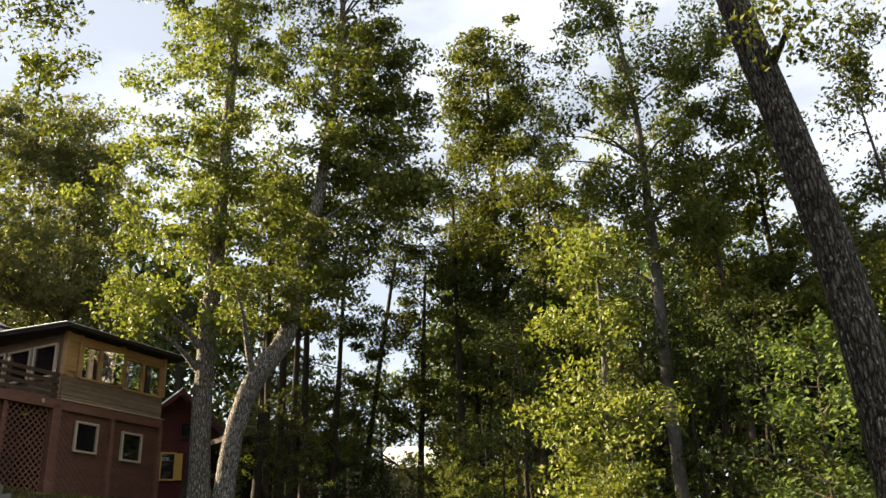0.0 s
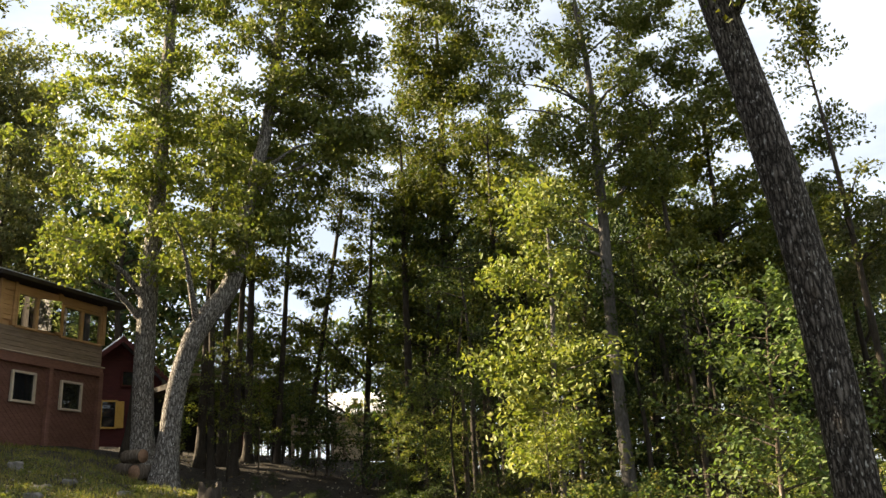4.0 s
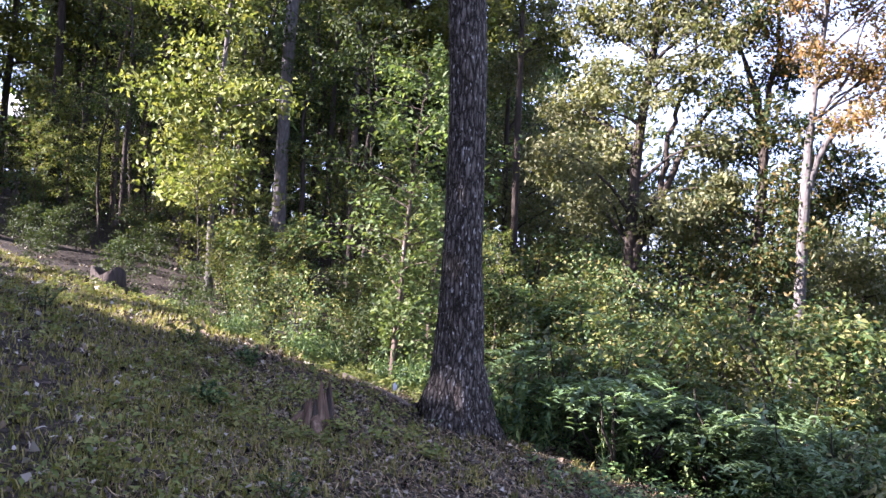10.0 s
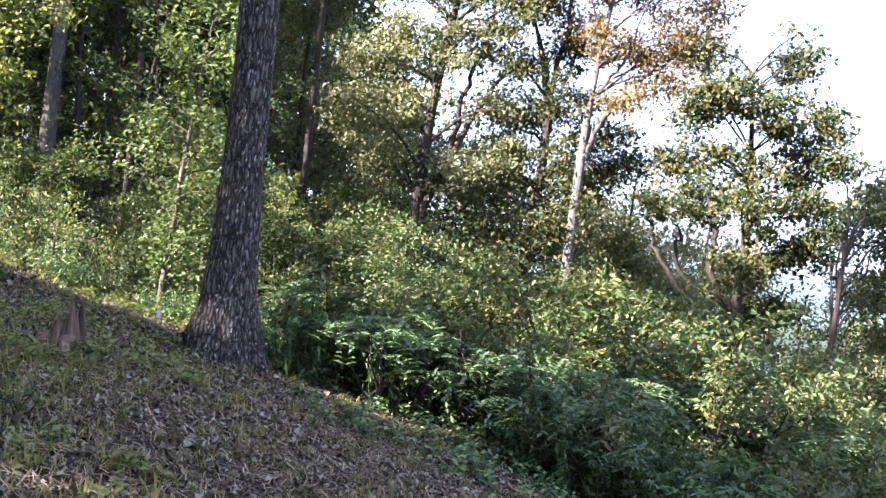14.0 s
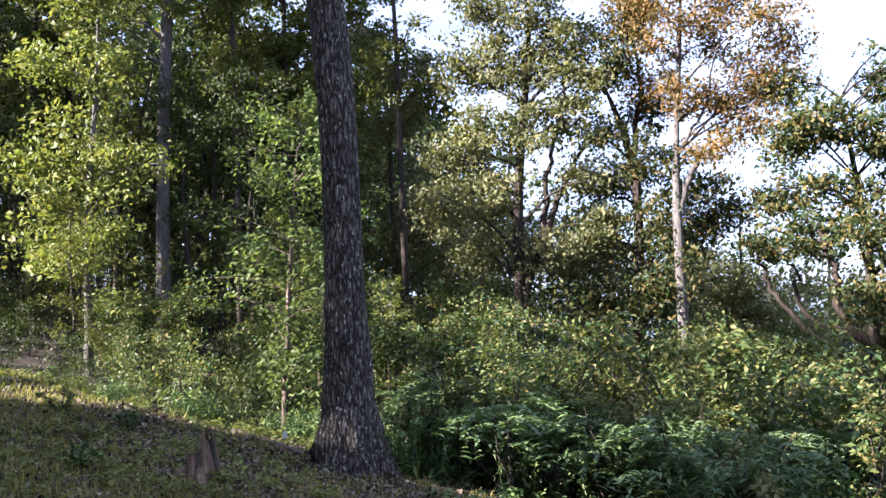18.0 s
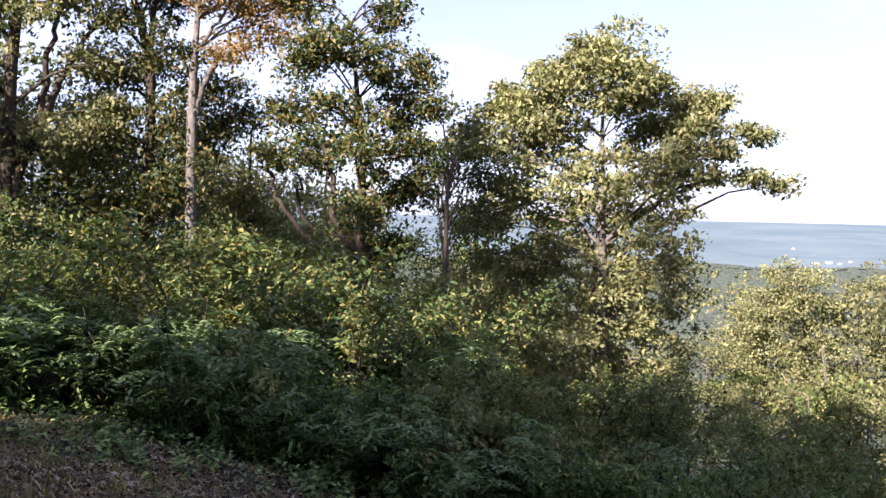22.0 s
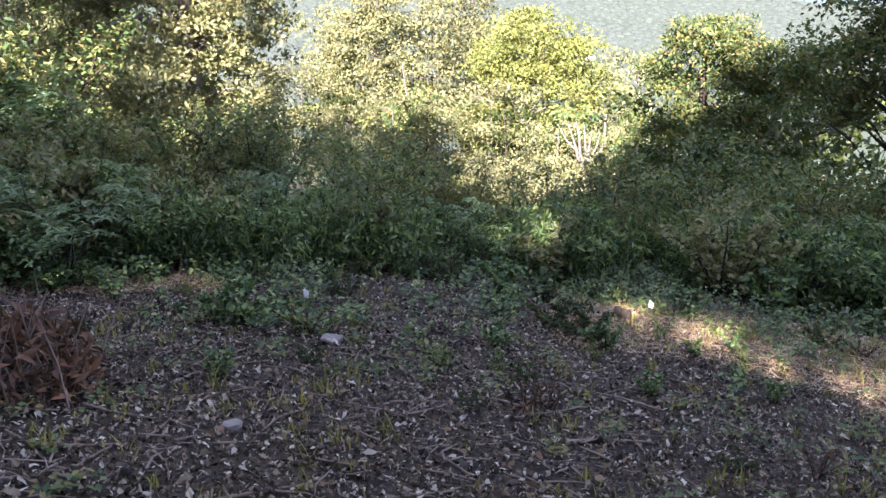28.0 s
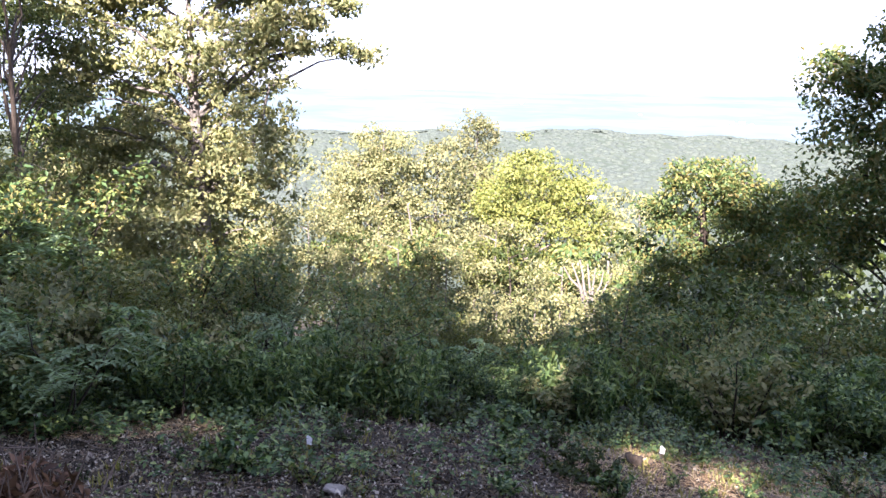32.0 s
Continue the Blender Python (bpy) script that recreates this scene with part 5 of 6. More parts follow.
def glass(name, tint, metal):
    m, n, b = material(name, 0.02, metal, 0.6)
    b.inputs["Base Color"].default_value = (*tint, 1)
    return m


GLASS = glass("dark_window_glass", (0.012, 0.013, 0.014), 0.0)
MIRROR_GLASS = glass("coated_window_glass", (0.55, 0.58, 0.62), 1.0)
P_L, P_R = heading(-65.72, 6.245, 29.0), heading(-59.29, 5.017, 32.3)
along = Vector((P_R.x - P_L.x, P_R.y - P_L.y, 0)).normalized()
LONG = 0.95 * math.hypot(P_R.x - P_L.x, P_R.y - P_L.y)
BASE_Z = 4.5
HOUSE = Matrix.Translation((P_L.x, P_L.y, BASE_Z)) @ Matrix(((along.x, -along.y, 0, 0), (along.y, along.x, 0, 0), (0, 0, 1, 0), (0, 0, 0, 1)))


def house_window(parent, x0, x1, z0, z1, m, frame_mat, panes=1, pane_mat=None, sky_pane=-1):
    """A framed window in the plane y = 0 of m."""
    w = 0.07
    # dark sheet behind the panes takes the place of an unlit room
    win = part("window", slab((x1 - x0, 0.05, z1 - z0), (x0 + x1) / 2, 0.03, (z0 + z1) / 2, m, bevel=0.0), PAINTED_SHADE, parent)
    for x in (x0, x1):
        part("frame", slab((w, 0.1, z1 - z0 + w), x, -0.05, (z0 + z1) / 2, m), frame_mat, win)
    for z in (z0, z1):
        part("frame", slab((x1 - x0 - w, 0.1, w), (x0 + x1) / 2, -0.048, z, m), frame_mat, win)
    step = (x1 - x0) / panes
    for i in range(panes):
        # one pane is turned 22 degrees just to reflect brighter sky
        faces_sky = i == sky_pane
        part("pane", slab((step - w, 0.012, z1 - z0 - w), x0 + step * (i + 0.5), -0.19 if faces_sky else -0.02, (z0 + z1) / 2, m, (0, 0, -22 if faces_sky else 0), bevel=0.0), pane_mat or GLASS, win, "pane turned to mirror the sky" if faces_sky else "")
        if i:
            part("mullion", slab((0.11, 0.1, z1 - z0 - w), x0 + step * i, -0.046, (z0 + z1) / 2, m), frame_mat, win)
    return win


def lattice(x0, x1, z0, z1, m, pitch=0.15):
    """Two layers of crossed diagonal slats."""
    bm = bmesh.new()
    h = z1 - z0
    for layer, sg in ((0, 1), (1, -1)):
        for c in np.arange(x0 - h, x1 + h, pitch * 1.414):
            a, b = (c, c + h) if sg > 0 else (c + h, c)
            lo, hi = z0, z1
            ends = []
            for x, z in ((a, lo), (b, hi)):
                xx = min(max(x, x0), x1)
                ends.append((xx, z + (xx - x) * (1 if (b > a) else -1)))
            (xa, za), (xb, zb) = ends
            if abs(xb - xa) < 0.03 or not (x0 <= (xa + xb) / 2 <= x1) or za > z1 or zb < z0:
                continue
            box(bm, (math.hypot(xb - xa, zb - za), 0.012, 0.04), m @ pose((xa + xb) / 2, -0.02 - 0.014 * layer, (za + zb) / 2, 0, -math.degrees(math.atan2(zb - za, xb - xa)), 0))
    return bm


def build_cabin():
    house = empty("cabin", (0, 0, 0), "two-storey wooden cabin with glazed sunroom over brown lattice", "house")
    m, mid, eave = HOUSE, 2.9, 5.25
    part("wall_lower", slab((LONG, 0.15, mid), LONG / 2, 0.1, mid / 2 - 0.1, m), RED_WOOD, house)
    part("lattice", lattice(0.1, LONG - 0.1, 0.05, mid - 0.15, m), RED_WOOD, house, "diagonal brown lattice")
    for x, w in ((-0.12, 0.34), (LONG * 0.49, 0.16), (LONG - 0.05, 0.18)):
        part("post", slab((w, 0.2, mid + 0.3), x, -0.05, mid / 2 - 0.2, m), RED_WOOD, house)
    for x, w in ((-0.2, 1.1), (LONG * 0.52, 0.8)):
        part("footing", slab((w, 0.4, 0.5), x, 0.0, -0.12, m, bevel=0.03), STONE, house, "pale concrete footing")
    part("beam", slab((LONG + 5.2, 0.14, 0.3), LONG / 2 - 2.6, -0.08, mid - 0.05, m), RED_WOOD, house)
    part("flashing", slab((LONG + 0.1, 0.1, 0.035), LONG / 2, -0.14, mid + 0.13, m), FRAME_PALE, house, "pale drip edge")
    for x0, x1, z0, z1 in ((0.72, 1.6, 1.5, 2.42), (2.72, 3.6, 1.42, 2.34)):
        house_window(house, x0, x1, z0, z1, m @ pose(0, -0.05, 0), FRAME_PALE)
    # upper storey: weathered boards, then windows between tan posts
    for i in range(5):
        part("siding_board", slab((LONG, 0.05, 0.15), LONG / 2, -0.02 - 0.008 * (i % 2), mid + 0.24 + 0.157 * i, m), GREY_BOARD, house)
    z0, z1 = mid + 0.9, eave - 0.28
    for i in range(9):
        part("siding_board", slab((0.5, 0.05, 0.15), 0.3, -0.02 - 0.008 * (i % 2), mid + 1.2 + 0.157 * i, m), TAN_WOOD, house)
    part("wall_upper", slab((LONG, 0.1, eave - mid), LONG / 2, 0.08, (mid + eave) / 2, m), TAN_WOOD, house)
    for x, w in ((0.02, 0.14), (0.54, 0.1), (LONG * 0.53, 0.18), (LONG - 0.05, 0.16)):
        part("post", slab((w, 0.16, eave - mid - 0.9), x, -0.05, (mid + 1 + eave) / 2, m), TAN_WOOD, house)
    house_window(house, 0.64, LONG * 0.5, z0 + 0.05, z1, m @ pose(0, -0.03, 0), TAN_WOOD, 2, MIRROR_GLASS, 1)
    house_window(house, LONG * 0.56, LONG - 0.2, z0 + 0.02, z1 - 0.06, m @ pose(0, -0.03, 0), TAN_WOOD, 2, MIRROR_GLASS)
    part("window_head", slab((LONG, 0.14, 0.26), LONG / 2, -0.02, eave - 0.14, m), TAN_WOOD, house)
    # the side towards the deck
    side = m @ pose(0, 0, 0, 0, 0, -90) @ pose(-4.2, 0, 0)
    part("wall_side", slab((4.2, 0.1, eave - mid), 2.1, 0.06, (mid + eave) / 2, side), GREY_BOARD, house)
    for i in range(3):
        house_window(house, 0.5 + i * 1.2, 1.5 + i * 1.2, mid + 0.95, eave - 0.35, side @ pose(0, -0.02, 0), FRAME_PALE)
    part("roof", slab((LONG + 1.1, 5.4, 0.15), LONG / 2 + 0.05, 2.1, eave + 0.2, m, (2.5, 0, 0), 0.02), DARK_ROOF, house, "low dark roof with deep eaves")
    part("roof_sheet", slab((LONG + 1.2, 5.3, 0.03), LONG / 2 + 0.05, 2.1, eave + 0.295, m, (2.5, 0, 0)), METAL_ROOF, house, "blue-grey metal sheet")
    # deck and what is under it
    part("deck", slab((5.4, 4.2, 0.16), -2.75, 2.1, mid - 0.02, m), RED_WOOD, house)
    for i in range(4):
        part("rail", slab((5.2, 0.04, 0.12), -2.7, -0.02, mid + 0.25 + 0.22 * i, m), DARK_RAIL, house)
    for x in (-0.2, -1.9, -3.6, -5.2):
        part("rail_post", slab((0.1, 0.1, 1.1), x, 0.06, mid + 0.55, m), DARK_RAIL, house)
        part("post", slab((0.16, 0.16, mid + 0.2), x, 0.04, mid / 2 - 0.15, m), RED_WOOD, house)
    part("lattice", lattice(-5.2, -0.2, 0.05, mid - 0.2, m @ pose(0, 0.1, 0)), RED_WOOD, house, "diagonal brown lattice under the deck")
    part("wall_under", slab((0.12, 4.2, mid - 0.1), 0.08, 2.2, mid / 2 - 0.1, m), RED_WOOD, house)
    # near-black sheet paints the shade under the deck
    part("back_wall", slab((5.4, 0.1, mid), -2.75, 1.6, mid / 2, m), PAINTED_SHADE, house)
    part("main_wall", slab((10, 0.2, 6.5), -3.5, 4.5, 3.2, m), DARK_RED, house, "dark log wall behind the deck")
    part("roof_slope", slab((11, 3.8, 0.12), -3.8, 5.6, 6.9, m, (28, 0, 0)), METAL_ROOF, house, "blue-grey metal roof")
    part("porch_lamp", slab((0.1, 0.1, 0.14), -0.75, -0.2, mid - 0.05, m, bevel=0.03), FRAME_PALE, house, "small white lamp")
    part("wall_end", slab((0.12, 4.2, eave), LONG - 0.06, 2.25, eave / 2, m), RED_WOOD, house)


build_cabin()


def build_red_cabin():
    d = 41.0
    house = empty("red_cabin", (0, 0, 0), "dark red log cabin with ochre shutters and metal roof", "house")
    c = heading(-58.4, 6.981, d)
    m = Matrix.Translation((c.x, c.y, c.z - 1.6)) @ Matrix.Rotation(radians(58.9 + 14), 4, "Z")
    bm = bmesh.new()
    half, wall, top = 2.0, 3.6, 5.3
    v = [bm.verts.new(m @ Vector(p)) for p in ((-half, 0, 0), (half, 0, 0), (half, 0, wall), (0, 0, top), (-half, 0, wall), (-half, 6, 0), (half, 6, 0), (half, 6, wall), (0, 6, top), (-half, 6, wall))]
    for f in ((0, 1, 2, 3, 4), (9, 8, 7, 6, 5), (1, 6, 7, 2), (5, 0, 4, 9), (2, 7, 8, 3), (9, 4, 3, 8)):
        bm.faces.new([v[i] for i in f])
    part("log_wall", bm, DARK_RED, house)
    ang = math.degrees(math.atan2(top - wall, half))
    for sg in (-1, 1):
        part("roof_panel", slab((math.hypot(half, top - wall) + 0.5, 6.8, 0.1), sg * (half / 2 + 0.1), 2.9, (wall + top) / 2 + 0.05, m, (0, sg * ang, 0)), METAL_ROOF, house, "pale metal roof")
        part("shutter", slab((0.3, 0.05, 1.2), -0.35 + sg * 0.52, -0.04, 2.0, m), OCHRE, house, "ochre shutter")
        part("barge_board", slab((math.hypot(half, top - wall) + 0.5, 0.08, 0.2), sg * (half / 2 + 0.1), -0.52, (wall + top) / 2 + 0.0, m, (0, sg * ang, 0)), DARK_RED, house)
    house_window(house, -0.68, -0.02, 1.4, 2.6, m, OCHRE)
    house_window(house, 0.15, 0.85, 3.3, 4.0, m, DARK_RED)
    part("foundation", slab((2 * half + 0.2, 6, 1.6), 0, 3.0, -0.75, m, bevel=0.05), STONE, house, "stone foundation")
    part("side_wing", slab((5.5, 4, 3.2), 4.6, 4.5, 1.2, m), DARK_RED, house)
    part("wing_roof", slab((5.9, 4.6, 0.1), 4.7, 4.0, 3.3, m, (14, 0, 0)), METAL_ROOF, house, "pale metal roof")


build_red_cabin()


def build_raised_deck():
    deck = empty("raised_deck", (0, 0, 0), "dark timber deck on tall posts among the trees", "deck")
    a, b = on_ground(-54.5, 35), on_ground(-48.5, 37)
    top = EYE.z + 36 * math.tan(radians(9.2))
    ax = Vector((b.x - a.x, b.y - a.y, 0))
    m = Matrix.Translation((a.x, a.y, 0)) @ Matrix.Rotation(math.atan2(ax.y, ax.x), 4, "Z")
    n = ax.length
    for i in range(6):
        x = n * i / 5
        part("post", slab((0.17, 0.17, top - 2.5), x, 0, (top + 2.5) / 2, m), BARK_DARK, deck)
    part("platform", slab((n + 0.6, 3.5, 0.22), n / 2, 1.7, top, m), BARK_DARK, deck)
    for z in (0.4, 0.7, 1.0):
        part("rail", slab((n + 0.4, 0.05, 0.1), n / 2, -0.05, top + z, m), GREY_BOARD, deck)
    # near-black sheet added for the shade behind the posts
    part("back", slab((n + 0.4, 0.1, 4.5), n / 2, 3.3, top - 2.0, m), PAINTED_SHADE, deck)
    fence = empty("deck_rail", (0, 0, 0), "weathered wooden railing of a far deck", "railing")
    c, e = heading(-47.3, 5.7, 44), heading(-43.9, 5.3, 46)
    fx = Vector((e.x - c.x, e.y - c.y, 0))
    m = Matrix.Translation(c) @ Matrix.Rotation(math.atan2(fx.y, fx.x), 4, "Z")
    for i in range(5):
        part("rail_post", slab((0.12, 0.12, 3.4), fx.length * i / 4, 0, -0.5, m), GREY_BOARD, fence)
    for z in (0.25, 0.6, 0.95):
        part("rail", slab((fx.length, 0.05, 0.14), fx.length / 2, -0.08, z, m), GREY_BOARD, fence)
    far = empty("white_house", (0, 0, 0), "small white-roofed building far behind the trees", "house")
    c = heading(-42.6, 6.1, 62)
    m = Matrix.Translation(c) @ Matrix.Rotation(radians(43), 4, "Z")
    part("wall", slab((4.2, 3, 3.5), 0, 2, -0.4, m), FRAME_PALE, far)
    part("roof", slab((5.0, 3.6, 0.14), 0, 1.2, 2.0, m, (32, 0, 0)), WHITE, far, "white metal roof")


WHITE = grainy("white_metal", [(0.3, (0.7, 0.7, 0.7)), (0.7, (0.82, 0.82, 0.82))], (1, 1, 1), 3, 0.5, 0.05)
build_raised_deck()


# ---- what lies and grows on the clearing ----
LITTER = leafy("dead_leaves", [(0.008, 0.006, 0.004), (0.02, 0.0165, 0.011), (0.05, 0.04, 0.027), (0.035, 0.024, 0.014), (0.1, 0.083, 0.056), (0.125, 0.08, 0.04), (0.2, 0.172, 0.125), (0.34, 0.31, 0.25)], 0.08, 0.7, 0.0)
GRASS = leafy("grass_blades", [(0.07, 0.09, 0.02), (0.12, 0.13, 0.03), (0.2, 0.18, 0.05), (0.28, 0.23, 0.09)], 0.35, 0.6)
TWIG = grainy("dry_twig", [(0.3, (0.06, 0.045, 0.035)), (0.7, (0.18, 0.145, 0.115))], (3, 3, 3), 5, 0.9, 0.3)
CUT_WOOD = grainy("cut_wood", [(0.3, (0.14, 0.075, 0.045)), (0.7, (0.3, 0.18, 0.11))], (6, 6, 6), 7, 0.85, 0.3)


def strewn(rng, n, yaws, near, far, grow=1.0):
    """Random places on the clearing, as far as far(yaw) metres."""
    yaw = rng.uniform(*yaws, n)
    top = far(yaw)
    r = near + (top - near) * rng.uniform(0, 1, n) ** grow
    x, y = r * np.sin(np.radians(yaw)), r * np.cos(np.radians(yaw))
    return np.column_stack([x, y, ground_z(x, y)]), yaw, r


def dead_leaf_arrays(p, sizes, rng):
    """Curled leaves of six points, each bent and torn in its own way."""
    n = len(p)
    shape = np.array([[-0.5, 0, 0], [-0.15, 0.27, 0.1], [0.22, 0.2, 0.06], [0.5, 0, 0], [0.2, -0.22, 0.06], [-0.17, -0.25, 0.1]])
    v = shape + rng.normal(0, 1, (n, 6, 3)) * np.array([0.06, 0.06, 0.09])
    v[:, :, 2] *= rng.uniform(0.4, 3.0, (n, 1))
    v[:, :, 1] *= rng.uniform(0.25, 1.2, (n, 1))
    v *= np.asarray(sizes).reshape(-1, 1, 1)
    turn, nod, roll = rng.uniform(0, 6.283, n), rng.normal(0, 0.4, n), rng.normal(0, 0.55, n)
    y = v[:, :, 1] * np.cos(roll)[:, None] - v[:, :, 2] * np.sin(roll)[:, None]
    z = v[:, :, 1] * np.sin(roll)[:, None] + v[:, :, 2] * np.cos(roll)[:, None]
    x = v[:, :, 0] * np.cos(nod)[:, None] - z * np.sin(nod)[:, None]
    z = v[:, :, 0] * np.sin(nod)[:, None] + z * np.cos(nod)[:, None]
    c, d = np.cos(turn)[:, None], np.sin(turn)[:, None]
    w = np.stack([x * c - y * d, x * d + y * c, z], -1) + p[:, None, :]
    i = np.arange(n)[:, None] * 6
    return w.reshape(-1, 3), np.concatenate([i + np.array([k]) for k in ([0, 1, 5], [1, 2, 5], [2, 4, 5], [2, 3, 4])], 1).reshape(-1, 3)


def litter(n, yaws, near, far, sizes, seed, name, label, grow=0.75):
    rng = np.random.default_rng(seed)
    p, yaw, r = strewn(rng, n, yaws, near, far, grow)
    p[:, 2] += rng.uniform(0.0, 0.03, n)
    me = mesh_of(name, *dead_leaf_arrays(p, sizes[0] * (sizes[1] / sizes[0]) ** (rng.uniform(0, 1, n) ** 1.6), rng))
    tagged(part(name, me, LITTER), label, "leaf litter", kind="stuff")


def blades(centres, heights, rng, per=12, spread=0.05):
    """Tufts of bent grass blades: two triangles each."""
    n = len(centres) * per
    foot = np.repeat(centres, per, axis=0) + np.column_stack([rng.normal(0, spread, (n, 2)), np.zeros(n) - 0.01])
    h = np.repeat(heights, per) * rng.uniform(0.5, 1.1, n)
    a = rng.uniform(0, 2 * math.pi, n)
    lean = rng.uniform(0.15, 0.75, n)
    out = np.column_stack([np.cos(a) * lean, np.sin(a) * lean, np.ones(n)]) * h[:, None]
    side = np.column_stack([-np.sin(a), np.cos(a), np.zeros(n)]) * (0.004 + 0.012 * h[:, None])
    midp = foot + out * 0.55 + np.array([0, 0, 0.08]) * h[:, None]
    tip = foot + out * np.array([1, 1, 0.85])
    v = np.stack([foot - side, midp - side * 0.7, tip, midp + side * 0.7, foot + side], 1).reshape(-1, 3)
    i = np.arange(n)[:, None] * 5
    return v, np.concatenate([i + np.array([[0, 1, 3]]), i + np.array([[1, 2, 3]]), i + np.array([[0, 3, 4]])], 1).reshape(-1, 3)


litter(56000, (-30, 100), 1.3, lambda y: edge_at(y) + 0.6, (0.016, 0.055), 61, "leaf_litter", "grey and brown dead leaves strewn over the clearing")
litter(22000, (-28, 100), 4.2, lambda y: edge_at(y) + 0.4, (0.022, 0.062), 65, "leaf_litter", "pale and dark dead leaves over the middle of the clearing", 0.6)
litter(16000, (-75, -25), 3.0, lambda y: edge_at(y) + 1.0, (0.035, 0.1), 62, "leaf_litter", "dead leaves among the grass of the upper slope")
litter(9000, (-55, -5), 9.0, lambda y: edge_at(y) + 26, (0.06, 0.14), 63, "forest_litter", "brown dead leaves on the floor of the woods")
litter(15000, (-30, 17), 2.4, lambda y: edge_at(y) - 0.2, (0.03, 0.075), 67, "leaf_litter", "dead leaves on the slope below the big oak", 0.7)
litter(46000, (14, 100), 1.4, lambda y: 0 * y + 6.6, (0.013, 0.045), 66, "leaf_litter", "torn dead leaves and shreds close by", 0.7)
litter(1300, (15, 95), 1.4, lambda y: 0 * y + 4.5, (0.035, 0.08), 64, "leaf_litter", "larger dead leaves close by on the slope")

rng = np.random.default_rng(71)
p, yaw, r = strewn(rng, 17000, (-76, -8), 2.6, lambda y: edge_at(y) + 0.8, 0.7)
patch = np.sin(p[:, 0] * 1.1 + 2) * np.sin(p[:, 1] * 0.9) + rng.normal(0, 0.45, len(p)) + np.interp(yaw, [-60, -35, -22, -8], [0.55, 0.45, -0.35, -0.8])
p = p[patch > 0]
tagged(part("grass", mesh_of("grass", *blades(p, rng.uniform(0.04, 0.12, len(p)), rng, 7, 0.06)), GRASS), "patchy yellow-green grass on the upper slope", "grass", kind="stuff")
p, yaw, r = strewn(rng, 3600, (-77, -52), 13.0, lambda y: edge_at(y) + 9, 0.8)
tagged(part("grass", mesh_of("grass", *blades(p, rng.uniform(0.07, 0.18, len(p)), rng, 8, 0.12)), GRASS), "grass below the cabin", "grass", kind="stuff")
p, yaw, r = strewn(rng, 190, (64, 90), 6.2, lambda y: 0 * y + 8.4, 0.8)
tagged(part("grass", mesh_of("grass", *blades(p, rng.uniform(0.05, 0.15, len(p)), rng, 12, 0.05)), GRASS), "thin yellowing grass along the sunlit strip", "grass", kind="stuff")
p, yaw, r = strewn(rng, 520, (-26, 98), 1.8, lambda y: edge_at(y) + 0.3, 0.8)
tagged(part("grass", mesh_of("grass", *blades(p, rng.uniform(0.05, 0.14, len(p)), rng, 14, 0.035)), GRASS), "small grass tufts among dead leaves", "grass", kind="stuff")


def low_weeds(n, yaws, near, far, seed, mat, label, size=(0.03, 0.07), tall=0.12, grow=0.6):
    rng = np.random.default_rng(seed)
    p, yaw, r = strewn(rng, n, yaws, near, far, grow)
    patch = np.sin(p[:, 0] * 1.7 + 1) + np.sin(p[:, 1] * 2.1) + rng.normal(0, 0.6, n)
    p = p[patch > -0.3]
    k = 22
    c = np.repeat(p, k, axis=0) + np.column_stack([rng.normal(0, 0.05, (len(p) * k, 2)), rng.uniform(0.015, tall, len(p) * k)])
    tagged(part("ground_weeds", leaves("ground_weeds", c, rng.uniform(*size, len(c)), rng, 0.7, 0.55), mat), label, "weeds", kind="stuff")


low_weeds(520, (18, 98), 5.2, lambda y: edge_at(y) + 0.8, 81, LEAF["shrub"], "low green weeds near the clearing's edge", tall=0.16)
low_weeds(900, (20, 98), 5.8, lambda y: edge_at(y) + 0.9, 85, LEAF["bush"], "green band of small leafy plants before the shrubs", (0.035, 0.07), 0.26, 0.4)
low_weeds(260, (5, 98), 1.9, lambda y: 0 * y + 6.5, 82, LEAF["mixed"], "scattered low weeds among dead leaves", (0.025, 0.055), 0.1)
low_weeds(1700, (-76, -14), 3.5, lambda y: edge_at(y) + 2.5, 83, LEAF["yellow"], "low yellow-green weeds on the grassy slope", (0.03, 0.07), 0.12)
low_weeds(520, (-8, 34), 6.4, lambda y: edge_at(y) + 1.0, 84, LEAF["bush"], "low green creepers below the shrubs", (0.04, 0.08), 0.2)

rng = np.random.default_rng(91)
p, yaw, r = strewn(rng, 2300, (-40, 98), 1.6, lambda y: edge_at(y) - 0.3, 0.8)
specs = []
for q in p:
    a, n = rng.uniform(0, 6.28), rng.uniform(0.08, 0.22) + 0.3 * rng.uniform(0, 1) ** 4
    e = np.array([math.cos(a), math.sin(a), 0]) * n
    pts = np.array([q - e / 2, q + rng.normal(0, 0.02, 3), q + e / 2])
    pts[:, 2] = ground_z(pts[:, 0], pts[:, 1]) + rng.uniform(0.01, 0.03)
    specs.append((pts, np.array([0.007, 0.006, 0.003]) * rng.uniform(0.5, 1.1)))
tagged(part("twigs", tubes("twigs", specs, 5), TWIG), "dry twigs lying among the leaves", "twigs", kind="stuff")


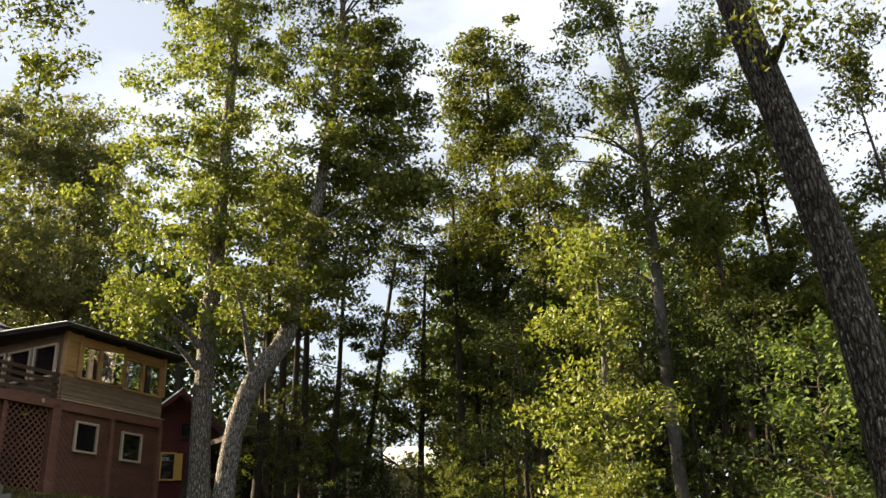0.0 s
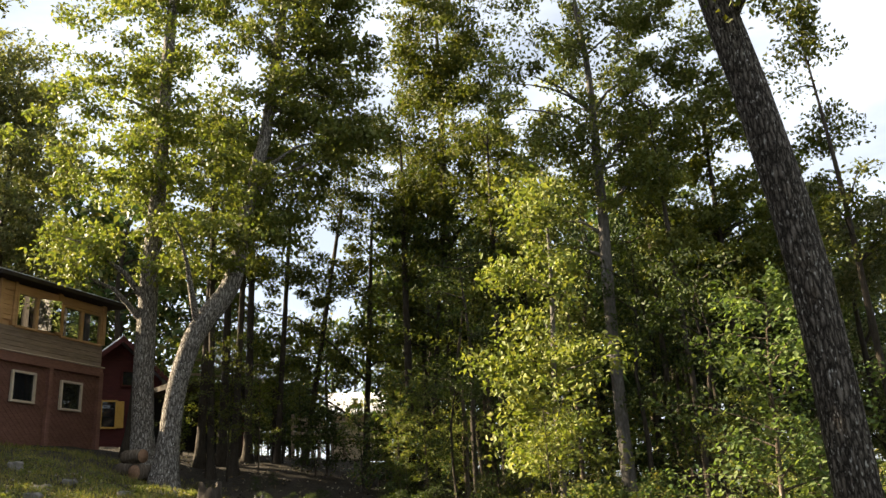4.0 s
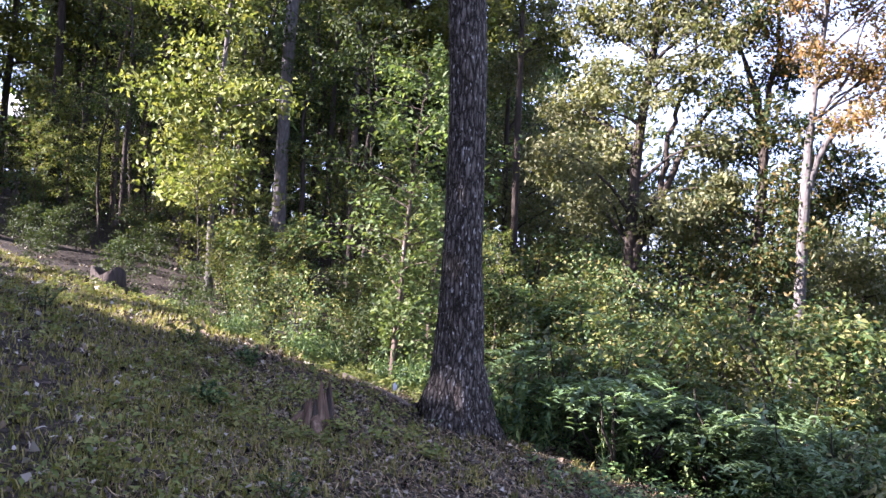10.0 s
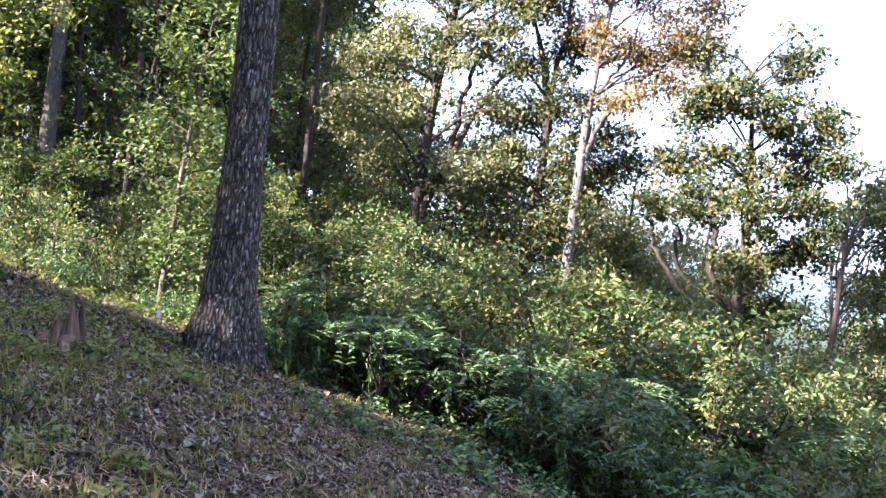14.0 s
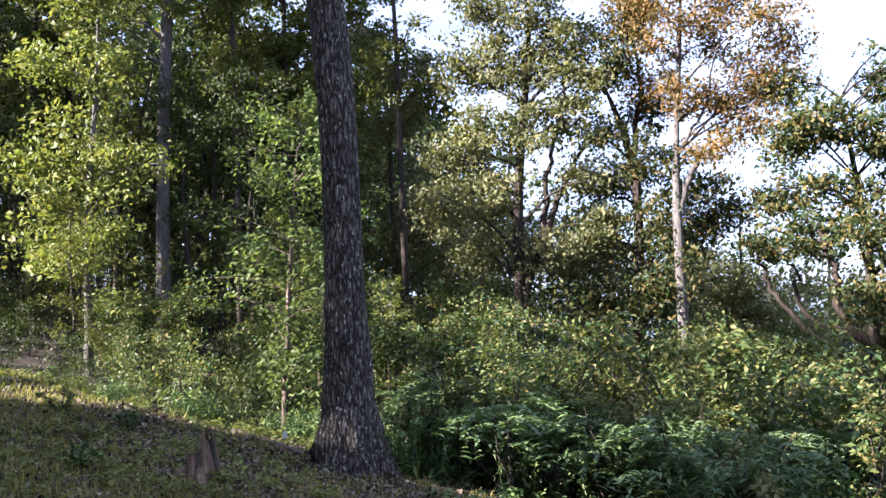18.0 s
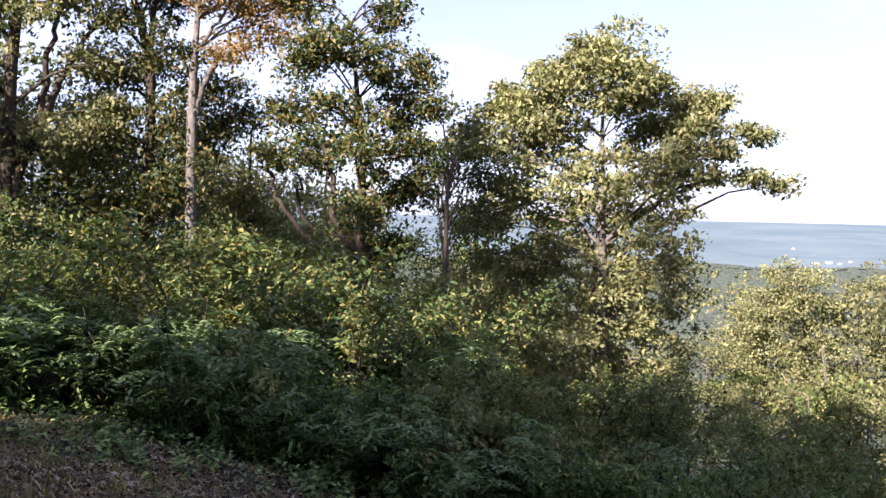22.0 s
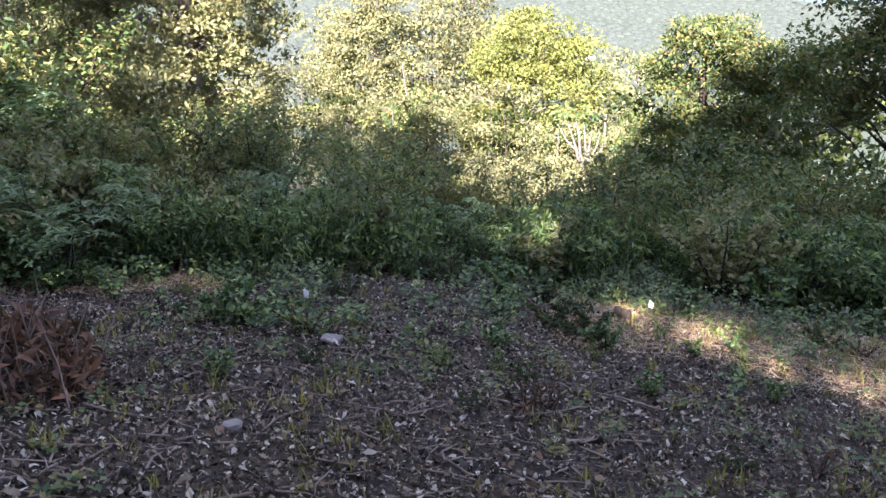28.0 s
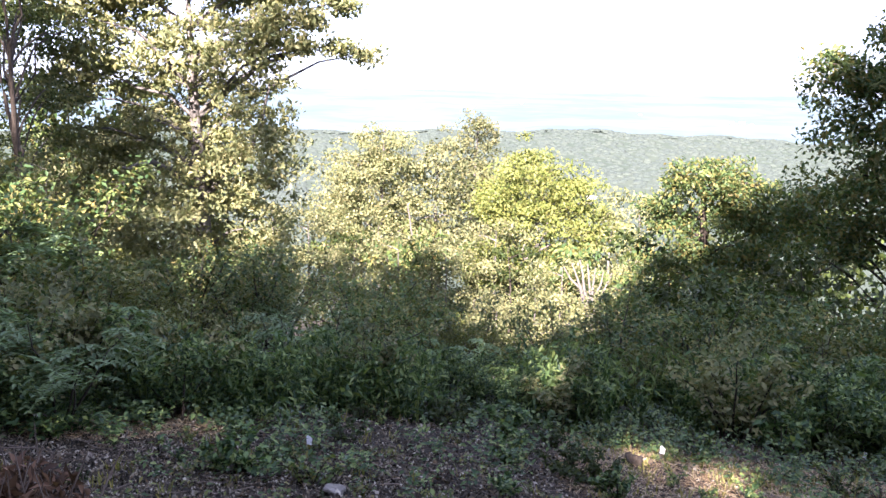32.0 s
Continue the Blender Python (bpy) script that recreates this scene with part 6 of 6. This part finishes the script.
def stick(name, yaw, d, length, turn, r, bend, label):
    c = on_ground(yaw, d)
    t = np.linspace(-0.5, 0.5, 8)
    a = radians(turn)
    x = c.x + t * length * math.cos(a) - bend * np.cos(t * 3) * math.sin(a)
    y = c.y + t * length * math.sin(a) + bend * np.cos(t * 3) * math.cos(a)
    pts = np.column_stack([x, y, ground_z(x, y) + r * 0.8])
    tagged(part(name, tubes(name, [(pts, np.linspace(r, r * 0.4, 8))], 7, 0.12, np.random.default_rng(int(d * 10))), TWIG), label, "stick")


stick("stick", 67.5, 4.0, 0.55, -40, 0.016, 0.05, "crooked fallen stick on dead leaves")
stick("stick", 38.0, 4.6, 0.9, 10, 0.012, 0.04, "thin fallen stick on dead leaves")
stick("stick", 41.0, 2.9, 0.7, -20, 0.012, 0.05, "bent twig close by on the ground")
stick("stick", -14.5, 7.2, 1.5, -25, 0.02, 0.06, "fallen branch on the slope below the big oak")
stick("stick", -18.6, 8.9, 1.1, -30, 0.045, 0.04, "pale weathered branch beside the oak")
stick("stick", 80.0, 7.0, 1.2, -60, 0.018, 0.1, "fallen branch near the clearing's edge")


STRAW = leafy("dry_straw", [(0.1, 0.065, 0.035), (0.17, 0.105, 0.055), (0.27, 0.195, 0.1), (0.36, 0.29, 0.175)], 0.1, 0.7, 0.0)


def straw(n, yaws, near, far, seed, label):
    """Dry blades and stalks lying flat on the ground."""
    rng = np.random.default_rng(seed)
    p, yaw, r = strewn(rng, n, yaws, near, far, 0.75)
    a, k = rng.uniform(0, 2 * math.pi, n), rng.uniform(0.02, 0.085, n)
    out = np.column_stack([np.cos(a) * k, np.sin(a) * k, np.zeros(n)])
    side = np.column_stack([-np.sin(a), np.cos(a), np.zeros(n)]) * rng.uniform(0.0015, 0.004, (n, 1))
    ends = [p - out, p + rng.normal(0, 0.012, (n, 3)), p + out]
    for e in ends:
        e[:, 2] = ground_z(e[:, 0], e[:, 1]) + rng.uniform(0.012, 0.05, n)
    v = np.stack([ends[0] - side, ends[1] - side, ends[2], ends[1] + side, ends[0] + side], 1).reshape(-1, 3)
    i = np.arange(n)[:, None] * 5
    f = np.concatenate([i + np.array([[0, 1, 3]]), i + np.array([[1, 2, 3]]), i + np.array([[0, 3, 4]])], 1).reshape(-1, 3)
    tagged(part("dry_straw", mesh_of("dry_straw", v, f), STRAW), label, "straw", kind="stuff")


straw(9000, (-38, 10), 2.2, lambda y: edge_at(y) - 0.1, 92, "dry straw and stalks strewn over the slope")
straw(6000, (-32, 20), 2.8, lambda y: edge_at(y) - 0.3, 99, "sparse dry straw and stalks below the big oak")
straw(4000, (-72, -34), 3.0, lambda y: edge_at(y) + 0.5, 93, "dry straw among the grass of the upper slope")
straw(9000, (62, 92), 6.0, lambda y: 0 * y + 8.4, 94, "dry tan grass and stalks in the sunlit strip")
straw(2200, (25, 38), 6.5, lambda y: 0 * y + 7.6, 98, "dry tan grass in a small sunlit patch")
rng = np.random.default_rng(95)
p, yaw, r = strewn(rng, 420, (-36, 6), 2.4, lambda y: edge_at(y) - 0.3, 0.8)
tagged(part("grass", mesh_of("grass", *blades(p, rng.uniform(0.05, 0.13, len(p)), rng, 18, 0.05)), GRASS), "yellow-green grass tufts on the littered slope", "grass", kind="stuff")


def rosette(yaw, d, size, seed, label):
    """A low plant with a ring of broad, felted leaves."""
    rng = np.random.default_rng(seed)
    thing = empty("rosette_plant", on_ground(yaw, d), label, "plant")
    for i in range(15):
        a, up = i * 2.4, 0.25 + 0.05 * i
        w, n = rng.uniform(0.3, 0.38), size * rng.uniform(0.75, 1.1) * (1 - 0.03 * i)
        t = np.linspace(0, 1, 6)
        wide = n * w * np.sin(np.pi * np.clip(t * 0.93 + 0.07, 0, 1)) ** 0.8 * 0.5
        rise = n * (up * np.sin(t * 2.2) - 0.15 * t * t)
        v = np.concatenate([np.column_stack([t * n, sg * wide, rise + 0.12 * abs(sg) * wide + 0.03]) for sg in (-1, 0, 1)])
        c, q = math.cos(a), math.sin(a)
        v = np.column_stack([v[:, 0] * c - v[:, 1] * q, v[:, 0] * q + v[:, 1] * c, v[:, 2]])
        k = np.arange(5)
        f = np.concatenate([np.stack([o + k, o + k + 1, o + k + 7, o + k + 6], -1) for o in (0, 6)])
        part("leaf", mesh_of("leaf", v, f), FELT, thing)


FELT = leafy("felted_grey_leaf", [(0.085, 0.1, 0.06), (0.11, 0.13, 0.08), (0.14, 0.16, 0.105)], 0.15, 0.8)
rosette(-16.6, 3.85, 0.14, 96, "low grey-green plant with broad felted leaves")
rosette(-14.2, 8.1, 0.14, 97, "small grey-green broad-leaved plant below the oak")
BARK_STUMP = grainy("weathered_red_brown_wood", [(0.3, (0.03, 0.019, 0.013)), (0.55, (0.13, 0.086, 0.056)), (0.8, (0.32, 0.235, 0.16))], (9, 9, 2), 8, 0.9, 0.8, 2)


def stump(yaw, d, h, r, seed, label, mat=BARK, jag=0.5):
    """A broken stump: an uneven ring, hollow on top, with flared roots."""
    rng = np.random.default_rng(seed)
    c = on_ground(yaw, d)
    thing = empty("stump", c, label, "stump")
    n, v, f = 18, [], []
    a = np.linspace(0, 2 * math.pi, n, endpoint=False)
    wob = 1 + 0.18 * np.sin(a * 3 + seed) + rng.normal(0, 0.05, n)
    crest = h * (1 - jag * (0.35 + 0.65 * rng.uniform(0, 1, n)) * (0.5 + 0.5 * np.sin(a * 2 + seed)))
    for k, (rr, zz) in enumerate(((1.7, -0.12), (1.25, 0.12), (1.0, 0.45), (0.95, 1.0), (0.72, 0.96), (0.6, 0.4))):
        z = np.full(n, -0.12) if k == 0 else crest * zz
        v.append(np.column_stack([np.cos(a) * r * rr * wob, np.sin(a) * r * rr * wob, z]))
    i = np.arange(n)
    for k in range(5):
        f.append(np.stack([k * n + i, k * n + (i + 1) % n, (k + 1) * n + (i + 1) % n, (k + 1) * n + i], -1))
    part("stump_wood", mesh_of("stump_wood", np.concatenate(v), np.concatenate(f)), mat, thing)
    part("heartwood", tubes("heartwood", [([(0, 0, h * 0.05), (0, 0, h * 0.2), (0.01, 0, h * 0.28)], [r * 0.62, r * 0.6, r * 0.05])], 12, 0.1, rng), mat if jag > 0.6 else CUT_WOOD, thing, "rotten brown heartwood")
    return thing


stump(-52.8, 16.3, 0.42, 0.2, 3, "cut stump among weeds at the woods' edge", BARK_DARK)
stump(-49.8, 15.6, 0.4, 0.08, 4, "thin pale broken stump", BARK_PALE)
stump(-36.2, 13.6, 0.45, 0.25, 5, "wide dark rotting stump at the woods' edge", BARK_DARK)
stump(-7.6, 9.6, 0.3, 0.08, 7, "small reddish cut stump below the oak", BARK_STUMP, 0.7)
stump(67.2, 7.2, 0.12, 0.08, 8, "small dark stump near the edge", BARK_DARK)


def splintered_stump(yaw, d, h, r, seed, label):
    """A rotten stump: upright splinters round a hollow, and spreading roots."""
    rng = np.random.default_rng(seed)
    thing = empty("stump", on_ground(yaw, d), label, "stump")
    for i in range(15):
        a = i * 2 * math.pi / 15 + rng.uniform(-0.1, 0.1)
        out = np.array([math.cos(a), math.sin(a), 0.0])
        top = h * (0.5 + 0.5 * max(0, math.cos(a + 0.3))) * rng.uniform(0.72, 1.12)
        pts = [out * r * k + np.array([0, 0, z]) for k, z in ((1.35, -0.1), (1.1, 0.03), (0.98, top * 0.5), (0.9, top))]
        part("splinter", tubes("splinter", [(np.array(pts), np.array([0.045, 0.042, 0.034, 0.008]))], 6, 0.15, rng), BARK_DARK if i % 3 == 0 else BARK_STUMP, thing)
    for a in (2.9, 3.9, 5.2, 0.9):
        out = np.array([math.cos(a), math.sin(a), 0.0])
        n = rng.uniform(0.16, 0.3)
        pts = [out * k + np.array([0, 0, z]) for k, z in ((r * 0.7, 0.1), (r + n * 0.35, 0.03), (r + n, -0.07))]
        part("root", tubes("root", [(np.array(pts), np.array([0.06, 0.045, 0.015]))], 7, 0.12, rng), BARK_STUMP, thing)
    part("heartwood", tubes("heartwood", [([(0, 0, -0.05), (0, 0, h * 0.18), (0.01, 0, h * 0.22)], [r, r * 0.95, r * 0.1])], 12, 0.12, rng), CUT_WOOD, thing, "rotten brown heartwood")


splintered_stump(-22.7, 7.1, 0.4, 0.115, 6, "jagged brown broken stump on the slope")


def log(yaw, d, length, r, turn, lift, label):
    c = on_ground(yaw, d)
    thing = empty("log", (c.x, c.y, c.z + r * 0.9 + lift), label, "log", "cut logs")
    thing.rotation_euler = (0, 0, radians(turn))
    rng = np.random.default_rng(int(yaw * -7))
    part("bark", tubes("bark", [([(-length / 2, 0, 0), (0, 0, 0.01), (length / 2, 0, 0)], [r, r * 1.02, r * 0.97])], 14, 0.05, rng), BARK, thing)
    for sg in (-1, 1):
        part("cut_end", tubes("cut_end", [([(sg * (length / 2 - 0.02), 0, 0), (sg * (length / 2 + 0.004), 0, 0), (sg * (length / 2 + 0.006), 0, 0)], [r * 0.94, r * 0.93, 0.002])], 14), CUT_WOOD, thing, "pale sawn end")


log(-57.6, 24.6, 0.5, 0.2, 20, 0.0, "short cut log by the bent oak")
log(-56.9, 24.2, 0.45, 0.22, 100, 0.0, "short cut log leaning by the bent oak")
log(-57.3, 24.4, 0.65, 0.19, 10, 0.38, "pale cut log lying on two others")


def flag(yaw, d, h, turn, label):
    """A survey flag: a wire with a folded white square."""
    c = on_ground(yaw, d)
    thing = empty("marker_flag", c, label, "flag", "marker flags")
    part("wire", tubes("wire", [([(0, 0, -0.05), (0.005, 0, h * 0.6), (0.0, 0, h)], [0.0025, 0.002, 0.002])], 5), TWIG, thing)
    bm = bmesh.new()
    a = radians(turn)
    w = 0.05
    pts = [(0, 0, h), (0.5 * w * math.cos(a), 0.5 * w * math.sin(a) + 0.012, h + 0.012), (w * math.cos(a), w * math.sin(a), h - 0.02), (0.85 * w * math.cos(a), 0.85 * w * math.sin(a), h - 0.075), (0.4 * w * math.cos(a), 0.4 * w * math.sin(a) + 0.01, h - 0.065), (0, 0, h - 0.07)]
    vs = [bm.verts.new(q) for q in pts]
    bm.faces.new((vs[0], vs[1], vs[4], vs[5]))
    bm.faces.new((vs[1], vs[2], vs[3], vs[4]))
    bmesh.ops.solidify(bm, geom=bm.faces[:], thickness=0.002)
    part("flag", bm, WHITE, thing, "white plastic flag")


for yaw, d, h, turn in ((-17.5, 8.3, 0.26, 40), (43.6, 6.2, 0.16, -30), (68.9, 7.5, 0.17, -60), (26.0, 6.8, 0.16, 20), (81.6, 9.6, 0.2, -40), (86.1, 8.1, 0.18, -50)):
    flag(yaw, d, h, turn, "small white marker flag on a wire in the ground")


def rock(yaw, d, size, seed, label, sink=0.25, lift=0.0, name="stone"):
    rng = np.random.default_rng(seed)
    bm = bmesh.new()
    bmesh.ops.create_icosphere(bm, subdivisions=3, radius=1.0)
    off = rng.uniform(0, 50, 3)
    for v in bm.verts:
        k = noise.noise(v.co * 1.1 + Vector(off)) * 0.35 + noise.noise(v.co * 3.1 + Vector(off)) * 0.1
        c = Vector([max(min(q, 0.72), -0.72) for q in v.co])
        v.co = Vector((c.x * size[0], c.y * size[1], c.z * size[2])) * (1 + k)
    ob = part(name, bm, STONE)
    c = on_ground(yaw, d)
    ob.matrix_world = Matrix.Translation((c.x, c.y, c.z + size[2] * (0.6 - sink) + lift)) @ Matrix.Rotation(rng.uniform(0, 6), 4, "Z")
    return tagged(ob, label, "stone", "stones of the slope")


for i, (yaw, d, s, lift) in enumerate(((-70.6, 23, (0.9, 0.6, 0.5), 0.0), (-69.0, 22.6, (0.35, 0.4, 0.45), 0.0), (-70.3, 23.2, (0.6, 0.5, 0.16), 0.62), (-72.0, 23.4, (0.8, 0.6, 0.3), 0.55), (-71.2, 23.6, (0.5, 0.4, 0.14), 1.0), (-68.2, 23.2, (0.3, 0.25, 0.2), 0.0))):
    rock(yaw, d, s, 200 + i, "grey stone of a dry-laid heap by the deck", 0.2, lift)
for i, (yaw, d, r) in enumerate(((-62.5, 17, 0.17), (-60.3, 15, 0.16), (-58, 17.5, 0.13), (-64, 20, 0.2), (-50, 9.5, 0.1), (-55, 12, 0.12), (-12, 8.3, 0.05), (45.6, 5.2, 0.07), (-46, 10, 0.1), (38, 3.6, 0.05), (-57.5, 13.5, 0.1), (-59, 12.5, 0.12), (-63, 15.5, 0.14), (-61, 19, 0.15), (-53, 10.5, 0.09), (-56, 16, 0.12), (-51.5, 13, 0.1), (-66, 18, 0.16), (-48, 12, 0.08))):
    rock(yaw, d, (r * 1.3, r, r * 0.7), 230 + i, "pale stone lying in the grass" if yaw < -20 else "small pale stone among dead leaves")


def brush_pile(yaw, d):
    """Dead stems and curled brown leaves."""
    rng = np.random.default_rng(303)
    c = on_ground(yaw, d)
    thing = empty("brush_pile", c, "heap of cut stems with curled brown leaves", "brush")
    specs = []
    for i in range(60):
        a, r = rng.uniform(0, 6.28), rng.uniform(0.05, 0.45)
        foot = np.array([math.cos(a) * r, math.sin(a) * r, 0.0])
        tip = foot * rng.uniform(0.2, 1.3) + np.array([rng.normal(0, 0.12), rng.normal(0, 0.12), rng.uniform(0.15, 0.5)])
        specs.append((np.array([foot, (foot + tip) / 2 + rng.normal(0, 0.03, 3), tip]), [0.006, 0.005, 0.002]))
    tagged(part("woody_frame", tubes("woody_frame", specs, 5), TWIG, thing), kind="stuff")
    n = 900
    q = unit(rng, n) * rng.uniform(0.3, 1, (n, 1)) ** 0.5 * np.array([0.42, 0.42, 0.4])
    q[:, 2] = np.abs(q[:, 2])
    part("dead_leaves", leaves("dead_leaves", q, rng.uniform(0.05, 0.12, n), rng, 0.1, 0.35), BROWN_LEAF, thing)


BROWN_LEAF = leafy("curled_brown_leaves", [(0.03, 0.018, 0.012), (0.055, 0.032, 0.02), (0.1, 0.055, 0.032), (0.17, 0.1, 0.06)], 0.15, 0.7)
brush_pile(24.4, 4.3)

clumps = [
    shrub("low_plant", 0.34, LEAF["shrub"], "low leafy green plant growing from dead leaves", 331, on_ground(38.9, 5.6), "low plants", 260, 0.07, 0.8, 8),
    shrub("low_plant", 0.3, LEAF["dark"], "low dark green plant among dead leaves", 332, on_ground(64.6, 6.3), "low plants", 240, 0.06, 1.0, 8),
    shrub("dry_weed", 0.24, BROWN_LEAF, "dry dark weed standing among dead leaves", 333, on_ground(60.5, 4.3), "low plants", 160, 0.03, 0.7, 9),
    shrub("low_plant", 0.28, LEAF["mixed"], "low plant with yellowing leaves", 334, on_ground(44.0, 5.4), "low plants", 220, 0.05, 0.8, 8),
]
for k, yaw, d, sc in ((0, 66.4, 6.1, 0.8), (1, 63.2, 6.5, 0.9), (0, 37.4, 5.7, 0.8), (1, 78.8, 9.6, 1.6), (3, 53.8, 5.0, 0.6), (2, 62.0, 4.4, 0.8), (0, 75, 6.6, 0.5), (0, 27, 6.6, 0.7), (0, 58, 7.8, 1.1), (1, 62, 6.6, 0.8), (1, 33, 7.3, 0.9), (3, 53, 5.2, 0.5), (3, 49, 7.6, 0.9), (2, 82, 4.2, 0.8), (2, 76, 5.1, 0.5), (0, 72, 7.9, 1.0), (3, 80, 7.7, 0.9), (0, -27, 8.8, 0.8), (3, -31, 9.2, 1.1), (3, -24.5, 5.0, 0.8), (0, 46, 8.0, 1.3), (1, 53, 8.2, 1.2), (3, 66, 8.2, 1.2), (0, 77, 9.0, 1.5), (3, -40, 10, 1.1), (0, -47, 12, 1.1), (0, -30, 7.0, 0.7)):
    copy_thing(clumps[k], Matrix.Translation(on_ground(yaw, d)) @ Matrix.Rotation(yaw, 4, "Z") @ Matrix.Scale(sc, 4))
rng = np.random.default_rng(340)
for _ in range(85):
    yaw = rng.uniform(14, 98)
    d = 3.2 + (float(edge_at(yaw)) - 2.8) * rng.uniform(0, 1) ** 0.55
    k = (0, 0, 1, 3, 3, 2)[rng.integers(6)]
    copy_thing(clumps[k], Matrix.Translation(on_ground(yaw, d)) @ Matrix.Rotation(rng.uniform(0, 6.28), 4, "Z") @ Matrix.Scale(rng.uniform(0.3, 0.6) + 0.5 * max(d - 6, 0) / 3, 4))



# ---- broken tree, far woods and roofs in the valley ----
def broken_tree():
    thing = empty("broken_tree", on_ground(63.2, 28), "broken pale tree top with bare splintered limbs", "tree")
    b = np.array(thing.location)
    rng = np.random.default_rng(404)
    for i in range(7):
        tip = np.array(heading(61.6 + 0.55 * i, -11.6 - 0.25 * abs(i - 2), 28 + rng.uniform(-0.6, 0.6)))
        p, r = bough(np.array(heading(63.6, -15.5, 28)) - b, tip - b, 0.09, 0.02, rng, 0.03)
        part("limb", tubes("limb", [(p, r)], 6, 0.1, rng), BARK_PALE, thing)
    part("trunk", tubes("trunk", [(np.array([[0, 0, -0.2], [0.1, 0, 1.5], np.array(heading(63.6, -15.4, 28)) - b]), [0.2, 0.17, 0.12])], 8, 0.1, rng), BARK_PALE, thing)


broken_tree()


def far_woods():
    """Rounded tree tops on the ridge and the slope below it, each a small uneven dome."""
    rng = np.random.default_rng(505)
    n = 6500
    yaw, r = rng.uniform(38, 84, n), np.sqrt(rng.uniform(620 ** 2, 1560 ** 2, n))
    keep = ~((r < 900) & (np.abs(yaw - 66 - 3 * np.sin(r * 0.02)) < 7))
    yaw, r = yaw[keep], r[keep]
    n = len(r)
    x, y = r * np.sin(np.radians(yaw)), r * np.cos(np.radians(yaw))
    z = ground_z(x, y)
    a = np.linspace(0, 2 * math.pi, 5, endpoint=False)
    rad = rng.uniform(4.5, 8.5, n)
    v = []
    for ring, up in ((1.0, -0.25), (0.68, 0.5)):
        k = rad[:, None] * ring * rng.uniform(0.8, 1.2, (n, 5))
        v.append(np.stack([x[:, None] + k * np.cos(a), y[:, None] + k * np.sin(a), z[:, None] + 0.42 * rad[:, None] * up * rng.uniform(0.85, 1.15, (n, 5))], -1))
    top = np.stack([x, y, z + rad * 0.34], -1)[:, None]
    v = np.concatenate(v + [top], 1).reshape(-1, 3)
    i = np.arange(5)
    j = (i + 1) % 5
    tri = np.concatenate([np.stack([i, j, 5 + j], -1), np.stack([i, 5 + j, 5 + i], -1), np.stack([5 + i, 5 + j, np.full(5, 10)], -1)])
    f = (np.arange(n)[:, None, None] * 11 + tri[None]).reshape(-1, 3)
    me = mesh_of("far_woods", v, f)
    me.polygons.foreach_set("use_smooth", np.ones(len(me.polygons), bool))
    tagged(part("far_woods", me, HAZED_RIDGE), "wooded ridge across the valley, colour greyed for haze", "woods", kind="stuff")


# tree-top greens dulled towards grey, standing in for haze over the valley
HAZED_RIDGE = leafy("hazed_ridge_tops", [(0.033, 0.043, 0.036), (0.038, 0.049, 0.04), (0.042, 0.053, 0.042), (0.047, 0.058, 0.045)], 0.0, 1.0)
far_woods()


def far_building(yaw, d, w, mat, label):
    x, y = d * math.sin(radians(yaw)), d * math.cos(radians(yaw))
    z = float(ground_z(x, y))
    thing = empty("far_building", (x, y, z), label, "building", "far buildings")
    thing.rotation_euler = (0, 0, radians(-yaw))
    part("wall", slab((w, w * 0.5, w * 0.22), 0, 0, w * 0.1, bevel=0.0), mat, thing)
    part("roof", slab((w * 1.05, w * 0.56, w * 0.07), 0, 0, w * 0.24, turn=(6, 0, 0), bevel=0.0), WHITE, thing)


for yaw, d, w in ((50.2, 2300, 15), (50.9, 2320, 20), (51.5, 2280, 13), (52.1, 2350, 11), (66.2, 3000, 14), (72.0, 2700, 15), (72.6, 2750, 20), (73.2, 2680, 14), (48.8, 2900, 12), (55.0, 3300, 14), (58.3, 3600, 13), (69.2, 2500, 10)):
    far_building(yaw, d, w * 0.75, FRAME_PALE, "pale far building on the plain")
far_building(63.3, 800, 9, FRAME_PALE, "small pale house below the wooded ridge")
